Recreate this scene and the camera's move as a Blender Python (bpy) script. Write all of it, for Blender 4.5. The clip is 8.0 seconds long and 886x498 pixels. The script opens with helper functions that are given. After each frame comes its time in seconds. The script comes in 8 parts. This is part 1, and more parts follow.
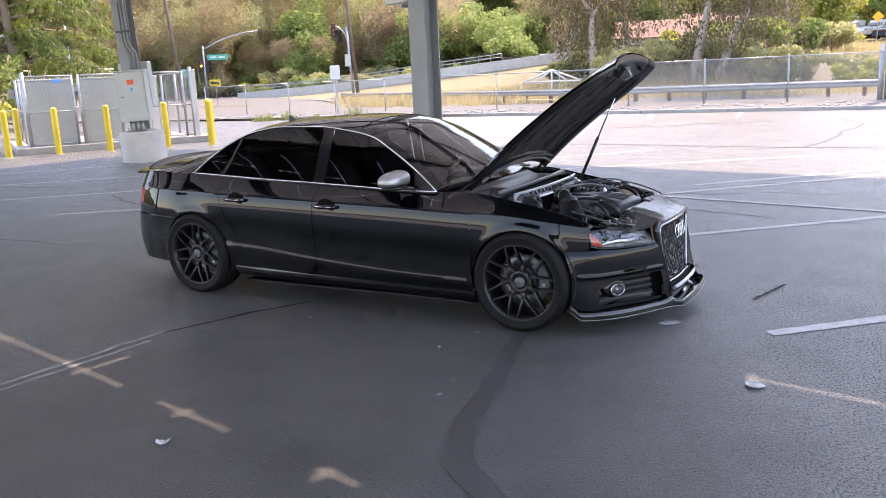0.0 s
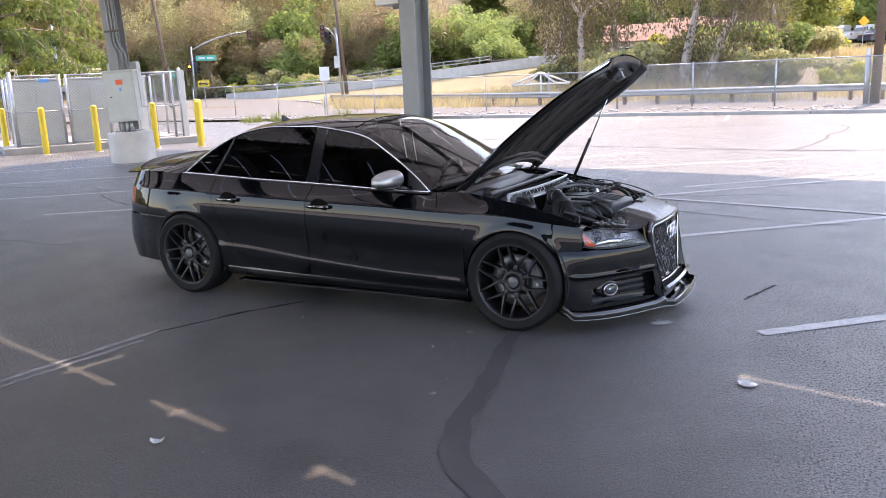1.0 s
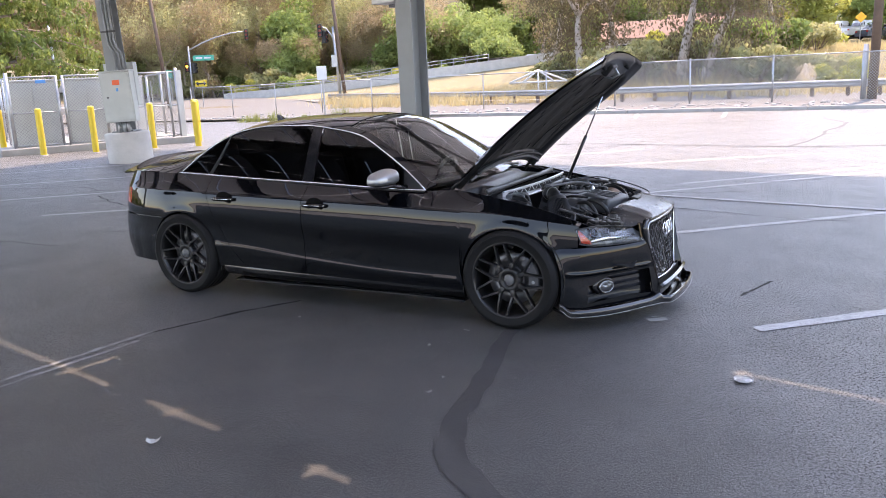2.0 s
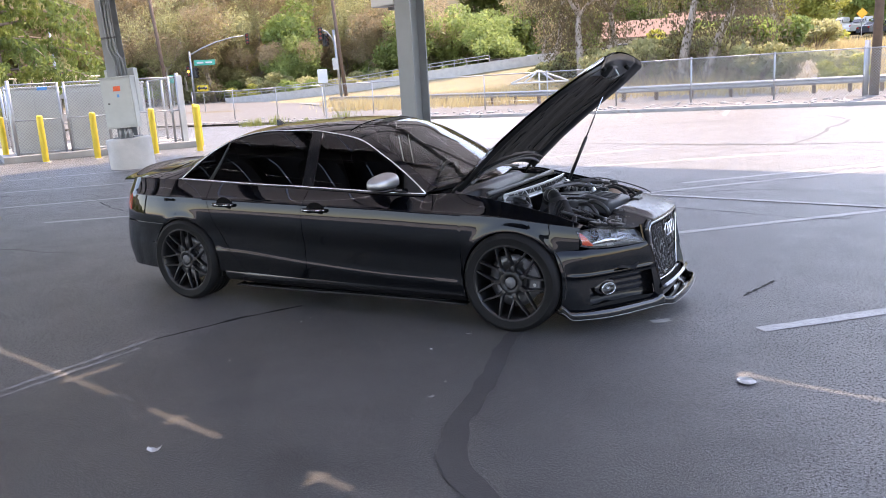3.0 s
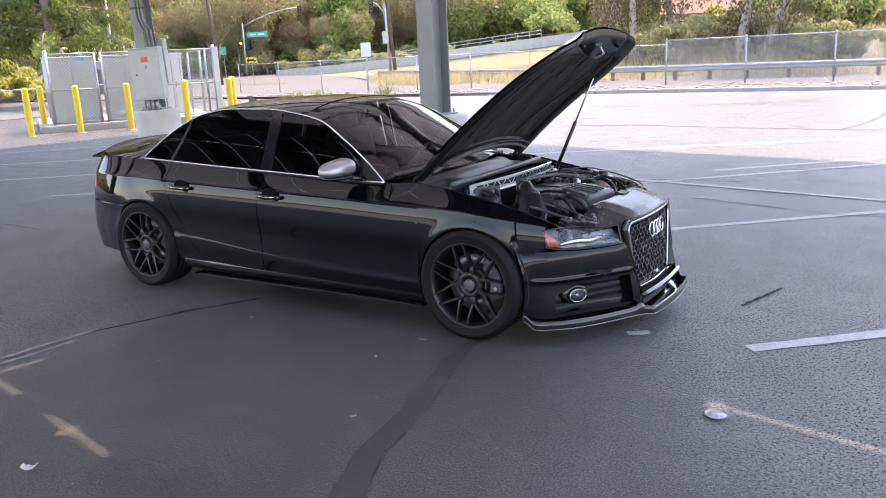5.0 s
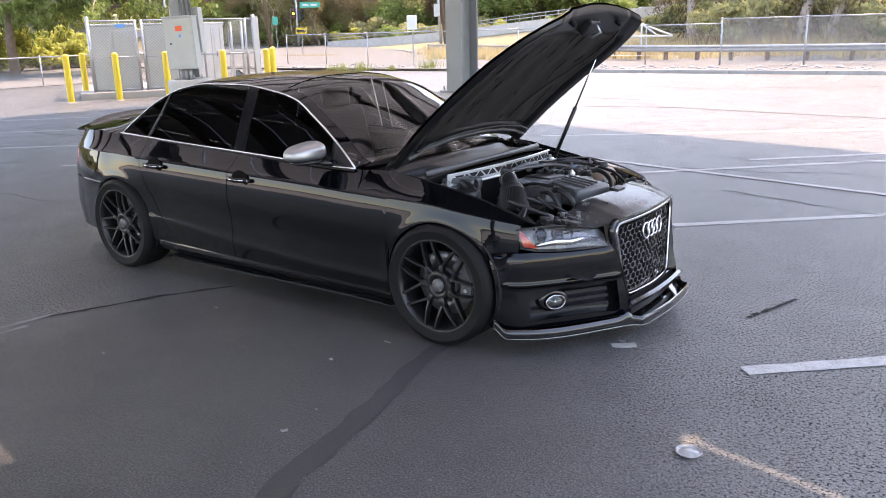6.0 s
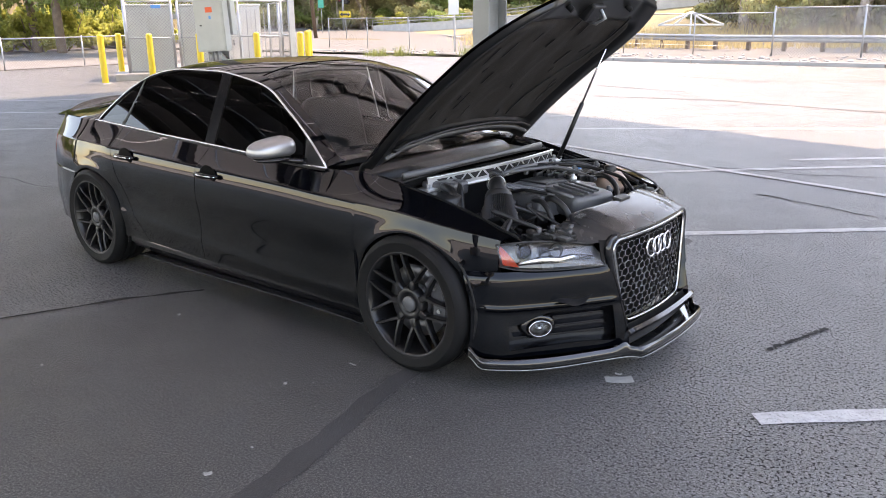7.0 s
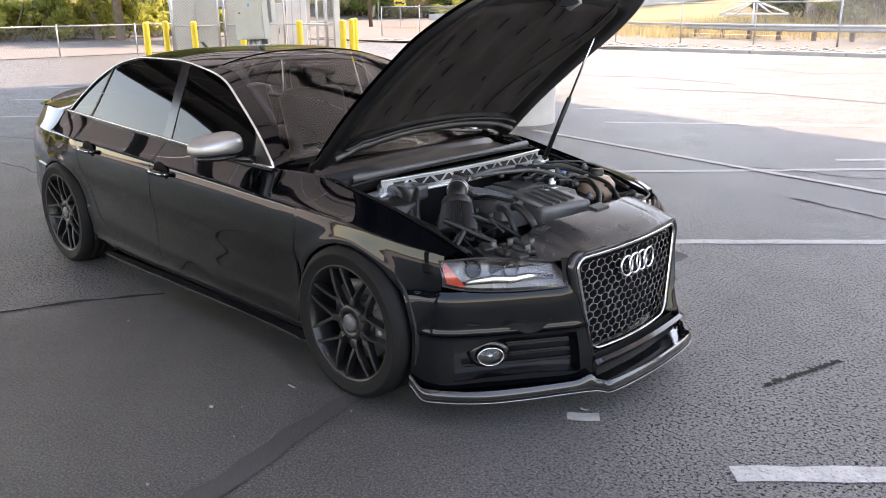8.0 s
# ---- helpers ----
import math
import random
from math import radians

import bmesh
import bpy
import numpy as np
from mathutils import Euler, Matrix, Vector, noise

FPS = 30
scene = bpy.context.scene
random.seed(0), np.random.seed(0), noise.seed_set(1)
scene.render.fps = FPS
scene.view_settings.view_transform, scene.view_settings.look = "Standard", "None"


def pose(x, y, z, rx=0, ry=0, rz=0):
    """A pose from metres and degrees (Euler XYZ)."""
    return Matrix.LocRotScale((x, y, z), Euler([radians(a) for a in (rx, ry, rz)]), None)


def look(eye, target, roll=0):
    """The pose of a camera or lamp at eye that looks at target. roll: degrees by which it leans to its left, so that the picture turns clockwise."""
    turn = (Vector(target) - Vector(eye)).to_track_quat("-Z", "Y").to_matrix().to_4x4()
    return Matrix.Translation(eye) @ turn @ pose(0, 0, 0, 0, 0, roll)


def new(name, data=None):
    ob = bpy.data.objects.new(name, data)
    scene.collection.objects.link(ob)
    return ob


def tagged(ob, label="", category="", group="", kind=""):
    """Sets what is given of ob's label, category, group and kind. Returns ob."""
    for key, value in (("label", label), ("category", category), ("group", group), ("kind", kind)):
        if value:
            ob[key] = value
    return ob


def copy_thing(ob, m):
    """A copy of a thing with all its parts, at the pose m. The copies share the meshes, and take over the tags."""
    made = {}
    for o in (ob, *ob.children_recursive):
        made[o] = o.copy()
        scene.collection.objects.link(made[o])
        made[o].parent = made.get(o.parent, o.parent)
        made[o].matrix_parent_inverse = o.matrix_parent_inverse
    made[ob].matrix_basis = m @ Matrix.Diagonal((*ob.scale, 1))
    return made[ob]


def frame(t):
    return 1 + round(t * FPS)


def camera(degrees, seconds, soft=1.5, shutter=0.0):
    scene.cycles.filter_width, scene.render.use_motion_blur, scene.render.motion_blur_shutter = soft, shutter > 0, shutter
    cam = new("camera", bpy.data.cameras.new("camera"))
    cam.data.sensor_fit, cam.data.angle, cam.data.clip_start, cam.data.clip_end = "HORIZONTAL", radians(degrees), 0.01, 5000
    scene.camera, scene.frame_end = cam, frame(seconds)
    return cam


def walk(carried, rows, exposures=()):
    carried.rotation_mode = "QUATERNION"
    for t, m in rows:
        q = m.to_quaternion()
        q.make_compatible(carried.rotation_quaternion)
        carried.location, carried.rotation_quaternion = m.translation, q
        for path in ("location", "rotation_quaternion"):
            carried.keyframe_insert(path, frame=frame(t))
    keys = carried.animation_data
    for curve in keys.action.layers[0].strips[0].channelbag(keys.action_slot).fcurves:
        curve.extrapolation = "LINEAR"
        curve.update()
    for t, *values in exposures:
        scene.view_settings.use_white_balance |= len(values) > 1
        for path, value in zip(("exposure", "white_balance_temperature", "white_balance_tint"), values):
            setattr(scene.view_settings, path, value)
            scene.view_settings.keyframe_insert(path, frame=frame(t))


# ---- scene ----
cam = camera(58.0, 8.0, soft=0.9)
PATH = [
    (0, (3.393, -5.406, 1.62), (2.437, -3.7, 1.2), -2.6),
    (0.5, (3.385, -5.425, 1.61), (2.445, -3.709, 1.196), -2.4),
    (1, (3.37, -5.434, 1.609), (2.439, -3.713, 1.193), -2.3),
    (1.5, (3.38, -5.429, 1.604), (2.451, -3.709, 1.185), -2.4),
    (3, (3.393, -5.399, 1.616), (2.457, -3.681, 1.2), -3.4),
    (3.5, (3.422, -5.305, 1.605), (2.471, -3.596, 1.188), -3.6),
    (4, (3.529, -5.099, 1.603), (2.551, -3.408, 1.176), -3.6),
    (4.5, (3.57, -4.899, 1.599), (2.565, -3.228, 1.155), -3.2),
    (6, (3.766, -4.06, 1.593), (2.627, -2.502, 1.07), -1.5),
    (6.5, (3.747, -3.768, 1.585), (2.567, -2.248, 1.043), -1.0),
    (7, (3.718, -3.452, 1.58), (2.499, -1.966, 1.026), -0.7),
    (7.5, (3.783, -3.148, 1.569), (2.52, -1.704, 1.007), -0.8),
    (8, (3.789, -2.83, 1.556), (2.469, -1.443, 0.979), -0.6),
]
walk(cam, [(t, look(eye, target, roll)) for t, eye, target, roll in PATH], [(0.0, 2.71, 7700, 24), (4.5, 2.75, 7500, 24), (6.0, 2.87, 8000, 23), (8.0, 2.97, 8900, 22)])

# ---- daylight ----
SUN_EL, SUN_AZ = 61.0, 8.0            # degrees; azimuth clockwise from +y
TO_SUN = Vector((math.sin(radians(SUN_AZ)) * math.cos(radians(SUN_EL)),
                 math.cos(radians(SUN_AZ)) * math.cos(radians(SUN_EL)), math.sin(radians(SUN_EL))))
world = bpy.data.worlds.new("sky")
scene.world = world
world.use_nodes = True
wn = world.node_tree.nodes
sky = wn.new("ShaderNodeTexSky")
sky.sky_type = "NISHITA"
sky.sun_disc = False
sky.sun_elevation, sky.sun_rotation = radians(SUN_EL), radians(SUN_AZ)
sky.air_density, sky.dust_density, sky.ozone_density = 1.2, 0.9, 1.6
wn["Background"].inputs["Strength"].default_value = 0.15
world.node_tree.links.new(sky.outputs[0], wn["Background"].inputs["Color"])
sun = new("sun", bpy.data.lights.new("sun", "SUN"))
sun.data.energy, sun.data.angle, sun.data.color = 1.75, radians(0.40), (1.0, 0.875, 0.72)
sun.matrix_world = look((0, 0, 30), Vector((0, 0, 30)) - TO_SUN)


# ---- materials ----
def noise_node(nt, scale, detail=4.0, rough=0.6, coords="Object"):
    tc = nt.nodes.new("ShaderNodeTexCoord")
    n = nt.nodes.new("ShaderNodeTexNoise")
    n.inputs["Scale"].default_value, n.inputs["Detail"].default_value, n.inputs["Roughness"].default_value = scale, detail, rough
    nt.links.new(tc.outputs[coords], n.inputs["Vector"])
    return n


def ramp_node(nt, fac, stops):
    r = nt.nodes.new("ShaderNodeValToRGB")
    while len(r.color_ramp.elements) < len(stops):
        r.color_ramp.elements.new(0.5)
    for e, (p, c) in zip(r.color_ramp.elements, stops):
        e.position, e.color = p, (*c, 1.0)
    nt.links.new(fac, r.inputs[0])
    return r


def mix_node(nt, fac, a, b, mode="MIX"):
    m = nt.nodes.new("ShaderNodeMix")
    m.data_type, m.blend_type = "RGBA", mode
    for sock, v in ((m.inputs[0], fac), (m.inputs[6], a), (m.inputs[7], b)):
        if isinstance(v, (int, float)):
            sock.default_value = v
        elif isinstance(v, tuple):
            sock.default_value = (*v, 1.0)
        else:
            nt.links.new(v, sock)
    return m.outputs[2]


def mat(name, color, rough=0.5, metal=0.0, vary=0.25, scale=6.0, fine=60.0, bump=0.0, coat=0.0, coords="Object",
        rand=0.0, island=False, second=None, rough_vary=0.1, spec=0.5):
    """A surface with variation at two scales: broad stains and fine grain."""
    m = bpy.data.materials.new(name)
    m.use_nodes = True
    nt = m.node_tree
    b = nt.nodes["Principled BSDF"]
    big, small = noise_node(nt, scale, coords=coords), noise_node(nt, fine, 6.0, coords=coords)
    dark = tuple(c * (1 - vary) for c in color)
    lite = tuple(min(1, c * (1 + vary)) for c in color)
    col = ramp_node(nt, big.outputs[0], [(0.3, dark), (0.7, second or lite)]).outputs[0]
    col = mix_node(nt, 0.35 * min(1, vary * 3), col, ramp_node(nt, small.outputs[0], [(0.35, dark), (0.65, lite)]).outputs[0])
    if rand or island:
        if island:
            src = nt.nodes.new("ShaderNodeNewGeometry").outputs["Random Per Island"]
        else:
            src = nt.nodes.new("ShaderNodeObjectInfo").outputs["Random"]
        k = rand or 0.3
        col = mix_node(nt, 1.0, col, ramp_node(nt, src, [(0.0, (1 - k,) * 3), (1.0, (1.0,) * 3)]).outputs[0], "MULTIPLY")
    nt.links.new(col, b.inputs["Base Color"])
    rr = nt.nodes.new("ShaderNodeMapRange")
    rr.inputs["To Min"].default_value, rr.inputs["To Max"].default_value = max(0.02, rough - rough_vary), min(1, rough + rough_vary)
    nt.links.new(big.outputs[0], rr.inputs["Value"])
    nt.links.new(rr.outputs[0], b.inputs["Roughness"])
    b.inputs["Metallic"].default_value = metal
    b.inputs["Specular IOR Level"].default_value = spec
    if coat:
        b.inputs["Coat Weight"].default_value, b.inputs["Coat Roughness"].default_value = coat, 0.03
    if bump:
        bn = nt.nodes.new("ShaderNodeBump")
        bn.inputs["Strength"].default_value, bn.inputs["Distance"].default_value = bump, 0.01
        nt.links.new(small.outputs[0], bn.inputs["Height"])
        nt.links.new(bn.outputs[0], b.inputs["Normal"])
    return m


def glass(name, tint, ior=1.5, rough=0.0):
    """Thin tinted glass: a clear pane with a Fresnel gloss."""
    m = bpy.data.materials.new(name)
    m.use_nodes = True
    nt = m.node_tree
    nt.nodes.remove(nt.nodes["Principled BSDF"])
    tr, gl, fr, mx = (nt.nodes.new(k) for k in ("ShaderNodeBsdfTransparent", "ShaderNodeBsdfGlossy", "ShaderNodeFresnel", "ShaderNodeMixShader"))
    tr.inputs[0].default_value = (*tint, 1)
    gl.inputs["Roughness"].default_value = rough
    fr.inputs[0].default_value = ior
    nt.links.new(fr.outputs[0], mx.inputs[0])
    nt.links.new(tr.outputs[0], mx.inputs[1])
    nt.links.new(gl.outputs[0], mx.inputs[2])
    nt.links.new(mx.outputs[0], nt.nodes["Material Output"].inputs[0])
    return m


def math_node(nt, op, a, b=0.0, c=0.0):
    n = nt.nodes.new("ShaderNodeMath")
    n.operation = op
    for sock, v in zip(n.inputs, (a, b, c)):
        if isinstance(v, (int, float)):
            sock.default_value = v
        else:
            nt.links.new(v, sock)
    return n.outputs[0]


def asphalt_material(name="worn_asphalt"):
    """Aged asphalt: pale worn stones in dark binder, open pits, oil spots and a smoother zone darkened for the car's
    shade and reflection.
    """
    m = bpy.data.materials.new(name)
    m.use_nodes = True
    nt = m.node_tree
    b = nt.nodes["Principled BSDF"]
    tc = nt.nodes.new("ShaderNodeTexCoord")
    sep = nt.nodes.new("ShaderNodeSeparateXYZ")
    nt.links.new(tc.outputs["Object"], sep.inputs[0])
    vor = nt.nodes.new("ShaderNodeTexVoronoi")
    vor.inputs["Scale"].default_value = 150.0
    nt.links.new(tc.outputs["Object"], vor.inputs["Vector"])
    broad, mid, fine = noise_node(nt, 0.22, 5), noise_node(nt, 2.2, 6, 0.7), noise_node(nt, 110, 4, 0.8)
    # smoother zone between two slanting feathered edges, its colour darkened for the car's shade
    ragged = math_node(nt, "MULTIPLY_ADD", noise_node(nt, 1.7, 6, 0.7).outputs[0], 1.6, -0.8)
    right = math_node(nt, "ADD", math_node(nt, "MULTIPLY_ADD", sep.outputs[0], 0.79, -1.20), math_node(nt, "MULTIPLY", sep.outputs[1], 0.61))
    left = math_node(nt, "ADD", math_node(nt, "MULTIPLY_ADD", sep.outputs[0], -0.961, -0.095), math_node(nt, "MULTIPLY", sep.outputs[1], 0.276))
    outside = nt.nodes.new("ShaderNodeMapRange")
    outside.interpolation_type = "SMOOTHSTEP"
    outside.inputs["From Min"].default_value, outside.inputs["From Max"].default_value = -0.8, 0.9
    nt.links.new(math_node(nt, "ADD", math_node(nt, "MAXIMUM", right, math_node(nt, "MULTIPLY", left, 1.6)), ragged), outside.inputs["Value"])
    rough_lot = outside.outputs[0]
    base = ramp_node(nt, broad.outputs[0], [(0.3, (0.066, 0.066, 0.068)), (0.7, (0.100, 0.099, 0.100))]).outputs[0]
    base = mix_node(nt, 0.4, base, ramp_node(nt, mid.outputs[0], [(0.35, (0.045, 0.045, 0.047)), (0.65, (0.13, 0.129, 0.129))]).outputs[0])
    base = mix_node(nt, 0.6, base, ramp_node(nt, fine.outputs[0], [(0.38, (0.022, 0.022, 0.023)), (0.50, (0.08, 0.08, 0.081)), (0.62, (0.42, 0.418, 0.41))]).outputs[0])
    base = mix_node(nt, 0.7, base, ramp_node(nt, vor.outputs["Distance"], [(0.0, (1, 1, 1)), (0.65, (0.5, 0.5, 0.51))]).outputs[0], "MULTIPLY")
    spots = ramp_node(nt, noise_node(nt, 0.9, 3, 0.5).outputs[0], [(0.55, (1, 1, 1)), (0.70, (0.72, 0.72, 0.73))]).outputs[0]
    base = mix_node(nt, 1.0, base, spots, "MULTIPLY")
    base = mix_node(nt, 1.0, base, mix_node(nt, rough_lot, (LOT_IN, LOT_IN * 0.98, LOT_IN * 0.95), (LOT_OUT, LOT_OUT, LOT_OUT * 1.02)), "MULTIPLY")
    # pits between the stones, open and deep outside the smoother zone
    holes = noise_node(nt, 72.0, 4, 0.72)
    pit = ramp_node(nt, holes.outputs[0], [(0.53, (0.0,) * 3), (0.57, (1.0,) * 3)]).outputs[0]
    depth = math_node(nt, "MULTIPLY", pit, math_node(nt, "MULTIPLY_ADD", rough_lot, 0.74, 0.24))
    base = mix_node(nt, depth, base, (0.010, 0.010, 0.011))
    wear = ramp_node(nt, noise_node(nt, 1.3, 5, 0.65).outputs[0], [(0.35, (0.7,) * 3), (0.65, (1.0,) * 3)]).outputs[0]
    shine = math_node(nt, "MULTIPLY_ADD", rough_lot, GLOSS_OUT - GLOSS_IN, GLOSS_IN)
    gloss = math_node(nt, "MULTIPLY", math_node(nt, "MULTIPLY", shine, wear), math_node(nt, "SUBTRACT", 1.0, depth))
    nt.links.new(gloss, b.inputs["Specular IOR Level"])
    nt.links.new(base, b.inputs["Base Color"])
    rr = nt.nodes.new("ShaderNodeMapRange")
    rr.inputs["From Min"].default_value, rr.inputs["From Max"].default_value = 0.3, 0.7
    rr.inputs["To Min"].default_value, rr.inputs["To Max"].default_value = 0.33, 0.47
    nt.links.new(mid.outputs[0], rr.inputs["Value"])
    nt.links.new(rr.outputs[0], b.inputs["Roughness"])
    bn = nt.nodes.new("ShaderNodeBump")
    bn.inputs["Strength"].default_value, bn.inputs["Distance"].default_value = 0.8, 0.006
    nt.links.new(math_node(nt, "MULTIPLY_ADD", depth, -0.6, fine.outputs[0]), bn.inputs["Height"])
    nt.links.new(bn.outputs[0], b.inputs["Normal"])
    return m


# the lower inner tone puts the car's shade and reflection into the asphalt
LOT_IN, LOT_OUT, GLOSS_IN, GLOSS_OUT = 0.76, 1.02, 0.40, 1.0
ASPHALT = asphalt_material()
SEAL = mat("crack_seal_bitumen", (0.036, 0.036, 0.037), 0.55, vary=0.35, scale=4, fine=120, bump=0.4, spec=0.4)
CRACK = mat("open_asphalt_crack", (0.03, 0.03, 0.03), 0.8, vary=0.5, scale=30, fine=90, bump=0.4, spec=0.1)
LINE = mat("worn_white_road_paint", (0.36, 0.36, 0.358), 0.65, vary=0.3, scale=14, fine=60, bump=0.5)
lnt = LINE.node_tree
lcol = lnt.nodes["Principled BSDF"].inputs["Base Color"]
worn = ramp_node(lnt, noise_node(lnt, 70.0, 6, 0.85).outputs[0], [(0.55, (1.0,) * 3), (0.62, (0.3,) * 3)]).outputs[0]      # asphalt showing through
lnt.links.new(mix_node(lnt, 1.0, lcol.links[0].from_socket, worn, "MULTIPLY"), lcol)
FAINT = mat("worn_away_road_paint", (0.21, 0.21, 0.212), 0.7, vary=0.4, scale=14, fine=60, bump=0.5)
CONCRETE = mat("pale_concrete", (0.29, 0.278, 0.26), 0.85, vary=0.18, scale=2.5, fine=40, bump=0.25)
# concrete colour lightened to make up for shade on pedestals and ramp wall
PEDESTAL = mat("shade_lifted_concrete", (0.42, 0.41, 0.39), 0.85, vary=0.14, scale=2.5, fine=40, bump=0.2)
ROADC = mat("sun_bleached_road", (0.105, 0.099, 0.093), 0.9, vary=0.14, scale=0.3, fine=30, bump=0.1)
DIRT = mat("dry_earth_and_straw", (0.10, 0.074, 0.042), 0.95, vary=0.35, scale=0.35, fine=6, bump=0.4, second=(0.125, 0.104, 0.048))
dn = DIRT.node_tree
dp = dn.nodes["Principled BSDF"]
tcd, sep, mrd = dn.nodes.new("ShaderNodeTexCoord"), dn.nodes.new("ShaderNodeSeparateXYZ"), dn.nodes.new("ShaderNodeMapRange")
dn.links.new(tcd.outputs["Object"], sep.inputs[0])
lng = dn.nodes.new("ShaderNodeVectorMath")
lng.operation = "LENGTH"
dn.links.new(tcd.outputs["Object"], lng.inputs[0])
mrd.inputs["From Min"].default_value, mrd.inputs["From Max"].default_value = 70, 95
dn.links.new(lng.outputs["Value"], mrd.inputs["Value"])
scrub_c = ramp_node(dn, noise_node(dn, 0.25, 6).outputs[0], [(0.35, (0.055, 0.058, 0.026)), (0.6, (0.10, 0.088, 0.042)), (0.75, (0.16, 0.125, 0.07))]).outputs[0]
dn.links.new(mix_node(dn, mrd.outputs[0], dp.inputs["Base Color"].links[0].from_socket, scrub_c), dp.inputs["Base Color"])
GRAVEL = mat("pale_gravel", (0.10, 0.095, 0.088), 0.9, vary=0.3, scale=1.5, fine=18, bump=0.6)
STEEL_GREY = mat("painted_grey_steel", (0.19, 0.205, 0.212), 0.45, vary=0.1, scale=1.5, fine=50, bump=0.05)
GALV = mat("galvanised_steel", (0.33, 0.337, 0.343), 0.42, metal=0.7, vary=0.15, scale=4, fine=50, bump=0.05)
CABINET = mat("grey_green_enamel", (0.40, 0.425, 0.41), 0.45, vary=0.08, scale=2, fine=60)
YELLOW = mat("safety_yellow_paint", (0.56, 0.40, 0.02), 0.45, vary=0.1, scale=3, fine=60, bump=0.05)
WHITE = mat("white_painted_metal", (0.50, 0.50, 0.49), 0.5, vary=0.06, scale=2, fine=50)
DARKM = mat("dark_metal", (0.05, 0.05, 0.055), 0.5, vary=0.2, scale=3, fine=50)
ORANGE = mat("orange_red_sticker", (0.75, 0.11, 0.03), 0.5, vary=0.08)
BLUE = mat("blue_sticker", (0.08, 0.30, 0.65), 0.5, vary=0.08)
GREEN_SIGN = mat("green_sign_sheeting", (0.01, 0.28, 0.20), 0.4, vary=0.06)
BARK = mat("grey_brown_bark", (0.20, 0.15, 0.115), 0.9, vary=0.35, scale=5, fine=30, bump=0.6)
PALE_BARK = mat("pale_eucalyptus_bark", (0.36, 0.30, 0.25), 0.85, vary=0.3, scale=3, fine=25, bump=0.5)
WOODPOLE = mat("creosoted_pole_wood", (0.115, 0.075, 0.052), 0.85, vary=0.3, scale=4, fine=40, bump=0.4)


def leaves(name, c1, c2, k=3.9):
    """Leaf colour that varies from spray to spray, part of the light passing through."""
    c1, c2 = tuple(k * c for c in c1), tuple(k * c for c in c2)
    m = mat(name, c1, 0.6, vary=0.3, scale=0.5, fine=3.0, island=True, rand=0.25, second=c2)
    nt = m.node_tree
    b = nt.nodes["Principled BSDF"]
    tl, mx = nt.nodes.new("ShaderNodeBsdfTranslucent"), nt.nodes.new("ShaderNodeMixShader")
    nt.links.new(b.inputs["Base Color"].links[0].from_socket, tl.inputs[0])
    mx.inputs[0].default_value = 0.55
    nt.links.new(b.outputs[0], mx.inputs[1])
    nt.links.new(tl.outputs[0], mx.inputs[2])
    nt.links.new(mx.outputs[0], nt.nodes["Material Output"].inputs[0])
    return m


OLIVE = leaves("olive_leaves", (0.112, 0.110, 0.052), (0.16, 0.15, 0.075))
RUST = leaves("rusty_eucalyptus_leaves", (0.112, 0.082, 0.052), (0.115, 0.102, 0.056))
GREENL = leaves("bright_green_leaves", (0.068, 0.090, 0.028), (0.112, 0.128, 0.044))
DEEP = leaves("deep_green_leaves", (0.06, 0.08, 0.024), (0.10, 0.12, 0.035))
YELLOWL = leaves("yellow_green_leaves", (0.10, 0.108, 0.024), (0.15, 0.14, 0.038))
CEDAR = leaves("cedar_needles", (0.062, 0.085, 0.022), (0.12, 0.14, 0.036), 2.4)
STRAW = leaves("dry_yellow_grass", (0.13, 0.102, 0.052), (0.17, 0.142, 0.07))
HANGING = leaves("brown_hanging_leaves", (0.085, 0.066, 0.040), (0.085, 0.080, 0.040), 1.9)
SCRUB = leaves("grey_green_scrub", (0.08, 0.085, 0.042), (0.14, 0.13, 0.06))


# ---- building helpers ----
def mesh_ob(name, verts, faces, material, parent=None, label="", smooth=False):
    me = bpy.data.meshes.new(name)
    me.from_pydata([tuple(v) for v in verts], [], [tuple(f) for f in faces])
    me.materials.append(material)
    if smooth:
        me.polygons.foreach_set("use_smooth", [True] * len(me.polygons))
    ob = new(name, me)
    if parent is not None:
        ob.parent = parent
    if label:
        tagged(ob, label)
    return ob


def part(name, bm, material, parent=None, label="", smooth=False):
    me = bpy.data.meshes.new(name)
    bm.to_mesh(me)
    bm.free()
    me.materials.append(material)
    if smooth:
        me.polygons.foreach_set("use_smooth", [True] * len(me.polygons))
    ob = new(name, me)
    if parent is not None:
        ob.parent = parent
    if label:
        tagged(ob, label)
    return ob


def empty(name, at=(0, 0, 0), rz=0.0, **tags):
    e = new(name)
    e.matrix_world = pose(*at, 0, 0, rz)
    return tagged(e, **tags)


def add_box(bm, size, centre=(0, 0, 0), rot=(0, 0, 0), bevel=0.0):
    """A box, its edges bevelled, added to bm."""
    r = bmesh.ops.create_cube(bm, size=1.0, matrix=pose(*centre, *rot) @ Matrix.Diagonal((*size, 1)))
    if bevel:
        edges = list({e for v in r["verts"] for e in v.link_edges})
        bmesh.ops.bevel(bm, geom=edges, offset=bevel, segments=2, affect="EDGES", profile=0.5)


def box(size, centre=(0, 0, 0), rot=(0, 0, 0), bevel=0.0):
    bm = bmesh.new()
    add_box(bm, size, centre, rot, bevel)
    return bm


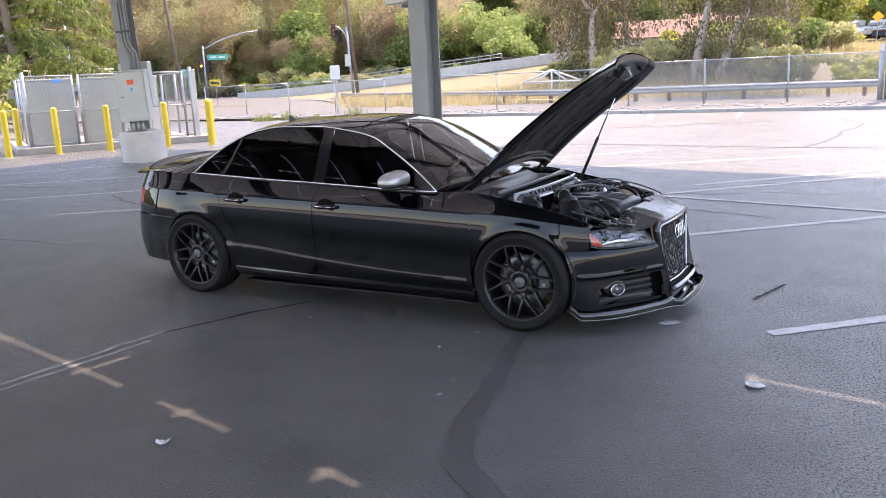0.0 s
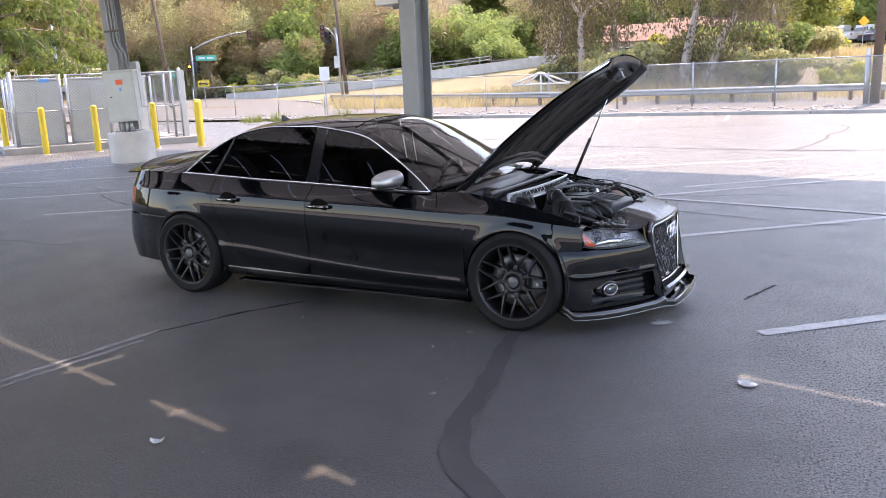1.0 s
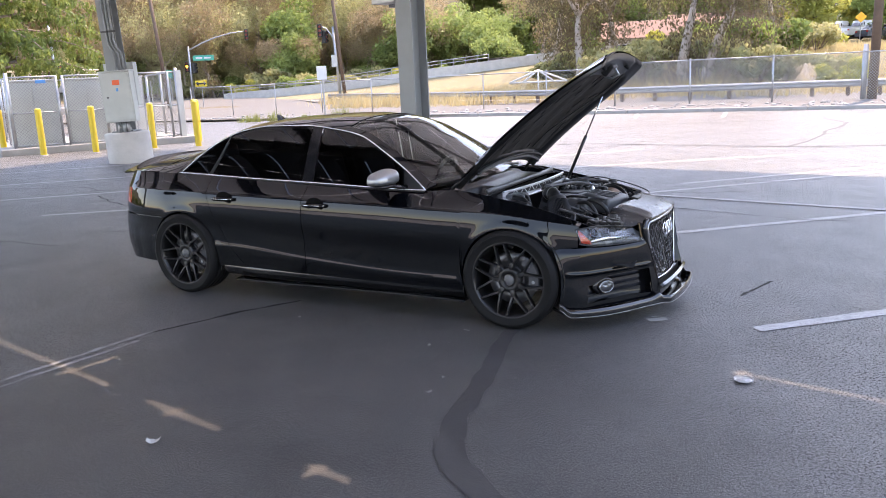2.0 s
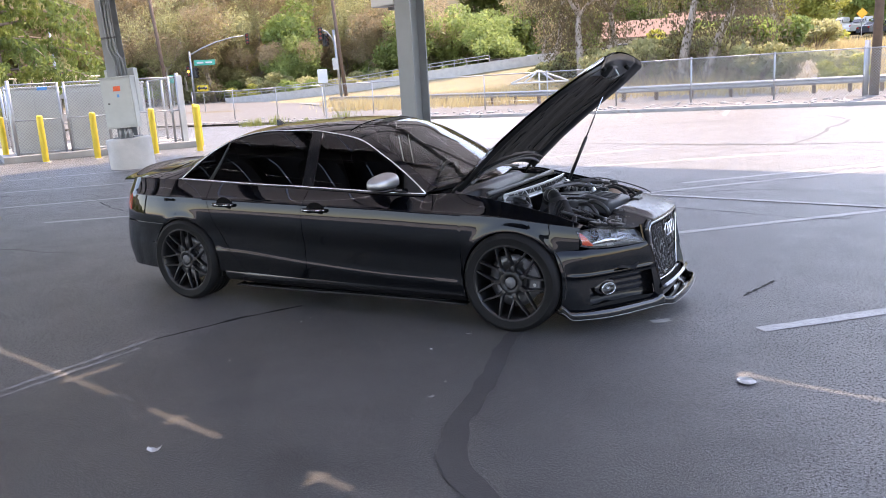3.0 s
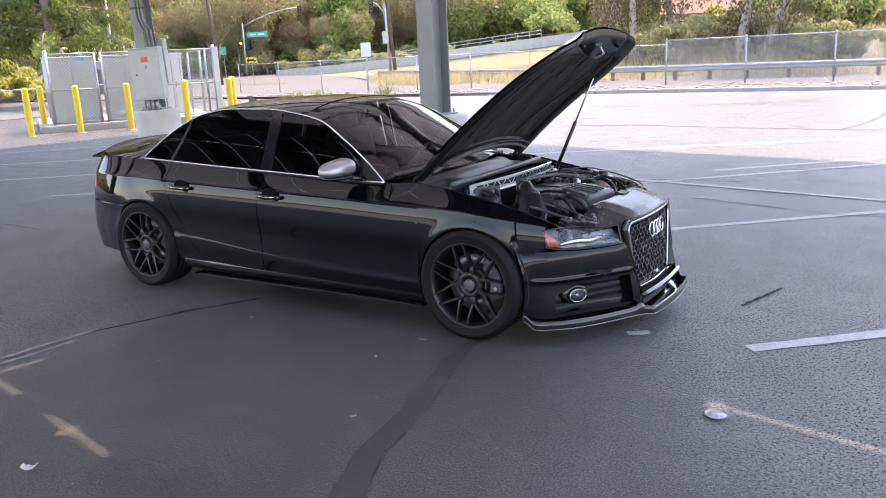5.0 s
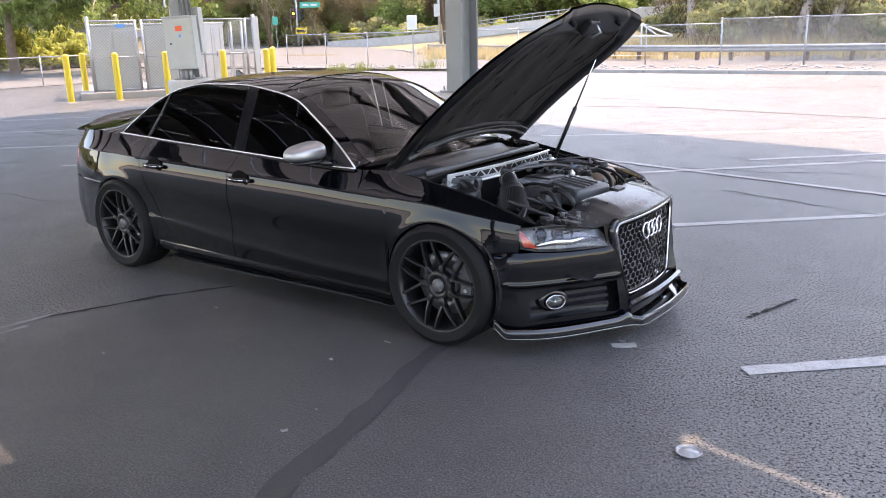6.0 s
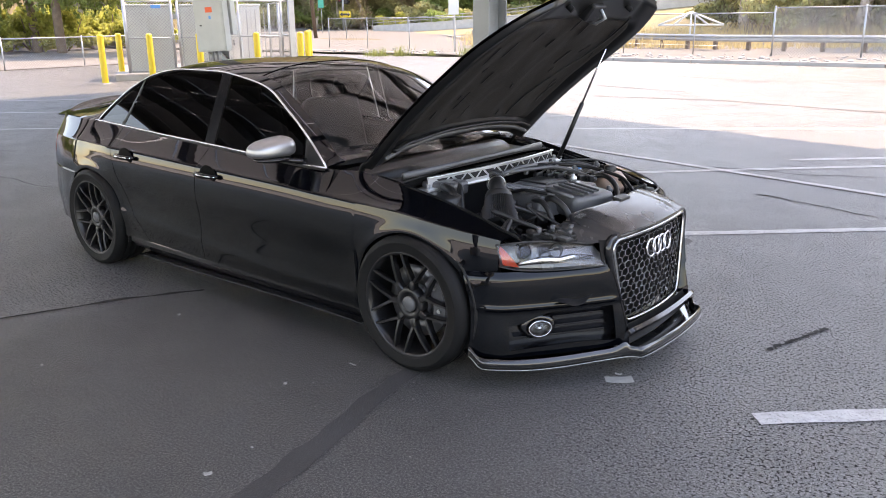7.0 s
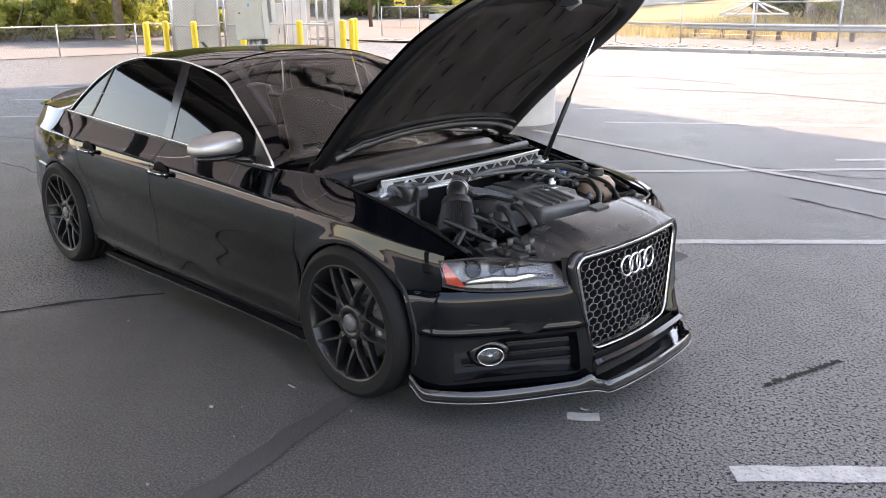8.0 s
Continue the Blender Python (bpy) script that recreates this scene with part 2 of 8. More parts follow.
def add_rod(bm, a, b, r0, r1=None, seg=10, caps=True):
    """A round bar from a to b."""
    a, b = Vector(a), Vector(b)
    d = b - a
    m = Matrix.Translation((a + b) / 2) @ d.to_track_quat("Z", "Y").to_matrix().to_4x4()
    bmesh.ops.create_cone(bm, cap_ends=caps, segments=seg, radius1=r0, radius2=r0 if r1 is None else r1, depth=d.length, matrix=m)


def rod(a, b, r0, r1=None, seg=10):
    bm = bmesh.new()
    add_rod(bm, a, b, r0, r1, seg)
    return bm


def add_tube(bm, pts, radius, seg=8, closed=False, flat=1.0):
    """A tube swept along a run of points; radius may be a list."""
    pts = [Vector(p) for p in pts]
    n = len(pts)
    rings, up = [], None
    for i, p in enumerate(pts):
        if closed:
            t = pts[(i + 1) % n] - pts[i - 1]
        else:
            t = pts[min(i + 1, n - 1)] - pts[max(i - 1, 0)]
        t.normalize()
        if up is None:
            up = Vector((0, 0, 1)) if abs(t.z) < 0.9 else Vector((1, 0, 0))
        side = t.cross(up).normalized()
        up = side.cross(t).normalized()
        r = radius[i] if isinstance(radius, (list, tuple)) else radius
        rings.append([bm.verts.new(p + side * math.cos(k * math.tau / seg) * r + up * math.sin(k * math.tau / seg) * r * flat) for k in range(seg)])
    for i in range(n if closed else n - 1):
        A, B = rings[i], rings[(i + 1) % n]
        for k in range(seg):
            bm.faces.new((A[k], A[(k + 1) % seg], B[(k + 1) % seg], B[k]))
    if not closed:
        bm.faces.new(rings[0][::-1])
        bm.faces.new(rings[-1])


def tube(pts, radius, seg=8, closed=False, flat=1.0):
    bm = bmesh.new()
    add_tube(bm, pts, radius, seg, closed, flat)
    return bm


def add_lathe(bm, prof, seg=32, axis_m=None, close=False):
    """Turns (radius, height) points round z, then places them by axis_m."""
    rings = []
    m = axis_m or Matrix()
    for r, h in prof:
        rings.append([bm.verts.new(m @ Vector((r * math.cos(k * math.tau / seg), r * math.sin(k * math.tau / seg), h))) for k in range(seg)])
    pairs = list(zip(rings[:-1], rings[1:])) + ([(rings[-1], rings[0])] if close else [])
    for A, B in pairs:
        for k in range(seg):
            bm.faces.new((A[k], A[(k + 1) % seg], B[(k + 1) % seg], B[k]))
    return rings


def lathe(prof, seg=32, axis_m=None, close=False, cap=False):
    bm = bmesh.new()
    rings = add_lathe(bm, prof, seg, axis_m, close)
    if cap:
        bm.faces.new(rings[0][::-1])
        bm.faces.new(rings[-1])
    bmesh.ops.recalc_face_normals(bm, faces=bm.faces[:])
    return bm


def spline(xs, ys):
    """A monotone cubic through the points."""
    x, y = np.array(xs, float), np.array(ys, float)
    h, d = np.diff(x), np.diff(y) / np.diff(x)
    m = np.zeros(len(x))
    for i in range(1, len(x) - 1):
        if d[i - 1] * d[i] > 0:
            w1, w2 = 2 * h[i] + h[i - 1], h[i] + 2 * h[i - 1]
            m[i] = (w1 + w2) / (w1 / d[i - 1] + w2 / d[i])
    m[0], m[-1] = d[0], d[-1]

    def f(t):
        t = float(t)
        i = int(np.clip(np.searchsorted(x, t) - 1, 0, len(x) - 2))
        if t <= x[0]:
            return y[0] + m[0] * (t - x[0])
        if t >= x[-1]:
            return y[-1] + m[-1] * (t - x[-1])
        s = (t - x[i]) / h[i]
        return ((1 + 2 * s) * (1 - s) ** 2 * y[i] + s * (1 - s) ** 2 * h[i] * m[i] + s * s * (3 - 2 * s) * y[i + 1] + s * s * (s - 1) * h[i] * m[i + 1])
    return f


def smoothstep(a, b, x):
    s = min(1.0, max(0.0, (x - a) / (b - a)))
    return s * s * (3 - 2 * s)


def frange(a, b, n):
    return [a + (b - a) * i / (n - 1) for i in range(n)]


def sheet(name, fn, us, vs, material, parent=None, label="", thick=0.0, smooth=True, flip=False):
    """A surface through fn(u, v), smooth; thick gives it a back and a crisp rim."""
    nu, nv = len(us), len(vs)
    P = np.array([[fn(u, v) for v in vs] for u in us], float)
    idx = np.arange(nu * nv).reshape(nu, nv)
    quads = np.stack([idx[:-1, :-1], idx[1:, :-1], idx[1:, 1:], idx[:-1, 1:]], -1).reshape(-1, 4)
    if flip:
        quads = quads[:, ::-1]
    verts, faces = P.reshape(-1, 3).tolist(), quads.tolist()
    if thick:
        n = np.cross(np.gradient(P, axis=0), np.gradient(P, axis=1))
        n /= np.linalg.norm(n, axis=2)[..., None] + 1e-12
        B = P - n * thick * (-1 if flip else 1)
        verts += B.reshape(-1, 3).tolist()
        faces += (quads[:, ::-1] + nu * nv).tolist()
        loop = [(i, 0) for i in range(nu)] + [(nu - 1, j) for j in range(1, nv)] + [(i, nv - 1) for i in range(nu - 2, -1, -1)] + [(0, j) for j in range(nv - 2, 0, -1)]
        k = len(verts)
        verts += [P[i, j].tolist() for i, j in loop] + [B[i, j].tolist() for i, j in loop]
        m = len(loop)
        for a in range(m):
            b = (a + 1) % m
            q = (k + a, k + m + a, k + m + b, k + b)
            faces.append(q[::-1] if flip else q)
    return mesh_ob(name, verts, faces, material, parent, label, smooth)


# ---- ground, roads ----
def ground_z(x, y):
    r = math.hypot(x - 3.4, y + 5.4)
    z = -0.06
    z += 4.4 * smoothstep(33, 72, y) * smoothstep(-30, -2, x) - (1.6 * smoothstep(45, 70, y) - 0.9 * smoothstep(86, 98, y)) * smoothstep(-14, -6, x)
    z += 0.5 * smoothstep(52, 90, r) * smoothstep(5, -25, x) * smoothstep(20, 40, y)
    z += 9.0 * smoothstep(-58, -95, x) * smoothstep(0, 25, y)
    z += 38.0 * smoothstep(98, 260, r) * smoothstep(-0.25, 0.35, (y + 8 - 0.25 * x) / max(r, 1))
    return z


def axis(lo, hi, near, step):
    """Grid lines: close together near the middle, wider far out."""
    out, v = [], 0.0
    while v < hi:
        out.append(v)
        v += step if v < near else step + (v - near) * 0.12
    neg, v = [], 0.0
    while v > lo:
        neg.append(v)
        v -= step if -v < near else step + (-v - near) * 0.12
    return sorted(set(neg + out + [lo, hi]))


tagged(sheet("ground", lambda x, y: (x, y, ground_z(x, y) - 0.02 + 0.25 * noise.noise(Vector((x * 0.11, y * 0.11, 0))) * smoothstep(32, 50, math.hypot(x, y))),
             axis(-1500, 1500, 80, 4.0), axis(-1500, 1500, 95, 4.0), DIRT), "dry earth with straw-coloured grass", "ground", kind="structure")
lot = tagged(sheet("parking_lot", lambda x, y: (x, y, 0.0), frange(-26.5, 60, 40), frange(-70, 23.9, 40), ASPHALT),
             "dark worn asphalt parking lot with cracks", "parking lot", kind="structure")
tagged(sheet("gravel_strip", lambda x, y: (x, y, 0.10 + 0.03 * noise.noise(Vector((x * 0.8, y * 0.8, 3)))), frange(-60, 60, 121), frange(24.05, 30.2, 14), GRAVEL),
       "pale gravel strip with stones behind the kerb", "gravel", kind="structure")
tagged(sheet("road", lambda u, v: ((u), 30.2 + v * (52 if u < -10 else 52 - 50.5 * smoothstep(-10, 6, u)),
             max(0.06, ground_z(u, 30.2 + v * (52 if u < -10 else 52 - 50.5 * smoothstep(-10, 6, u))) + 0.14)), frange(-62, 60, 120), frange(0, 1, 30), ROADC),
       "sun-bleached pale road beyond the chain-link fence", "road", kind="structure")
tagged(sheet("side_road", lambda x, y: (x, y, 0.02), frange(-47, -26.4, 8), frange(-40, 24, 20), ROADC),
       "sun-bleached road beside the lot", "road", kind="structure")


def strip(name, pts, width, z, material, label, cat, kind="structure", jitter=0.0, seg=0.12):
    """A painted or poured band along a run of ground points."""
    dense = []
    for (x0, y0), (x1, y1) in zip(pts[:-1], pts[1:]):
        n = max(1, int(math.hypot(x1 - x0, y1 - y0) / seg))
        dense += [(x0 + (x1 - x0) * i / n, y0 + (y1 - y0) * i / n) for i in range(n)]
    dense.append(pts[-1])
    verts, faces = [], []
    for i, (x, y) in enumerate(dense):
        a, b = dense[max(0, i - 1)], dense[min(len(dense) - 1, i + 1)]
        t = Vector((b[0] - a[0], b[1] - a[1])).normalized()
        w = width[0] + (width[1] - width[0]) * i / max(1, len(dense) - 1) if isinstance(width, tuple) else width
        jl = jitter * noise.noise(Vector((x * 6, y * 6, 1)))
        jr = jitter * noise.noise(Vector((x * 6, y * 6, 9)))
        verts += [(x - t.y * (w / 2 + jl), y + t.x * (w / 2 + jl), z), (x + t.y * (w / 2 + jr), y - t.x * (w / 2 + jr), z)]
    for i in range(len(dense) - 1):
        faces.append((2 * i, 2 * i + 1, 2 * i + 3, 2 * i + 2))
    return tagged(mesh_ob(name, verts, faces, material), label, cat, kind=kind)


STALLS = [((1.30, 2.08), (5.6, 5.85)), ((-0.4, 3.85), (4.4, 8.35)), ((2.84, -0.39), (6.2, 2.65)), ((-9.9, 1.55), (-5.9, 5.0)),
          ((-12.4, 2.6), (-8.1, 6.3)), ((-14.4, 4.0), (-10.6, 8.0)), ((-6.6, 1.55), (-5.0, 2.7)),
          ((-2.3, 6.9), (2.4, 9.95)), ((-3.4, 8.0), (-0.7, 10.75)), ((-4.05, 23.6), (-3.45, 20.9)), ((-1.0, 23.6), (-0.7, 20.8)), ((2.1, 23.4), (2.5, 20.6)),
          ((-7.2, 23.7), (-6.4, 21.0)), ((-10.4, 23.8), (-9.4, 21.2)), ((1.1, 5.95), (6.5, 10.9)), ((-6.6, 5.4), (-4.6, 7.2))]
for p0, p1 in STALLS:
    strip("stall_line", [p0, p1], 0.10, 0.004, LINE, "worn white painted stall line on asphalt", "line", jitter=0.012)
strip("stall_line", [(-2.6, 5.64), (6.2, 3.62)], 0.09, 0.008, LINE, "long worn white painted line on asphalt", "line", jitter=0.012)
for p0, p1, w in (((-1.21, -4.7), (-0.86, -1.75), 0.035), ((-1.12, -4.7), (-0.79, -1.95), 0.03)):      # nearly worn away, in two thin tracks
    strip("stall_line", [p0, p1], w, 0.004, FAINT, "faint worn-away double white line on asphalt", "line", jitter=0.02, seg=0.05)
strip("crack_seal", [(1.40, -0.75), (1.49, -1.24), (1.62, -1.76), (1.70, -2.2), (1.79, -2.49), (1.93, -2.7), (2.16, -2.88), (2.7, -3.2), (3.3, -3.35)],
      (0.09, 0.15), 0.005, SEAL, "dark bitumen crack seal band", "crack seal", jitter=0.03, seg=0.06)
gouge_rng = random.Random(12)
gv, gf = [], []
for i in range(46):                                # a ragged scrape in the surface
    f = i / 45
    gx, gy = 2.65 + 0.15 * f + gouge_rng.uniform(-0.006, 0.006), 0.34 + 0.48 * f
    w0, w1 = gouge_rng.uniform(0.002, 0.024), gouge_rng.uniform(0.002, 0.016)
    gv += [(gx - w0, gy + 0.3 * w0, 0.0045), (gx + w1, gy - 0.3 * w1, 0.0045)]
    if i:
        gf.append((2 * i - 2, 2 * i - 1, 2 * i + 1, 2 * i))
tagged(mesh_ob("scrape", gv, gf, CRACK), "ragged dark scrape in the asphalt", "scrape", kind="structure")
strip("crack_seal", [(-0.84, -1.79), (-0.6, -1.2), (-0.35, -0.8)], 0.03, 0.0045, CRACK, "thin dark crack in asphalt", "crack", jitter=0.02, seg=0.04)
for run in ([(2.0, 11.3), (2.3, 12.5), (2.5, 14.2), (2.45, 15.0), (2.75, 16.2), (2.85, 17.6), (2.2, 19.5)], [(-4.5, 11.5), (-2, 12.0), (0, 11.6), (2.0, 11.3), (4.2, 11.6)],
            [(-5.5, 17.8), (-3, 17.0), (-1.2, 18.2), (1, 19.0)], [(-7.0, 1.0), (-8.5, 0.4), (-10.5, 1.4)], [(-7.5, 13.2), (-5.6, 13.9), (-3.3, 13.4)]):
    strip("crack_seal", run, 0.08 if run[0][1] > 10 else 0.04, 0.006, SEAL, "thin sealed crack in asphalt", "crack", jitter=0.02, seg=0.08)

crack_rng = random.Random(31)


def crack(x0, y0, heading, length, width, label="thin dark crack in asphalt"):
    """A wandering crack."""
    pts, a = [(x0, y0)], heading
    for i in range(max(3, int(length / 0.12))):
        a += crack_rng.uniform(-0.35, 0.35) - 0.15 * (a - heading)
        x0, y0 = x0 + 0.12 * math.cos(a), y0 + 0.12 * math.sin(a)
        pts.append((x0, y0))
    strip("crack_seal", pts, (width, width * 0.5), 0.0035 + crack_rng.uniform(0, 0.002), CRACK, label, "crack", jitter=width * 0.45, seg=0.04)


for cx, cy, ch, cl, cw in ((-5.6, 0.06, 0.6, 1.9, 0.022), (-4.6, 0.9, 0.2, 1.4, 0.018), (-11.0, 3.5, -0.1, 4.5, 0.03), (-7.5, 3.2, -0.3, 3.6, 0.026), (-8.8, 2.2, 1.1, 2.0, 0.025), (-4.4, 1.4, 0.9, 1.6, 0.02),
                           (1.4, 3.9, 0.2, 2.4, 0.03), (0.6, 5.0, 0.1, 3.0, 0.03), (1.9, 6.2, 0.3, 1.6, 0.03)):
    crack(cx, cy, ch, cl * 0.8, cw * 0.8)

# kerbs, built in lengths with open joints
KERB = empty("kerb", label="grey concrete kerb along the lot", category="kerb", kind="structure")
kerb_bm = box((3.0, 0.16, 0.15), (0, 0, 0.055), bevel=0.02)
first = part("kerb_stone", kerb_bm, CONCRETE, KERB)
for i in range(-11, 15):
    o = first if i == -11 else new("kerb_stone", first.data)
    o.parent = KERB
    x = i * 3.02
    o.matrix_local = pose(x, 23.95 + (0.06 * (-x - 8) if x < -8 else 0), 0, 0, 0, -3.4 if x < -8 else 0)

# ---- the solar canopy ----
AX = radians(-11.5)
CA, CB = Vector((math.cos(AX), math.sin(AX), 0)), Vector((-math.sin(AX), math.cos(AX), 0))
CANOPY_Z = 5.6


def cpoint(a, b, z):
    return CA * a + CB * b + Vector((0, 0, z))


PANEL = mat("grey_panel_with_fill_glow", (0.10, 0.105, 0.11), 0.5, vary=0.08, scale=1.5, fine=40)
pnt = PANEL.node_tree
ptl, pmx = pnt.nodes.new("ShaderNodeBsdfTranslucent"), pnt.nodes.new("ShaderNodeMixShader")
ptl.inputs[0].default_value = (0.885, 0.89, 0.90, 1)           # strong translucency added to fill the shade under the canopy
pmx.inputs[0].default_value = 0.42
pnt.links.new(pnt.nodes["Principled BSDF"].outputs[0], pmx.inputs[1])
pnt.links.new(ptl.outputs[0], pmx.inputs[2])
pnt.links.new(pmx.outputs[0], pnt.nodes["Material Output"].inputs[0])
BACKSHEET = mat("dark_solar_panel_backsheet", (0.10, 0.105, 0.11), 0.5, vary=0.1, scale=1.5, fine=40)
BEAM = mat("dark_grey_steel_beam", (0.085, 0.09, 0.095), 0.45, vary=0.1, scale=2, fine=40)
# translucent strips added in place of open joints, bright in the car's reflections
SEAM = bpy.data.materials.new("translucent_joint_stand_in")
SEAM.use_nodes = True
snt = SEAM.node_tree
snt.nodes.remove(snt.nodes["Principled BSDF"])
stl = snt.nodes.new("ShaderNodeBsdfTranslucent")
stl.inputs[0].default_value = (0.96, 0.97, 0.98, 1)
snt.links.new(stl.outputs[0], snt.nodes["Material Output"].inputs[0])
PA, PB, A0, B0, GAP = 1.085, 2.02, 0.674, 0.508, 0.030
A_LO, A_HI, B_LO, B_HI = -15, 4, -8, 5
canopy = empty("canopy", label="solar panel canopy on steel beams over the stalls", category="canopy", kind="structure")


def add_panel(bm, w, d, c):
    """One module: a thin plate with clipped corners."""
    k = 0.024
    ring = [(w / 2 - k, -d / 2), (w / 2, -d / 2 + k), (w / 2, d / 2 - k), (w / 2 - k, d / 2), (-w / 2 + k, d / 2), (-w / 2, d / 2 - k), (-w / 2, -d / 2 + k), (-w / 2 + k, -d / 2)]
    low, top = ([bm.verts.new(c + CA * a + CB * b + Vector((0, 0, z))) for a, b in ring] for z in (-0.005, 0.005))
    bm.faces.new(low[::-1])
    bm.faces.new(top)
    for i in range(8):
        bm.faces.new((low[i], low[(i + 1) % 8], top[(i + 1) % 8], top[i]))


# rows behind the eye stay opaque, to keep the car's reflections dark
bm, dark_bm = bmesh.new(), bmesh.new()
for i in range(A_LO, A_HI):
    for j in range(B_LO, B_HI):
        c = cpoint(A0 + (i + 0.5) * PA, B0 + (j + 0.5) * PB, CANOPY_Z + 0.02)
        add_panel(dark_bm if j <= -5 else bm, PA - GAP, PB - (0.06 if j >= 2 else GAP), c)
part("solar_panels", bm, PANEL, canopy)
part("opaque_panels", dark_bm, BACKSHEET, canopy, "dark opaque solar panels")
# covers added so sun streaks fall only through the chosen gaps
bm, seam_bm = bmesh.new(), bmesh.new()
LENA = (A_HI - A_LO) * PA
OPEN_A = [(-3.6, 0.03), (0.42, 1.05), (1.7, 1.95)]      # stretches of the seam without a cover
OPEN_B = [(2.80, 4.6)]


def cover(b, spans):
    a, end = A0 + A_LO * PA, A0 + A_HI * PA
    for s, e in [*spans, (end, end)]:
        if s > a:
            add_box(bm, (s - a, 0.10, 0.012), cpoint((a + s) / 2, b, CANOPY_Z + 0.06), (0, 0, -11.5))
        a = e


for j in range(B_LO, B_HI + 1):
    b = B0 + j * PB
    if j in (0, 1):
        cover(b, OPEN_A if j == 0 else OPEN_B)
    else:
        add_box(seam_bm, (LENA, 0.10 if j >= 2 else 0.05, 0.008), cpoint(A0 + (A_LO + A_HI) / 2 * PA, b, CANOPY_Z + 0.031), (0, 0, -11.5))
for i in range(A_LO, A_HI + 1):
    for j in range(B_LO, B_HI):
        lo = 0.32 if (j == 0 and i == -1) else 0.06
        if j <= -2:      # joints left open
            continue
        side, w, z = (bm, 0.08, 0.06) if i % 2 else (seam_bm, 0.05, 0.031)
        add_box(side, (w, PB - 0.06 - lo, 0.008), cpoint(A0 + i * PA, B0 + (j + 0.5) * PB + (lo - 0.06) / 2, CANOPY_Z + z), (0, 0, -11.5))
part("added_seam_cover", bm, BEAM, canopy)
part("bright_joint_stand_in", seam_bm, SEAM, canopy)
bm = bmesh.new()
for i in range(A_LO, A_HI + 1, 2):       # purlins across
    for s in (-0.045, 0.045):
        add_box(bm, (0.012, (B_HI - B_LO) * PB, 0.20), cpoint(A0 + (i + 0.5) * PA + s, B0 + (B_LO + B_HI) / 2 * PB, CANOPY_Z - 0.105), (0, 0, -11.5))
    add_box(bm, (0.20, (B_HI - B_LO) * PB, 0.01), cpoint(A0 + (i + 0.5) * PA, B0 + (B_LO + B_HI) / 2 * PB, CANOPY_Z - 0.205), (0, 0, -11.5))
part("purlins", bm, BEAM, canopy)
for b in (5.35, -7.4):
    bm = bmesh.new()
    for z, w, h in ((-0.25, 0.22, 0.02), (-0.43, 0.02, 0.36), (-0.61, 0.22, 0.02)):
        add_box(bm, (LENA, w, h), cpoint(A0 + (A_LO + A_HI) / 2 * PA, b, CANOPY_Z + z), (0, 0, -11.5))
    part("girder", bm, BEAM, canopy)


def column(x, y, boxed):
    """A steel column on a round concrete pedestal."""
    kind = "grey steel column with conduits and switch box on round pedestal" if boxed else "grey steel column on a round pale concrete pedestal"
    c = empty("steel_column", (x, y, 0), -11.5, label=kind, category="column", group="canopy columns")
    part("pedestal", lathe([(0.50, -0.05), (0.50, 0.66), (0.485, 0.70), (0.0, 0.705)], 40), PEDESTAL, c, "round pale concrete pedestal", True)
    bm = bmesh.new()
    H = CANOPY_Z - 0.62
    for s in (-1, 1):
        add_box(bm, (0.33, 0.022, H - 0.72), (0, s * 0.165, 0.72 + (H - 0.72) / 2), bevel=0.003)
    add_box(bm, (0.02, 0.31, H - 0.72), (0, 0, 0.72 + (H - 0.72) / 2))
    part("post", bm, STEEL_GREY, c)
    part("base_plate", box((0.5, 0.5, 0.03), (0, 0, 0.722), bevel=0.004), STEEL_GREY, c)
    for sx in (-0.2, 0.2):
        for sy in (-0.2, 0.2):
            part("bolt", rod((sx, sy, 0.73), (sx, sy, 0.80), 0.016, seg=6), GALV, c)
    return c


def column_box(c, x0):
    for i, (dx, top) in enumerate(((-0.02, 3.95), (0.05, 3.95), (0.12, 3.95))):
        pts = [(dx, -0.20, top), (dx, -0.20, 2.75), (dx + 0.03, -0.20, 2.62), (dx + 0.10 + 0.02 * i, -0.22, 2.45), (dx + 0.12 + 0.02 * i, -0.24, 2.0)]
        part("conduit", tube(pts, 0.024, 8), STEEL_GREY, c, "grey conduit pipe", True)
    part("clamp", box((0.34, 0.03, 0.04), (0.03, -0.21, 2.95)), DARKM, c)
    part("switch_box", box((0.70, 0.24, 1.12), (x0, -0.32, 1.50), bevel=0.012), CABINET, c, "grey-green enamelled switch box")
    part("box_door", box((0.64, 0.02, 1.04), (x0, -0.445, 1.50), bevel=0.006), CABINET, c)
    part("box_hood", box((0.74, 0.28, 0.03), (x0, -0.33, 2.07), bevel=0.008), CABINET, c)
    part("warning_sticker", box((0.16, 0.004, 0.11), (x0 + 0.02, -0.459, 1.82)), ORANGE, c, "orange-red warning sticker")
    part("small_sticker", box((0.05, 0.004, 0.07), (x0 + 0.03, -0.459, 1.66)), BLUE, c, "small blue sticker")
    part("box_latch", rod((x0 - 0.2, -0.455, 1.5), (x0 - 0.2, -0.49, 1.5), 0.018), DARKM, c)
    for dx in (-0.12, 0.0, 0.1):
        part("box_conduit", rod((x0 + dx, -0.32, 0.70), (x0 + dx, -0.32, 0.95), 0.035), GALV, c, smooth=True)
    part("rear_box", box((0.70, 0.22, 1.0), (x0 - 0.16, 0.34, 1.78), bevel=0.012), CABINET, c, "grey-green enamelled box behind the column")


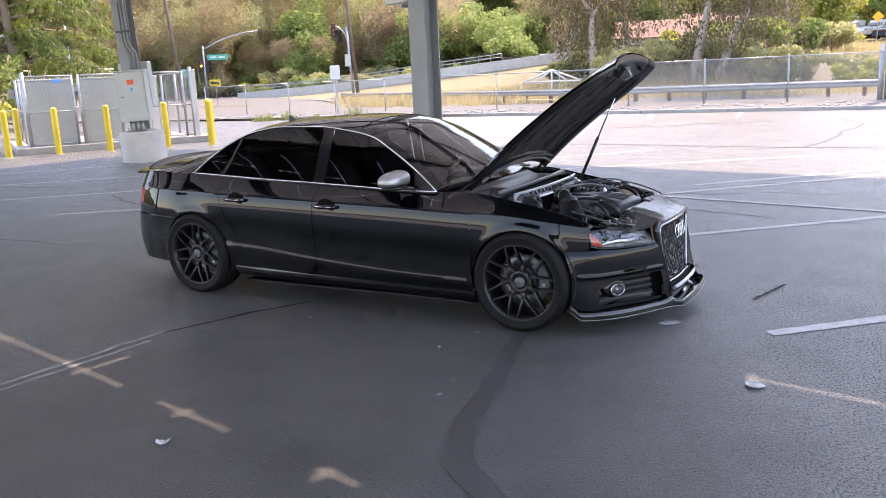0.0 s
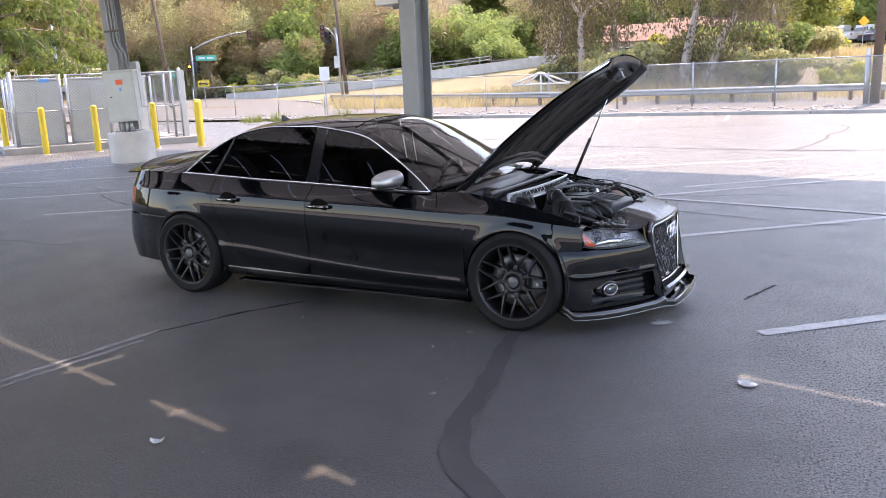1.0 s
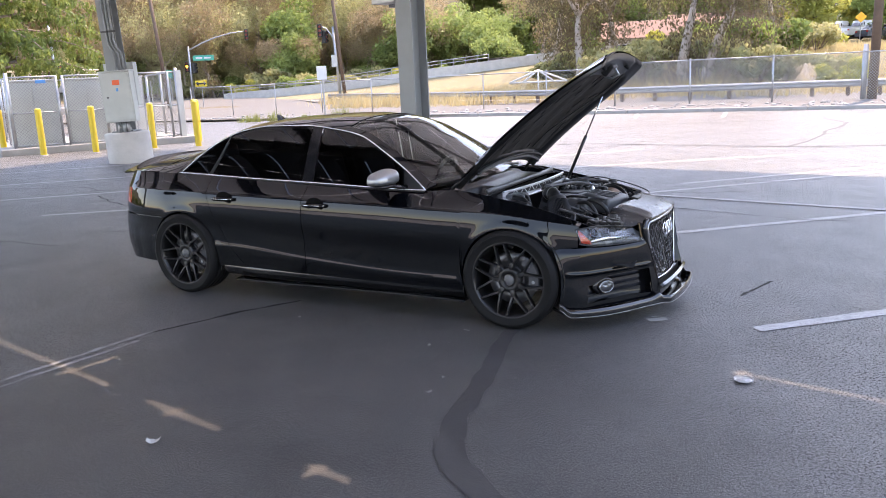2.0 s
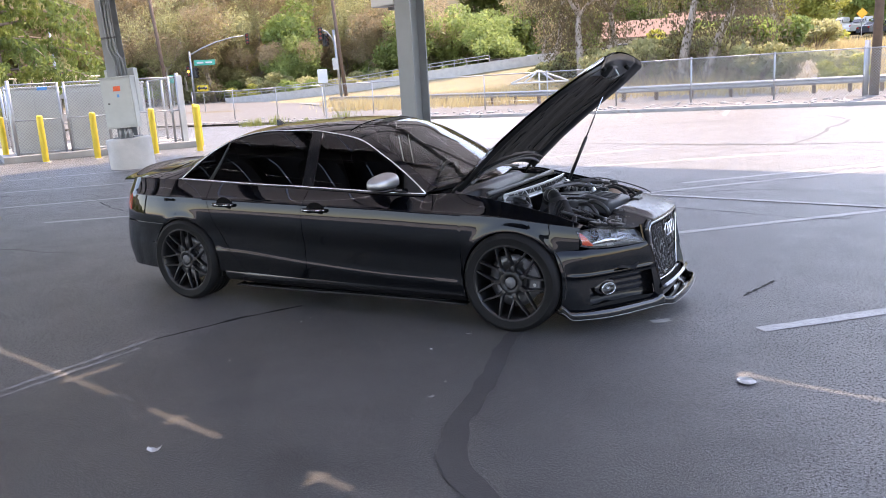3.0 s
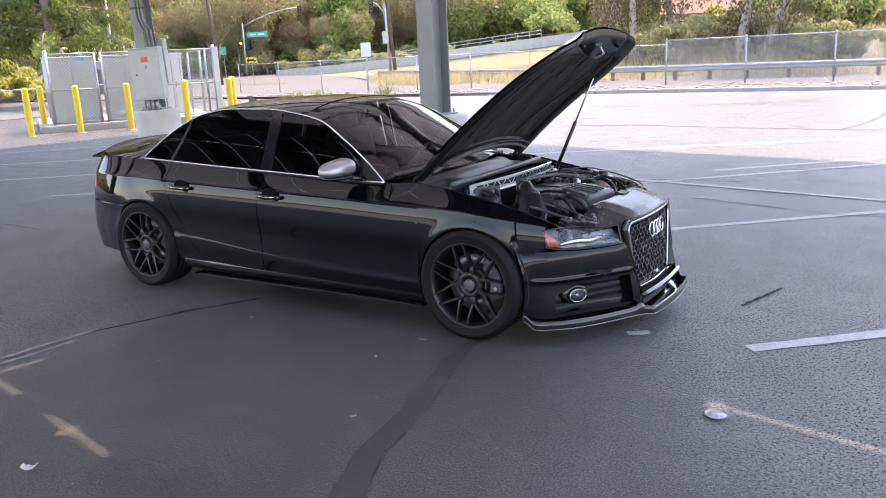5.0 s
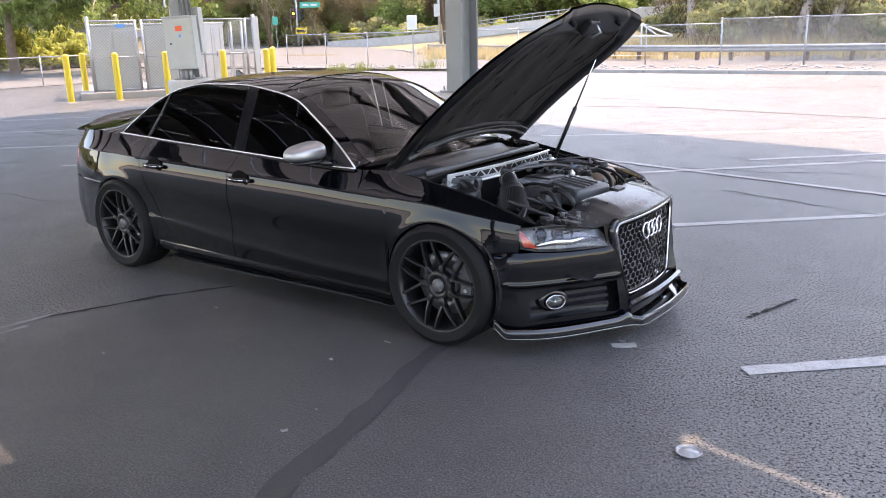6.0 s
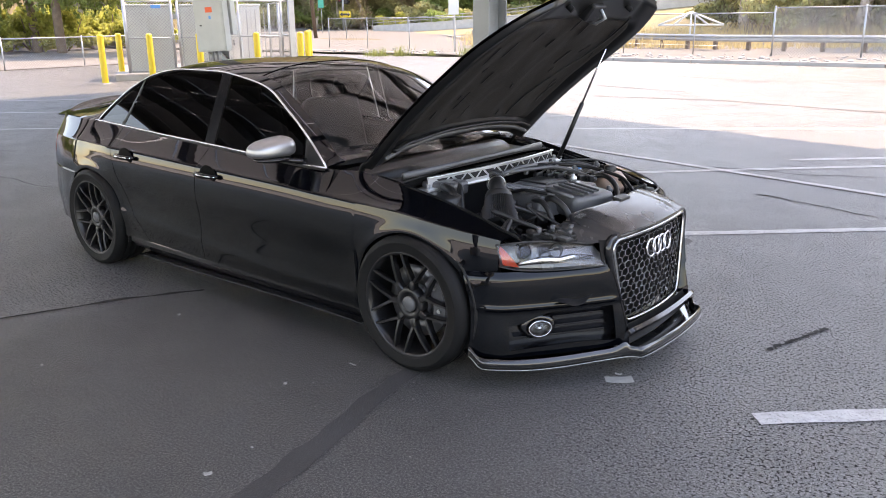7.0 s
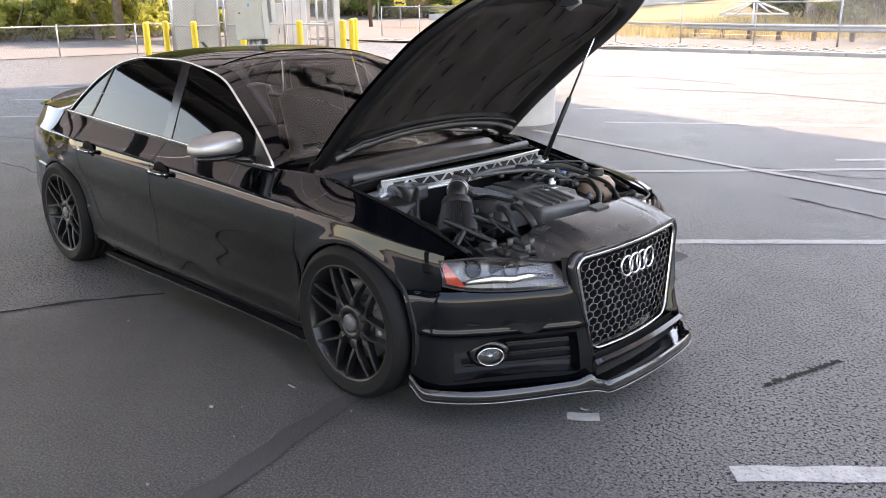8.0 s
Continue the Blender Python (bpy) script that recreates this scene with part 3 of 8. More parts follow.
col_a = column(-11.9, 7.75, True)
column_box(col_a, 0.10)
col_a.matrix_world = pose(-11.9, 7.75, 0, 0, 0, 26)
col_a.matrix_world = col_a.matrix_world @ Matrix.Rotation(radians(-2.2), 4, "Y")
col_b = column(-3.28, 6.2, False)
part("junction_box", box((0.50, 0.34, 0.55), (-0.44, 0, 3.1), bevel=0.012), WHITE, col_b, "white enamelled inverter box")
part("box_foot", box((0.18, 0.2, 0.05), (-0.28, 0, 2.78)), DARKM, col_b)
column(5.3, 4.35, False)
for a in (-12.6, 4.6):
    p = cpoint(a, -7.4, 0)
    column(p.x, p.y, False)


# ---- chain-link fences ----
def chain_link(name, p0, p1, height, z0, pitch, wire, parent, frame_r):
    """The diamond mesh between two posts: thin crossing wires, and top and bottom rails."""
    p0, p1 = Vector((*p0, z0)), Vector((*p1, z0))
    L, t = (p1 - p0).length, (p1 - p0).normalized()
    nrm = Vector((-t.y, t.x, 0))
    verts, faces = [], []
    n = int((L + height) / pitch)
    for sgn in (1, -1):
        for i in range(-int(height / pitch) - 1, int(L / pitch) + 2):
            s0 = i * pitch
            s1 = s0 + height
            za, zb = 0.0, height
            if s0 < 0:
                za, s0 = -s0, 0.0
            if s1 > L:
                zb, s1 = height - (s1 - L), L
            if zb - za < 0.02:
                continue
            if sgn < 0:
                A, B = (L - s0, za), (L - s1, zb)
            else:
                A, B = (s0, za), (s1, zb)
            off = nrm * 0.003 * sgn
            pa, pb = p0 + t * A[0] + Vector((0, 0, A[1])) + off, p0 + t * B[0] + Vector((0, 0, B[1])) + off
            d = (pb - pa).normalized()
            w = d.cross(nrm) * wire
            k = len(verts)
            verts += [pa - w, pa + w, pb + w, pb - w]
            faces.append((k, k + 1, k + 2, k + 3))
    ob = mesh_ob("mesh", verts, faces, GALV, parent)
    ob.name = "chain_link_mesh"
    for z in ((height,) if frame_r else ()):
        part("rail", rod(p0 + Vector((0, 0, z)), p1 + Vector((0, 0, z)), frame_r, seg=8), GALV, parent, smooth=True)


def fence_run(posts, height, z0, pitch, wire, label, post_r=0.03):
    f = empty("chain_link_fence", label=label, category="fence")
    for i, p in enumerate(posts):
        po = part("post", rod((*p, z0 - 0.15), (*p, z0 + height + 0.03), post_r, seg=10), GALV, f, smooth=True)
        part("post_cap", lathe([(post_r * 1.25, z0 + height + 0.0), (post_r * 1.2, z0 + height + 0.05), (0.0, z0 + height + 0.07)], 10, Matrix.Translation((*p, 0))), GALV, po, smooth=True)
    for p, q in zip(posts[:-1], posts[1:]):
        chain_link("mesh", p, q, height, z0, pitch, wire, f, 0.021)
    return f


right_posts = [(-6.15 + 3.05 * i, 28.0 + (0.12 * i if i > 1 else 0.0)) for i in range(0, 13)]
left_posts = [(-6.15 - 3.05 * i, 28.0 + 0.06 * i) for i in range(0, 9)]
fence_run(right_posts, 1.72, 0.10, 0.10, 0.0050, "tall galvanised chain-link fence along the gravel", 0.034)
fence_run(left_posts, 1.55, 0.10, 0.10, 0.0018, "galvanised chain-link fence along the gravel", 0.026)
fence_run([(-26.0 - 0.32 * i, 3.0 + 3.1 * i) for i in range(-2, 6)], 1.05, 0.02, 0.10, 0.0016, "low galvanised chain-link fence beside the road", 0.026)

# utility pole at the fence
pole = empty("utility_pole", (3.35, 28.7, 0), label="dark brown creosoted wooden utility pole", category="pole")
part("shaft", rod((0, 0, -0.2), (0.1, 0, 9.5), 0.17, 0.13, 14), WOODPOLE, pole, smooth=True)
part("guard", rod((-0.28, 0, 0), (-0.28, 0, 2.1), 0.09, seg=12), GALV, pole, "galvanised fence end post", True)

# ---- utility enclosure behind bollards ----
E0, E1 = Vector((-17.82, 8.92, 0)), Vector((-15.45, 12.85, 0))
ED = (E1 - E0).normalized()
EN = Vector((-ED.y, ED.x, 0))
pad = empty("concrete_pad", label="raised concrete pad under the utility enclosure", category="pad", kind="structure")
mid = (E0 + E1) / 2 + EN * 2.2
part("slab", box(((E1 - E0).length + 0.8, 5.0, 0.20), (mid.x, mid.y, 0.09), (0, 0, math.degrees(math.atan2(ED.y, ED.x))), 0.02), CONCRETE, pad)
enc = empty("utility_enclosure", label="galvanised chain-link utility enclosure with gates", category="enclosure")
EH = 1.95


def epoint(s, n, z=0.19):
    p = E0 + ED * s + EN * n
    return (p.x, p.y, z)


EL = (E1 - E0).length
for s, n, r in ((0, 0, 0.05), (1.25, 0, 0.035), (1.42, 0, 0.035), (2.5, 0, 0.04), (3.1, 0, 0.03), (EL - 0.25, 0, 0.035), (EL, 0, 0.055), (0, 2.2, 0.035), (0, 4.4, 0.04), (EL, 2.2, 0.04), (EL, 4.4, 0.04)):
    p = epoint(s, n)
    part("post", rod(p, (p[0], p[1], 0.19 + EH + (0.12 if r > 0.045 else 0.02)), r, seg=10), GALV, enc, smooth=True)
for (s0, n0), (s1, n1), w in (((0, 0), (1.25, 0), 0.0058), ((1.42, 0), (2.5, 0), 0.0058), ((2.5, 0), (3.1, 0), 0.005), ((3.1, 0), (EL, 0), 0.004), ((0, 0), (0, 4.4), 0.003), ((EL, 0), (EL, 4.4), 0.003)):
    a, b = epoint(s0, n0), epoint(s1, n1)
    chain_link("mesh", a[:2], b[:2], EH, 0.19, 0.09, w, enc, 0.022)
    for z in (0.24, 1.15):
        part("rail", rod((*a[:2], z), (*b[:2], z), 0.018, seg=8), GALV, enc, smooth=True)
wp = epoint(EL + 0.06, -0.03)
part("white_post", box((0.16, 0.10, 2.0), (wp[0], wp[1], 1.19), (0, 0, 58), 0.008), WHITE, enc, "white painted gate post")
ang = math.degrees(math.atan2(ED.y, ED.x))
for s in (3.35, 3.6, 3.85):
    a = epoint(s, 0.1)
    part("bar", rod(a, (a[0], a[1], 1.9), 0.014, seg=8), GALV, enc)
sg = epoint(0.85, -0.03, 2.0)
part("sign_plate", box((0.26, 0.01, 0.09), sg, (0, 0, ang)), BLUE, enc, "small blue sign plate")


def cabinet(s, n, w, d, h, material, label):
    p = epoint(s, n)
    c = empty("utility_cabinet", p, ang, label=label, category="cabinet", group="cabinets in the enclosure")
    part("body", box((w, d, h), (0, 0, h / 2), bevel=0.02), material, c)
    part("lid", box((w + 0.06, d + 0.06, 0.06), (0, 0, h + 0.03), bevel=0.02), material, c)
    for sx in (-0.25, 0.25):
        part("door", box((w * 0.46, 0.025, h * 0.86), (sx * w, -d / 2 - 0.012, h * 0.5), bevel=0.006), material, c)
    part("handle", box((0.03, 0.05, 0.16), (0.05, -d / 2 - 0.04, h * 0.5), bevel=0.008), DARKM, c)


cabinet(0.62, 0.75, 1.3, 0.8, 1.82, CABINET, "grey-green utility cabinet behind chain-link")
cabinet(2.05, 0.75, 1.1, 0.8, 1.82, CABINET, "grey-green utility cabinet behind chain-link gate")
cabinet(3.0, 1.6, 0.5, 0.5, 1.5, WHITE, "white utility cabinet in the enclosure")
cabinet(3.7, 2.4, 0.6, 0.5, 1.85, WHITE, "pale meter cabinet at the enclosure end")


def bollard(x, y, h=1.28):
    b = empty("bollard", (x, y, 0), label="bright yellow painted steel bollard", category="bollard", group="bollards round the enclosure")
    part("pipe", lathe([(0.085, -0.05), (0.085, h - 0.05), (0.078, h - 0.02), (0.05, h), (0.0, h + 0.008)], 20), YELLOW, b, smooth=True)
    part("collar", lathe([(0.13, -0.02), (0.13, 0.015), (0.09, 0.025)], 20), CONCRETE, b, "grey concrete collar", True)


for x, y in ((-17.2, 7.8), (-18.95, 9.3), (-16.6, 8.87), (-15.55, 9.72), (-14.5, 10.83), (-13.4, 11.43), (-15.0, 13.1), (-16.6, 14.6)):
    bollard(x, y)


# ---- the car: x forward, z up, origin between the axles ----
def paint_material():
    m = mat("black_car_paint", (0.0010, 0.0013, 0.0022), 0.3, vary=0.2, scale=1.2, fine=400, rough_vary=0.03, spec=0.0)
    nt = m.node_tree
    b = nt.nodes["Principled BSDF"]
    b.inputs["Coat Weight"].default_value, b.inputs["Coat Roughness"].default_value, b.inputs["Coat IOR"].default_value = 1.0, 0.015, 1.37
    film = ramp_node(nt, noise_node(nt, 3.0, 5, 0.7).outputs[0], [(0.35, (0.006,) * 3), (0.75, (0.03,) * 3)])
    nt.links.new(film.outputs[0], b.inputs["Coat Roughness"])
    bn = nt.nodes.new("ShaderNodeBump")
    bn.inputs["Strength"].default_value, bn.inputs["Distance"].default_value = 0.012, 0.01
    nt.links.new(noise_node(nt, 14, 2).outputs[0], bn.inputs["Height"])
    nt.links.new(bn.outputs[0], b.inputs["Coat Normal"])
    return m


PAINT = paint_material()
GLOSSBLK = mat("gloss_black_plastic", (0.006, 0.006, 0.007), 0.12, vary=0.2, scale=3, fine=80, rough_vary=0.04)
BLACKPL = mat("satin_black_plastic", (0.009, 0.009, 0.0095), 0.42, vary=0.25, scale=6, fine=160, bump=0.12, spec=0.4)
# near-black colour holds the shade of handle scoops and the grille's inside
SCOOP = mat("recess_shade_black", (0.003, 0.003, 0.003), 0.6, vary=0.2, scale=6, fine=80, spec=0.05)
GREYPL = mat("dusty_grey_plastic", (0.062, 0.062, 0.064), 0.42, vary=0.25, scale=5, fine=150, bump=0.12)
LINER = mat("brown_black_insulation", (0.017, 0.0142, 0.0125), 0.75, vary=0.35, scale=5, fine=120, bump=0.3)
RUBBER = mat("tyre_rubber", (0.007, 0.007, 0.0073), 0.6, vary=0.3, scale=8, fine=140, bump=0.15, spec=0.12)
WHEELM = mat("satin_gunmetal_wheel", (0.006, 0.006, 0.0068), 0.36, metal=0.0, vary=0.2, scale=8, fine=120, spec=0.4)
CHROME = mat("brushed_aluminium_trim", (0.62, 0.63, 0.65), 0.22, metal=1.0, vary=0.05, scale=8, fine=90, rough_vary=0.05)
MIRROR_S = mat("satin_silver_mirror_cap", (0.32, 0.32, 0.322), 0.36, metal=0.85, vary=0.06, scale=6, fine=90, rough_vary=0.05)
ALU = mat("bare_cast_aluminium", (0.60, 0.61, 0.62), 0.36, metal=0.9, vary=0.12, scale=9, fine=90, bump=0.1)
DISC = mat("brake_disc_iron", (0.10, 0.10, 0.105), 0.35, metal=0.8, vary=0.2, scale=8, fine=90)
CARBON = mat("gloss_carbon_lip", (0.012, 0.012, 0.0125), 0.16, vary=0.4, scale=120, fine=260, coat=0.4)
HOODIN = mat("satin_black_stamped_steel", (0.006, 0.006, 0.0062), 0.34, vary=0.25, scale=4, fine=120, rough_vary=0.08)
COVERP = mat("satin_black_cover_plastic", (0.022, 0.022, 0.023), 0.27, vary=0.3, scale=5, fine=150, rough_vary=0.08)
AMBER = mat("amber_reflector", (0.40, 0.040, 0.014), 0.2, vary=0.1, scale=30, fine=120, coat=0.6)
REDL = mat("red_lamp_plastic", (0.35, 0.012, 0.01), 0.15, vary=0.1, scale=30, fine=120, coat=0.6)
LAMPIN = mat("headlamp_inner_grey", (0.13, 0.131, 0.13), 0.25, metal=0.5, vary=0.15, scale=12, fine=60)
SEATM = mat("dark_leather", (0.035, 0.034, 0.034), 0.5, vary=0.2, scale=8, fine=90, bump=0.1)
RESERV = mat("brownish_translucent_tank", (0.30, 0.20, 0.15), 0.4, vary=0.12, scale=10, fine=60)
LABELW = mat("pale_label_foil", (0.62, 0.63, 0.64), 0.4, vary=0.06, scale=20, fine=60)
TINT = glass("dark_tinted_window", (0.045, 0.047, 0.05), 1.5)
SCREEN = glass("windscreen_glass", (0.55, 0.58, 0.57), 1.5)
LENS = glass("clear_lamp_lens", (0.93, 0.935, 0.94), 1.5)

car = empty("car", label="glossy black lowered sedan, bonnet propped open, parked on asphalt", category="car")
HX, HZ, TR = 1.4055, 0.325, 0.325
ARCH = 0.342
z_sill = lambda x: 0.185
z_low = spline([-2.4, -1.9, -0.886, -0.233, 0.48, 0.66, 1.9], [0.44, 0.435, 0.402, 0.347, 0.303, 0.298, 0.28])
z_sh = spline([-2.4, -1.86, -1.31, -0.62, -0.225, 0.516, 0.843, 1.348, 1.574, 1.756, 1.87], [0.815, 0.826, 0.822, 0.806, 0.795, 0.775, 0.761, 0.742, 0.716, 0.688, 0.662])
z_belt = spline([-2.4, -1.9, -1.5, -1.149, -0.747, -0.315, 0.138, 0.422, 0.74, 0.93, 1.3, 1.6, 1.8, 1.9],
                [0.925, 0.95, 0.945, 0.931, 0.913, 0.898, 0.880, 0.869, 0.862, 0.868, 0.812, 0.745, 0.685, 0.655])
y_belt = spline([-2.4, -1.9, -1.5, 0.74, 0.95, 1.4, 1.75, 1.9], [0.60, 0.70, 0.738, 0.748, 0.725, 0.705, 0.70, 0.70])
prof = spline([0, 0.5, 1.0, 1.05, 1.12, 1.30, 1.62, 1.75, 1.88, 2.0], [0.848, 0.860, 0.870, 0.8660, 0.8638, 0.8640, 0.8825, 0.8797, 0.8727, 0.8615])
d_plan = spline([-2.4, -2.2, -2.0, -1.8, -1.55, -1.2, -0.9, 0.9, 1.2, 1.45, 1.65, 1.75, 1.87], [-0.30, -0.155, -0.07, -0.022, 0.006, 0.008, 0.0, 0.0, 0.008, 0.008, -0.022, -0.055, -0.115])


def z_of(x, v):
    k = (z_sill(x), z_low(x), z_sh(x), z_belt(x))
    i = min(2, int(v))
    return k[i] + (k[i + 1] - k[i]) * (v - i)


def v_of(x, z):
    k = (z_sill(x), z_low(x), z_sh(x), z_belt(x))
    for i in range(3):
        if z <= k[i + 1] or i == 2:
            return i + (z - k[i]) / (k[i + 1] - k[i])


def side_y(x, v):
    """Half width of the body at station x and level v: 1 the lower crease, 2 the shoulder line, 3 the window line."""
    z = z_of(x, v)
    if v <= 2:
        y = prof(v) + d_plan(x) - 0.024 * smoothstep(1.35, 2.0, v) * smoothstep(-1.15, -1.6, x)
        for hx in (HX, -HX):
            r = math.hypot(x - hx, z - HZ)
            y += 0.006 * math.exp(-((r - ARCH) / 0.035) ** 2) * (1 - 0.5 * smoothstep(1.6, 2.0, v))
        return y
    y2, w = side_y(x, 2.0), v - 2
    return y2 + (y_belt(x) - y2) * (0.25 * w + 0.75 * w ** 0.85)


def side_point(x, v, s, off=0.0):
    return (x, s * (side_y(x, v) + off), z_of(x, v))


def arch_z(x, r=ARCH):
    for hx in (HX, -HX):
        if abs(x - hx) < r:
            return HZ - 0.008 + math.sqrt(r * r - (x - hx) ** 2)
    return 0.0


def panel_columns(name, xs, vbot, vtop, s, nv=44, label=""):
    """A body panel built in upright columns, from vbot(x) to vtop(x)."""
    def fn(x, t):                                  # one row of points runs along the shoulder line
        lo = vbot(x)
        k = max(lo, 2.0)
        k = min(k, vtop(x))
        v = lo + (k - lo) * t / 0.6 if t < 0.6 else k + (vtop(x) - k) * (t - 0.6) / 0.4
        return side_point(x, v, s)
    return sheet(name, fn, xs, frange(0, 0.6, 64)[:-1] + frange(0.6, 1, 18), PAINT, car, label, thick=0.012, flip=s > 0)


def panel_rows(name, xl, xr, v0, v1, s, label="", nu=40, nv=52):
    """A body panel between two edge curves xl(v) and xr(v)."""
    fn = lambda t, v: side_point(xl(v) + (xr(v) - xl(v)) * t, v, s)
    return sheet(name, fn, frange(0, 1, nu), frange(v0, 1, 15)[:-1] + frange(1, 2, 31)[:-1] + frange(2, v1, 16), PAINT, car, label, thick=0.012, flip=s > 0)


def arch_xs(lo, hi, hx, n=30):
    """Stations that crowd at both ends of a wheel arch."""
    a = [hx + ARCH * math.cos(math.pi * i / n) for i in range(n + 1)]
    xs = [x for x in a if lo < x < hi] + frange(lo, hi, 36)
    return sorted(set(round(x, 4) for x in xs))


cut_rear = spline([0.0, 0.25, 0.9, 1.35, 1.7, 2.0, 3.0], [-0.74, -0.79, -0.915, -1.02, -1.085, -1.128, -1.165])
for s in (-1, 1):
    fxs = arch_xs(0.843, 1.832, HX)
    panel_columns("fender", fxs, lambda x: max(0.28 if x < 1.05 else 0.0, v_of(x, arch_z(x)) if arch_z(x) else 0.0, v_of(x, 0.525 + 0.12 * max(0, x - 1.70)) if x > 1.60 else 0.0), lambda x: 3.0, s)
    qxs = [x for x in arch_xs(-2.02, -1.17, -HX)]
    panel_columns("quarter_panel", qxs, lambda x: max(0.28, v_of(x, arch_z(x)) if arch_z(x) else 0.0, v_of(x, 0.60 - 0.10 * max(0, -1.72 - x)) if x < -1.60 else 0.0), lambda x: 3.0, s)

    def arch_front(v):                             # front edge of the rear arch at level v
        h = max(0.0, z_of(-1.06, v) - HZ + 0.008)
        return max(-1.172, -HX + math.sqrt(max(0.0, ARCH ** 2 - h * h)))
    panel_rows("quarter_corner", arch_front, lambda v: cut_rear(v) - 0.005, 0.28, 3.0, s, nu=16)
    rear = panel_rows("rear_door", lambda v: cut_rear(v), lambda v: -0.2225, 0.30, 3.0, s)
    front = panel_rows("front_door", lambda v: -0.2175, lambda v: 0.838 + 0.004 * v - (0.05 * (v - 2) if v > 2 else 0), 0.30, 3.0, s)
    # side skirt with a carbon blade
    sheet("side_skirt", lambda x, t: (x, s * (side_y(x, 0.3) - 0.004 + 0.018 * math.sin(t * math.pi) - 0.03 * (1 - t)), 0.165 + 0.085 * t + 0.012 * smoothstep(-0.7, -1.0, x)),
          frange(-1.02, 1.07, 60), frange(0, 1, 10), GLOSSBLK, car, "gloss black side skirt", thick=0.02, flip=s > 0)
    sheet("skirt_blade", lambda x, t: (x, s * (side_y(x, 0.0) - 0.05 + 0.085 * t), 0.160 + 0.004 * math.sin(3 * x)),
          frange(-0.9, 1.08, 30), frange(0, 1, 4), CARBON, car, "thin gloss carbon skirt blade", thick=0.008, flip=s < 0)
    # dark inner shell behind the panel gaps
    sheet("inner_side", lambda x, v: side_point(x, v, s, -0.03), frange(-1.05, 1.05, 30), frange(0.1, 2.95, 12), BLACKPL, car, thick=0.01, flip=s > 0)
    # wheel housings
    for hx in (HX, -HX):
        sheet("wheel_liner", lambda a, w: (hx + 0.365 * math.cos(a), s * (0.56 + 0.30 * w), HZ + 0.365 * math.sin(a)), frange(-0.35, math.pi + 0.35, 28), frange(0, 1, 4), BLACKPL, car, "black wheel arch liner", thick=0.006)
        sheet("liner_wall", lambda a, w: (hx + 0.365 * w * math.cos(a), s * 0.56, HZ + 0.365 * w * math.sin(a)), frange(-0.35, math.pi + 0.35, 20), frange(0, 1, 3), BLACKPL, car)
    # door handles in their scoops
    for hx2, hz2 in ((-0.095, 0.752), (-0.95, 0.774)):
        door = front if hx2 > -0.5 else rear
        yv = s * (side_y(hx2, v_of(hx2, hz2)))
        # raised disc whose near-black colour stands for the scoop's shade
        part("scoop_shade_disc", lathe([(0.068, 0.0), (0.066, 0.003), (0.058, 0.0036), (0.0, 0.0016)], 28, Matrix.Translation((hx2, yv + s * 0.0006, hz2)) @ Matrix.Rotation(-s * math.pi / 2, 4, "X") @ Matrix.Diagonal((1.15, 0.86, 1, 1))), SCOOP, door, "dark oval disc standing for the shaded handle scoop", True)
        bm = bmesh.new()
        add_tube(bm, [(hx2 + dx, yv + s * dy, hz2 + 0.003) for dx, dy in ((-0.105, 0.006), (-0.085, 0.024), (-0.03, 0.031), (0.03, 0.031), (0.085, 0.024), (0.105, 0.006))], [0.010, 0.013, 0.014, 0.014, 0.013, 0.010], 10, flat=1.1)
        h = part("door_handle", bm, PAINT, door, "black pull handle with chrome strip", True)
        part("handle_strip", tube([(hx2 + dx, yv + s * dy, hz2 + 0.004) for dx, dy in ((-0.098, 0.026), (-0.05, 0.040), (0.05, 0.040), (0.098, 0.026))], 0.0048, 8), CHROME, h, "thin chrome strip", True)

# ---- greenhouse ----
arc_pts = [(-1.515, 0.948), (-1.376, 1.052), (-1.154, 1.185), (-0.925, 1.270), (-0.659, 1.303), (-0.335, 1.302), (-0.016, 1.268), (0.167, 1.230), (0.387, 1.118), (0.602, 0.984), (0.752, 0.872)]
z_arc = spline([p[0] for p in arc_pts], [p[1] for p in arc_pts])
y_glass = lambda z: 0.748 - (z - 0.88) * 0.36 - 0.10 * max(0, z - 1.05) ** 2
z_mid = spline([-2.33, -2.05, -1.80, -1.5, -1.2, -0.9, -0.6, -0.3, 0.0, 0.15, 0.4, 0.7, 0.97], [1.005, 1.018, 1.05, 1.160, 1.272, 1.328, 1.352, 1.358, 1.348, 1.322, 1.205, 1.04, 0.885])


def top_edge(x):
    if x < -1.515:
        return y_belt(x), z_belt(x)
    z = z_arc(min(x, 0.752)) + (min(0, 0.752 - x) * 0.15)
    return y_glass(z) - 0.012 * smoothstep(0.752, 0.98, x), z


def top_point(x, q):
    """The roof, screens and boot lid: station x, q from -1 at one side to 1 at the other."""
    ya, za = top_edge(x)
    zc = max(z_mid(x), za + 0.002)
    return (x, q * ya, za + (zc - za) * (1 - abs(q) ** 2.7))


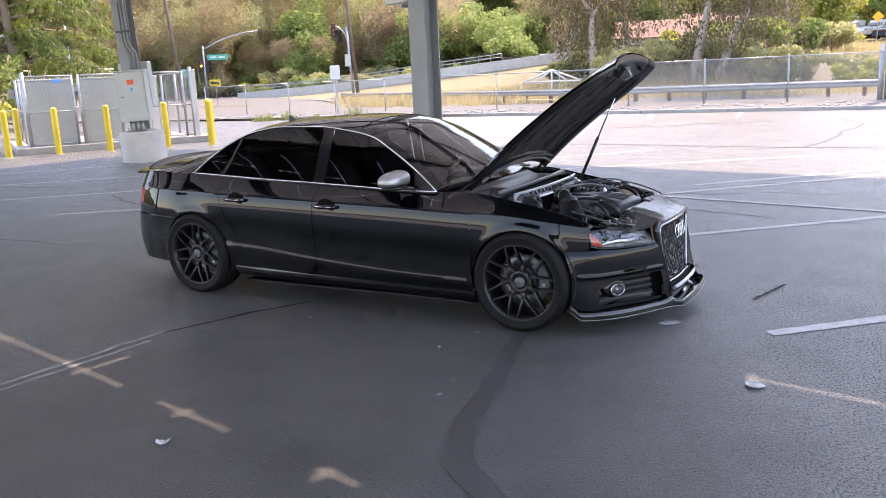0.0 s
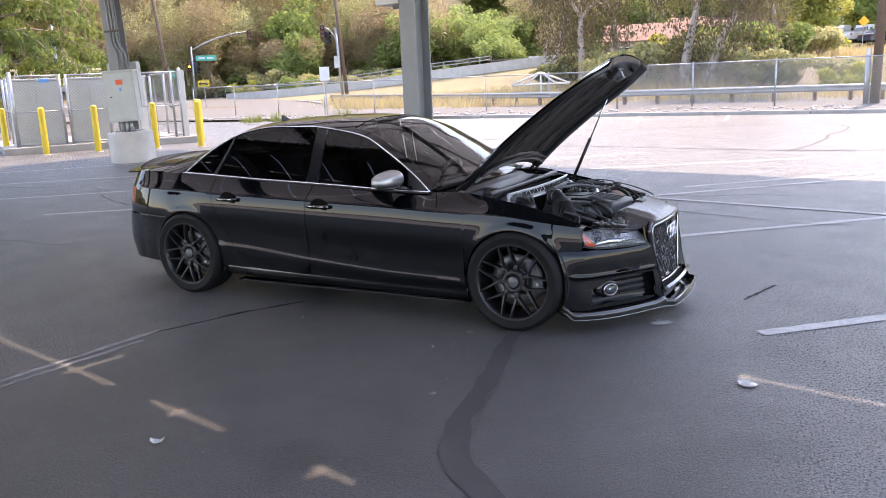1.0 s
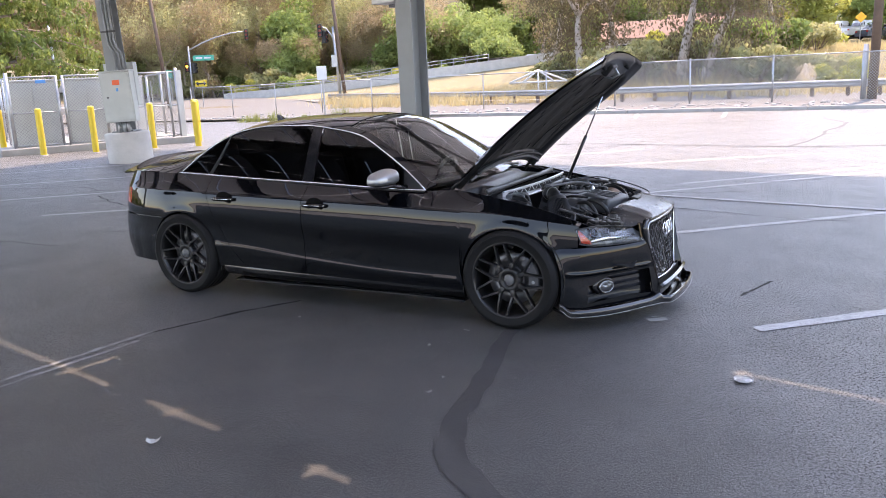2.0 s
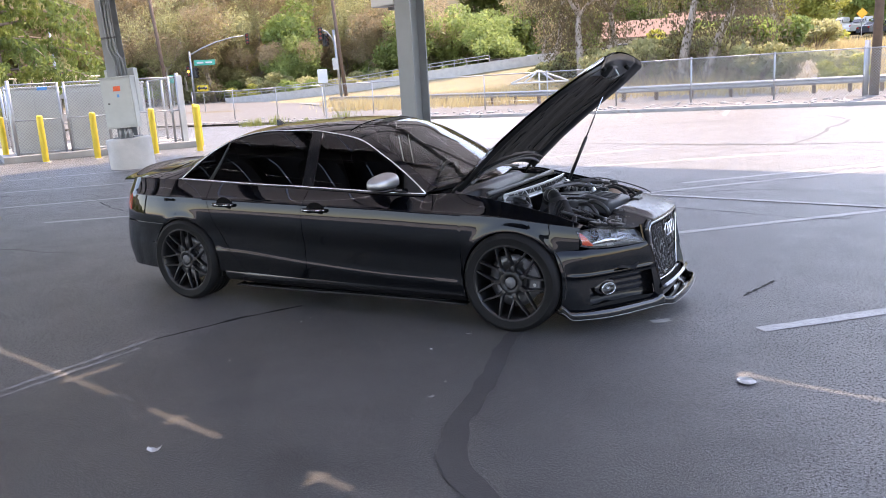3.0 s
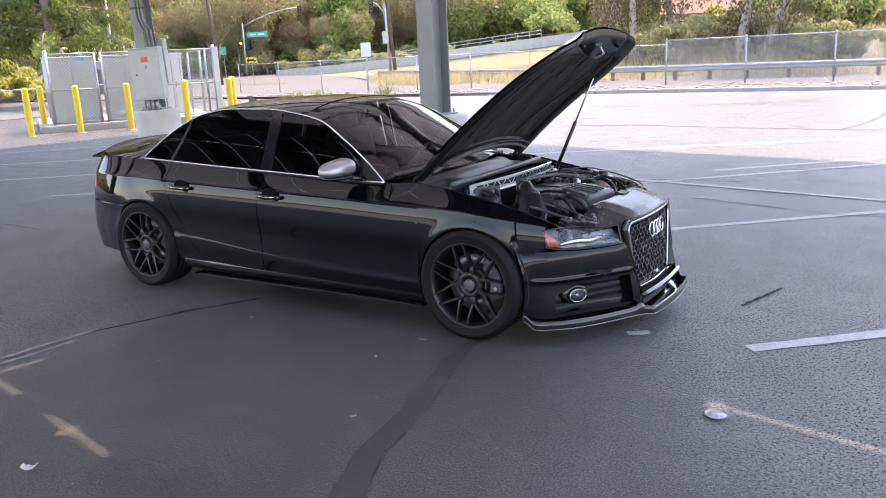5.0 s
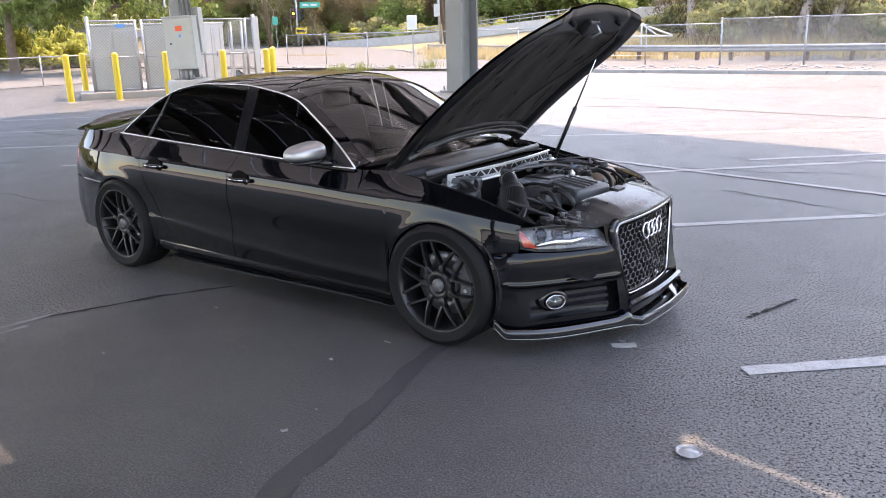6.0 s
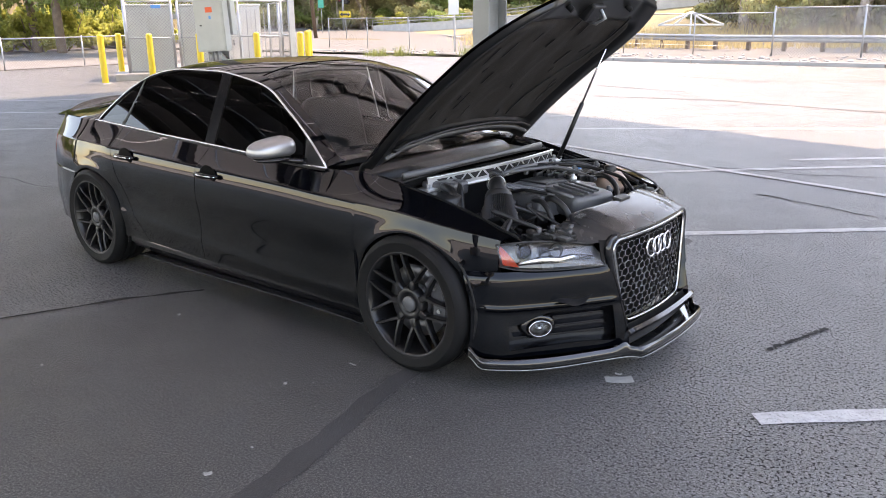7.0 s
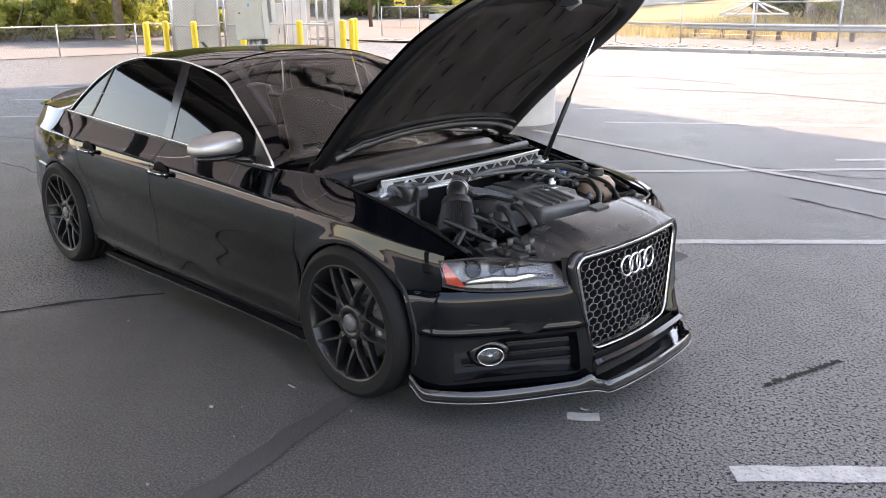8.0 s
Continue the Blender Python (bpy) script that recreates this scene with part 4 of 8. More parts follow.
front_x = lambda q: 0.955 - 0.20 * q * q
qs = frange(-1, 1, 41)
sheet("roof", lambda x, q: top_point(x, q), frange(-1.06, 0.03, 40), qs, PAINT, car, thick=0.012)
for s in (-1, 1):
    sheet("a_pillar", lambda t, q: top_point(0.03 + (front_x(q) - 0.03) * t, s * q), frange(0, 1, 30), frange(0.885, 1.0, 6), PAINT, car, thick=0.012, flip=s < 0)
    sheet("c_pillar", lambda t, q: top_point(-1.78 + (0.72) * t, s * q), frange(0, 1, 30), frange(0.80, 1.0, 8), PAINT, car, thick=0.012, flip=s < 0)
sheet("windscreen", lambda t, q: tuple(Vector(top_point(0.036 + (front_x(q) - 0.036) * t, q)) - Vector((0, 0, 0.004))), frange(0, 1, 30), frange(-0.88, 0.88, 33), SCREEN, car, "clear windscreen glass")
sheet("screen_band", lambda t, q: tuple(Vector(top_point(0.036 + 0.05 * t, q)) - Vector((0, 0, 0.006))), frange(0, 1, 3), frange(-0.88, 0.88, 25), GLOSSBLK, car)
sheet("rear_window", lambda x, q: tuple(Vector(top_point(x, q)) - Vector((0, 0, 0.004))), frange(-1.775, -1.066, 24), frange(-0.795, 0.795, 25), TINT, car, "tinted rear window")
# boot lid, its spoiler and the wrap-round tail
sheet("boot_lid", lambda x, q: top_point(x, q), frange(-2.31, -1.79, 24), frange(-0.985, 0.985, 35), PAINT, car, thick=0.012)
sheet("spoiler", lambda q, t: (-2.04 - 0.16 * t - 0.055 * (1 - abs(q) ** 3), q * 0.57, top_point(-2.05, q * 0.85)[2] - 0.006 + 0.026 * t * t - 0.024 * abs(q) ** 6 * t), frange(-1, 1, 40), frange(0, 1, 10), GLOSSBLK, car, "black boot lip spoiler", thick=0.018)
tail_plan = [(-2.02, 1.0), (-2.10, 0.965), (-2.19, 0.90), (-2.27, 0.79), (-2.335, 0.62), (-2.375, 0.42), (-2.395, 0.2), (-2.40, 0.0)]
tail_s = frange(0, 1, len(tail_plan))
tail_x, tail_k = spline(tail_s, [p[0] for p in tail_plan]), spline(tail_s, [p[1] for p in tail_plan])


def tail_point(u, z, s, out=0.0):
    x, k = tail_x(u), tail_k(u)
    v = v_of(-2.02, max(0.19, min(z, 0.945)))
    y0 = side_y(-2.02, v)
    lean = 0.035 * smoothstep(0.62, 0.95, z) - 0.03 * smoothstep(0.66, 0.55, z) + 0.07 * smoothstep(0.36, 0.2, z)
    return (x + lean * smoothstep(0, 0.7, u) - out, s * (k * y0 + 0.012 * smoothstep(0.62, 0.5, z)), z)


for s in (-1, 1):
    sheet("tail_panel", lambda u, z: tail_point(u, z, s), frange(0.0, 1, 26), frange(0.615, 0.955, 14), PAINT, car, thick=0.012, flip=s < 0)
    sheet("tail_lamp", lambda u, t: tail_point(u, 0.70 + (0.125 - 0.02 * u) * t, s, 0.004), frange(0.10, 0.70, 16), frange(0, 1, 6), REDL, car, "red tail lamp", thick=0.01, flip=s < 0)


def bumper_rear(u, z, s):
    if u < 0:                                   # forward of the corner, to the wheel arch
        xe = -HX - math.sqrt(max(0.0, 0.346 ** 2 - max(0.0, z - HZ + 0.008) ** 2))
        x = -2.02 + (-u) * (xe + 2.02)
        return (x, s * (side_y(x, max(0.0, v_of(x, z))) + 0.010), z)
    return tail_point(u, z, s, 0.012)


for s in (-1, 1):
    sheet("rear_bumper", lambda u, t: bumper_rear(u, 0.23 + 0.375 * t, s), [-1 + i / 12 for i in range(12)] + frange(0.0, 1, 20), frange(0, 1, 18), PAINT, car, thick=0.012, flip=s < 0)

# side glass, pillars and bright trim
for s in (-1, 1):
    def pane(name, x0, x1, lean0, lean1, material, label="", out=0.0, zt=None):
        def fn(t, w):
            zb = z_belt(x0 + (x1 - x0) * t) + 0.008
            xa = x0 + (x1 - x0) * t
            x = xa + (lean0 + (lean1 - lean0) * t) * w
            z = zb + (max(zb + 0.004, z_arc(x)) - zb) * w
            return (x, s * (y_glass(z) - 0.006 + out), z)
        return sheet(name, fn, frange(0, 1, 24), frange(0, 1, 14), material, car, label, flip=s > 0)
    pane("quarter_window", -1.49, -1.225, 0.0, 0.16, TINT, "dark tinted quarter window")
    pane("rear_door_window", -1.185, -0.298, 0.16, 0.03, TINT, "dark tinted rear door window")
    pane("front_door_window", -0.192, 0.56, 0.03, -0.02, TINT, "dark tinted front door window")
    pane("b_pillar", -0.290, -0.200, 0.03, 0.03, GLOSSBLK, out=0.004)
    pane("window_divider", -1.215, -1.195, 0.16, 0.16, BLACKPL, out=0.005)
    pane("mirror_triangle", 0.585, 0.742, -0.02, 0.0, BLACKPL, out=0.006)
    arc = [(x, s * (y_glass(z_arc(x)) + 0.001), z_arc(x)) for x in frange(-1.515, 0.752, 70)]
    part("window_trim", tube(arc, 0.0065, 8, flat=0.8), CHROME, car, "brushed aluminium window surround", True)
    beltl = [(x, s * (y_glass(z_belt(x)) + 0.004), z_belt(x) + 0.006) for x in frange(-1.53, 0.762, 50)]
    part("belt_trim", tube(beltl, 0.0065, 8, flat=0.9), CHROME, car, "brushed aluminium waist strip", True)
    part("door_seal", tube([(x, s * (y_glass(z_belt(x)) + 0.009), z_belt(x) - 0.004) for x in frange(-1.5, 0.75, 40)], 0.006, 6), BLACKPL, car)

# door mirrors
for s in (-1, 1):
    mir = bpy.data.objects.new("door_mirror", None)
    scene.collection.objects.link(mir)
    mir.parent = car
    bm = bmesh.new()
    bmesh.ops.create_uvsphere(bm, u_segments=32, v_segments=20, radius=1.0)
    for v in bm.verts:
        x, y, z = v.co
        sup = lambda c, p: math.copysign(abs(c) ** p, c)
        x, y, z = sup(x, 0.8), sup(y, 0.62), sup(z, 0.7) * (1 if z > 0 else 0.62)
        fx = 0.085 * x if x > 0 else 0.035 * x
        taper = 1 - 0.28 * (y + 1) / 2                 # lower towards the outer end
        v.co = (0.51 + fx * 1.15 - 0.035 * (y + 1) / 2, s * (0.895 + 0.122 * y), 0.952 + 0.072 * z * taper - 0.006 * y)
    part("mirror_cap", bm, MIRROR_S, mir, "satin silver mirror cap", True)
    bm = bmesh.new()
    bmesh.ops.create_uvsphere(bm, u_segments=24, v_segments=12, radius=1.0)
    for v in bm.verts:
        x, y, z = v.co
        v.co = (0.515 + 0.085 * x, s * (0.89 + 0.11 * y), 0.912 + 0.020 * z)
    part("mirror_base", bm, GLOSSBLK, mir, "gloss black mirror underside", True)
    part("mirror_foot", tube([(0.52, s * 0.86, 0.907), (0.56, s * 0.80, 0.893), (0.60, s * 0.745, 0.885)], [0.022, 0.025, 0.03], 10, flat=0.6), GLOSSBLK, mir, smooth=True)
    part("mirror_glass", lathe([(0.0, 0.0), (1, 0.0), (1.0, 0.004)], 28, Matrix.Translation((0.463, s * 0.905, 0.956)) @ Matrix.Rotation(-math.pi / 2, 4, "Y") @ Matrix.Diagonal((0.048, 0.088, 1, 1))), CHROME, mir, "mirror glass", True)

# shark fin and wipers
fin = bmesh.new()
fin_z = z_mid(-1.0) - 0.012
for fx, fz, fw in ((-0.96, 0.0, 0.016), (-1.0, 0.022, 0.012), (-1.05, 0.058, 0.007), (-1.075, 0.060, 0.005), (-1.068, 0.0, 0.016)):
    fin.verts.new((fx, -fw, fin_z + fz)), fin.verts.new((fx, fw, fin_z + fz))
fin.verts.ensure_lookup_table()
for i in range(5):
    j = (i + 1) % 5
    fin.faces.new((fin.verts[2 * i], fin.verts[2 * i + 1], fin.verts[2 * j + 1], fin.verts[2 * j]))
fin.faces.new([fin.verts[2 * i] for i in range(5)])
fin.faces.new([fin.verts[2 * i + 1] for i in range(4, -1, -1)])
bmesh.ops.recalc_face_normals(fin, faces=fin.faces[:])
part("antenna_fin", fin, GLOSSBLK, car, "small black roof antenna fin")
for (xa, ya), (xb, yb) in (((0.90, 0.10), (0.80, -0.52)), ((0.90, 0.52), (0.86, -0.02))):
    w = part("wiper", tube([(xa, ya, 0.905), ((xa + xb) / 2 - 0.02, (ya + yb) / 2, 0.93), (xb - 0.02, yb, 0.935)], 0.010, 6), BLACKPL, car, "black wiper arm", True)
    part("wiper_blade", tube([(xa - 0.06, ya - 0.08, 0.935), (xb - 0.045, yb - 0.06, 0.948)], 0.008, 6), RUBBER, w)

# ---- bonnet, propped open ----
HINGE, OPEN_ANGLE = Vector((0.93, 0, 0.885)), 50.5
y_hood = spline([0.93, 1.4, 1.75, 1.92, 2.04, 2.14], [0.685, 0.695, 0.69, 0.648, 0.578, 0.475])
z_hood = spline([0.93, 1.2, 1.5, 1.75, 1.95, 2.14], [0.880, 0.850, 0.795, 0.735, 0.682, 0.632])
turn = Matrix.Translation(HINGE) @ Matrix.Rotation(radians(-OPEN_ANGLE), 4, "Y") @ Matrix.Translation(-HINGE)


def hood_closed(x, q, drop=0.0):
    back = -0.13 * (1 - abs(q) ** 2.5) * smoothstep(1.30, 0.93, x)      # the rear edge is hollow between the hinges
    crown = (0.030 + 0.03 * smoothstep(0.95, 1.4, x)) * (1 - abs(q) ** 2.2)
    ridge = 0.008 * math.exp(-((abs(q) - 0.72) / 0.06) ** 2)
    nose = 0.035 * (1 - q * q) * smoothstep(1.85, 2.14, x)
    return Vector((x - back + nose, q * y_hood(x), z_hood(x) + crown + ridge - drop))


bonnet = bpy.data.objects.new("bonnet", None)
scene.collection.objects.link(bonnet)
bonnet.parent = car
tagged(bonnet, "black bonnet propped open")
hx_s, hq_s = frange(0.93, 2.14, 46), frange(-1, 1, 61)
sheet("bonnet_skin", lambda x, q: tuple(turn @ hood_closed(x, q)), hx_s, hq_s, PAINT, bonnet)


def inner(x, q):
    """The stamped inner panel: deep rim, recessed mat with ribs."""
    rim = smoothstep(0.80, 0.90, abs(q)) + smoothstep(1.08, 1.0, x) + smoothstep(1.93, 2.0, x)
    rim = min(1, rim)
    d = 0.014 + 0.030 * rim * (1 - smoothstep(0.965, 1.0, abs(q))) * (1 - smoothstep(2.11, 2.14, x))
    d += 0.006 * (0.5 + 0.5 * math.sin(q * 23)) * (1 - rim) * (0.4 + 0.6 * math.sin(x * 9) ** 2)
    return tuple(turn @ hood_closed(x, q * 0.995, d))


sheet("bonnet_frame", inner, frange(0.932, 2.138, 90), frange(-1, 1, 111), HOODIN, bonnet, "black stamped inner panel", flip=True)
rng = random.Random(5)


def mat_point(x, q):
    puff = 0.007 * noise.noise(Vector((x * 7, q * 9, 2))) + 0.004 * math.sin(q * 17 + x * 4)
    edge = smoothstep(1, 0.93, abs(q) / 0.84) * smoothstep(1.06, 1.10, x) * smoothstep(1.97, 1.92, x)
    return tuple(turn @ hood_closed(x, q, 0.016 + (0.022 + puff) * edge))


sheet("insulation_mat", mat_point, frange(1.06, 1.97, 64), frange(-0.84, 0.84, 80), LINER, bonnet, "dark brown-black insulation mat", flip=True)
for i in range(26):                                    # clips and slots in the mat
    x, q = rng.uniform(1.15, 1.9), rng.uniform(-0.75, 0.75)
    a, b = hood_closed(x, q, 0.044), hood_closed(x + rng.uniform(0.03, 0.13), q + rng.uniform(-0.02, 0.02), 0.044)
    part("mat_slot", tube([turn @ a, turn @ b], 0.006, 6, flat=0.5), BLACKPL, bonnet)
seal = [turn @ hood_closed(0.985 + 0.01 * abs(q), q, 0.050) for q in frange(-0.9, 0.9, 40)]
part("rear_seal", tube(seal, 0.014, 8), GREYPL, bonnet, "grey-black rubber seal", True)
seal2 = [turn @ hood_closed(1.035 + 0.012 * abs(q), q, 0.052) for q in frange(-0.86, 0.86, 40)]
part("seal_band", tube(seal2, 0.020, 8, flat=0.5), BLACKPL, bonnet, smooth=True)
part("latch", box((0.09, 0.12, 0.05), turn @ hood_closed(2.02, 0.0, 0.055), (0, -OPEN_ANGLE, 0), 0.01), BLACKPL, bonnet, "bonnet latch striker")
part("latch_hook", tube([turn @ hood_closed(2.05, 0.03, 0.05), turn @ hood_closed(2.03, 0.03, 0.12), turn @ hood_closed(1.99, 0.02, 0.11), turn @ hood_closed(1.97, 0.04, 0.06)], 0.008, 8), GALV, bonnet, smooth=True)
for q in (-0.5, 0.5):
    part("rubber_stop", rod(turn @ hood_closed(2.06, q, 0.03), turn @ hood_closed(2.06, q, 0.075), 0.014, seg=10), RUBBER, bonnet, smooth=True)
part("washer_hose", tube([turn @ hood_closed(x, 0.55 + 0.15 * math.sin(x * 4), 0.048) for x in frange(1.15, 2.0, 30)], 0.005, 6), BLACKPL, bonnet, smooth=True)
for s in (-1, 1):
    part("hinge", tube([(0.90, s * 0.66, 0.84), (0.93, s * 0.665, 0.885), (1.0, s * 0.66, 0.93), turn @ hood_closed(1.12, s * 0.93, 0.03)], [0.018, 0.02, 0.016, 0.012], 8, flat=0.6), BLACKPL, car, "black bonnet hinge", True)
strut_top = turn @ hood_closed(1.755, 0.80, 0.045)
sb = Vector((1.315, 0.555, 0.80))
smid = sb.lerp(strut_top, 0.52)
strut = part("gas_strut", rod(sb, smid, 0.0125, seg=14), BLACKPL, car, "black bonnet gas strut", True)
part("strut_rod", rod(smid, strut_top, 0.0055, seg=10), CHROME, strut, "thin steel rod", True)
part("strut_ball", lathe([(0.0, -0.018), (0.018, 0), (0.0, 0.018)], 12, Matrix.Translation(sb)), BLACKPL, strut)

# ---- front end ----
# bumper in plan at five levels: x and half width from the wheel arch to the grille edge
PLAN = [(1.765, 0.845), (1.845, 0.785), (1.925, 0.700), (2.0, 0.605), (2.075, 0.498), (2.125, 0.425), (2.165, 0.385)]
REAR = {0.155: 1.735, 0.22: 1.742, 0.30: 1.748, 0.372: 1.745, 0.45: 1.725, 0.505: 1.705, 0.535: 1.690}
GROW = {0.155: 0.034, 0.22: 0.031, 0.30: 0.027, 0.372: 0.023, 0.45: 0.021, 0.505: 0.015, 0.535: 0.0}
NOSE = {0.155: (2.238, 0.325), 0.22: (2.232, 0.330), 0.30: (2.220, 0.340), 0.372: (2.203, 0.350), 0.45: (2.185, 0.365), 0.505: (2.172, 0.378), 0.535: (2.165, 0.385)}
BUMP = {}
for lev, g in GROW.items():
    run = []
    for i, (x, y) in enumerate(PLAN):
        a, b = PLAN[max(0, i - 1)], PLAN[min(6, i + 1)]
        t = Vector((b[0] - a[0], b[1] - a[1])).normalized()
        run.append((x - t.y * g, y + t.x * g))
    run[0] = (REAR[lev], 0.852 + g * 0.5 - 0.10 * max(0, 1.69 - REAR[lev]))
    run[-1] = NOSE[lev]
    BUMP[lev] = run
LEV = sorted(BUMP)
bx = [spline(frange(0, 1, 7), [p[0] for p in BUMP[z]]) for z in LEV]
by = [spline(frange(0, 1, 7), [p[1] for p in BUMP[z]]) for z in LEV]


def bump_point(u, z, s, out=0.0):
    X, Y = spline(LEV, [f(u) for f in bx])(z), spline(LEV, [f(u) for f in by])(z)
    e = 0.004
    X2, Y2 = spline(LEV, [f(min(1, u + e)) for f in bx])(z), spline(LEV, [f(min(1, u + e)) for f in by])(z)
    X1, Y1 = spline(LEV, [f(max(0, u - e)) for f in bx])(z), spline(LEV, [f(max(0, u - e)) for f in by])(z)
    t = Vector((X2 - X1, Y2 - Y1, 0)).normalized()
    n = Vector((-t.y, t.x, 0))
    if n.x < 0:
        n = -n
    crease = 0.007 * math.exp(-((z - 0.372) / 0.012) ** 2) * smoothstep(0.02, 0.10, u) * smoothstep(1.0, 0.9, u)
    step = 0.008 * smoothstep(0.372, 0.36, z) * smoothstep(0.2, 0.36, z)
    n *= out + crease - step
    return (X + n.x, s * (Y + n.y), z)


front_end = bpy.data.objects.new("front_bumper", None)
scene.collection.objects.link(front_end)
front_end.parent = car
tagged(front_end, "black front bumper with lower lip")
zs_b = frange(0.345, 0.535, 26)
OPEN_U0, OPEN_U1 = 0.22, 0.93        # the side intake between these
for s in (-1, 1):
    # upper bumper skin, then the bands below and beside the side intake
    sheet("bumper_skin", lambda u, z: bump_point(u, z, s), frange(0, 1, 60), zs_b, PAINT, front_end, thick=0.01, flip=s > 0)
    sheet("bumper_corner", lambda u, z: bump_point(u, z, s), frange(0, OPEN_U0, 14), frange(0.155, 0.345, 18), PAINT, front_end, thick=0.01, flip=s > 0)
    lo = lambda u: 0.155 + 0.030 + 0.012 * math.sin(math.pi * min(1, max(0, (u - OPEN_U0) / (OPEN_U1 - OPEN_U0))))
    sheet("bumper_base", lambda u, t: bump_point(u, 0.155 + (lo(u) - 0.155) * t, s), frange(OPEN_U0, 1, 40), frange(0, 1, 5), PAINT, front_end, thick=0.01, flip=s > 0)
    sheet("bumper_cheek", lambda u, z: bump_point(u, z, s), frange(OPEN_U1, 1, 6), frange(0.18, 0.345, 12), PAINT, front_end, thick=0.01, flip=s > 0)
    top = lambda u: 0.345 - 0.05 * smoothstep(0.5, OPEN_U0, u)
    sheet("bumper_brow", lambda u, t: bump_point(u, top(u) + (0.346 - top(u)) * t, s), frange(OPEN_U0, OPEN_U1, 30), frange(0, 1, 4), PAINT, front_end, thick=0.01, flip=s > 0)
    # dark recess with three blades
    sheet("intake_back", lambda u, z: bump_point(u, z, s, -0.06), frange(OPEN_U0 - 0.02, OPEN_U1 + 0.04, 30), frange(0.165, 0.345, 6), GLOSSBLK, front_end, "black side intake", flip=s > 0)
    sheet("intake_sill", lambda u, t: bump_point(u, lo(u) + 0.003, s, -0.06 * t), frange(OPEN_U0, OPEN_U1, 30), frange(0, 1, 3), GLOSSBLK, front_end)
    sheet("intake_roof", lambda u, t: bump_point(u, top(u), s, -0.06 * t), frange(OPEN_U0, OPEN_U1, 30), frange(0, 1, 3), GLOSSBLK, front_end)
    for zb in (0.222, 0.262, 0.302):
        sheet("intake_blade", lambda u, t: bump_point(u, zb + 0.016 * (1 - abs(2 * t - 1) ** 2), s, -0.05 + 0.042 * math.sin(math.pi * t)), frange(0.27 if zb < 0.25 else 0.50, OPEN_U1 + 0.01, 28), frange(0, 1, 9), GLOSSBLK, front_end, "gloss black intake blade", flip=s > 0)
    # fog lamp
    c = Vector(bump_point(0.415, 0.274, s, -0.012))
    a = Vector(bump_point(0.40, 0.274, s))
    b = Vector(bump_point(0.43, 0.274, s))
    t = (b - a).normalized()
    nrm = Vector((abs(t.y), s * abs(t.x), 0)).normalized()
    m = Matrix.Translation(c) @ nrm.to_track_quat("Z", "Y").to_matrix().to_4x4() @ Matrix.Diagonal((0.98, 0.70, 1, 1))
    fog = bpy.data.objects.new("fog_lamp", None)
    scene.collection.objects.link(fog)
    fog.parent = car
    tagged(fog, "round fog lamp with chrome ring")
    part("fog_bowl", lathe([(0.0, -0.03), (0.035, -0.022), (0.048, 0.0)], 28, m), LAMPIN, fog, smooth=True)
    part("fog_lens", lathe([(0.049, 0.004), (0.035, 0.014), (0.0, 0.018)], 28, m), LENS, fog, smooth=True)
    part("fog_ring", lathe([(0.049, -0.01), (0.049, 0.009), (0.0515, 0.011), (0.0545, 0.008), (0.055, -0.012)], 36, m, close=True), CHROME, fog, "chrome fog lamp ring", True)
    part("fog_bezel", lathe([(0.055, -0.012), (0.066, -0.004), (0.085, -0.03)], 32, m), GLOSSBLK, fog, smooth=True)
    part("fog_bulb", lathe([(0.0, -0.02), (0.014, -0.012), (0.012, 0.004), (0.0, 0.008)], 16, m), CHROME, fog, smooth=True)

# grille: frame, honeycomb, emblem
GT, GB = (2.152, 0.376, 0.628), (2.180, 0.284, 0.240)       # top and bottom corners: x, half width, z


def grille_point(w, h, out=0.0):
    """w from -1 to 1 across, h from 0 at the bottom to 1 at the top."""
    half = GB[1] + (GT[1] - GB[1]) * max(0.0, h) ** 0.8
    bow = 0.032 * (1 - w * w)
    x = GB[0] + (GT[0] - GB[0]) * h + bow
    return (x + out * 0.985, w * half, GB[2] + (GT[2] - GB[2]) * h + 0.006 * (1 - w * w) * h + out * 0.16)


grille = bpy.data.objects.new("grille", None)
scene.collection.objects.link(grille)
grille.parent = car
tagged(grille, "black honeycomb grille in aluminium frame")


def outline(k, out):
    """Rounded outline of the grille, grown by k."""
    pts = []
    r = 0.13
    cs = [(-1 + r, r, 180), (1 - r, r, 270), (1 - r, 1 - r, 0), (-1 + r, 1 - r, 90)]
    for cx, cy, a0 in cs:
        for i in range(7):
            a = radians(a0 + 15 * i)
            pts.append(grille_point((cx + r * math.cos(a)) * (1 + k), 0.5 + (cy + r * math.sin(a) - 0.5) * (1 + k), out))
    dense = []
    for i, p in enumerate(pts):
        q = pts[(i + 1) % len(pts)]
        n = max(1, int((Vector(q) - Vector(p)).length / 0.03))
        dense += [tuple(Vector(p).lerp(Vector(q), j / n)) for j in range(n)]
    # follow the bow of the grille along the long edges
    res = []
    for p in dense:
        h = min(1, max(0, (p[2] - GB[2]) / (GT[2] - GB[2])))
        half = GB[1] + (GT[1] - GB[1]) * max(0.0, h) ** 0.8
        w = max(-1, min(1, p[1] / half))
        res.append((GB[0] + (GT[0] - GB[0]) * ((p[2] - GB[2]) / (GT[2] - GB[2])) + 0.032 * (1 - w * w) + out, p[1], p[2]))
    return res


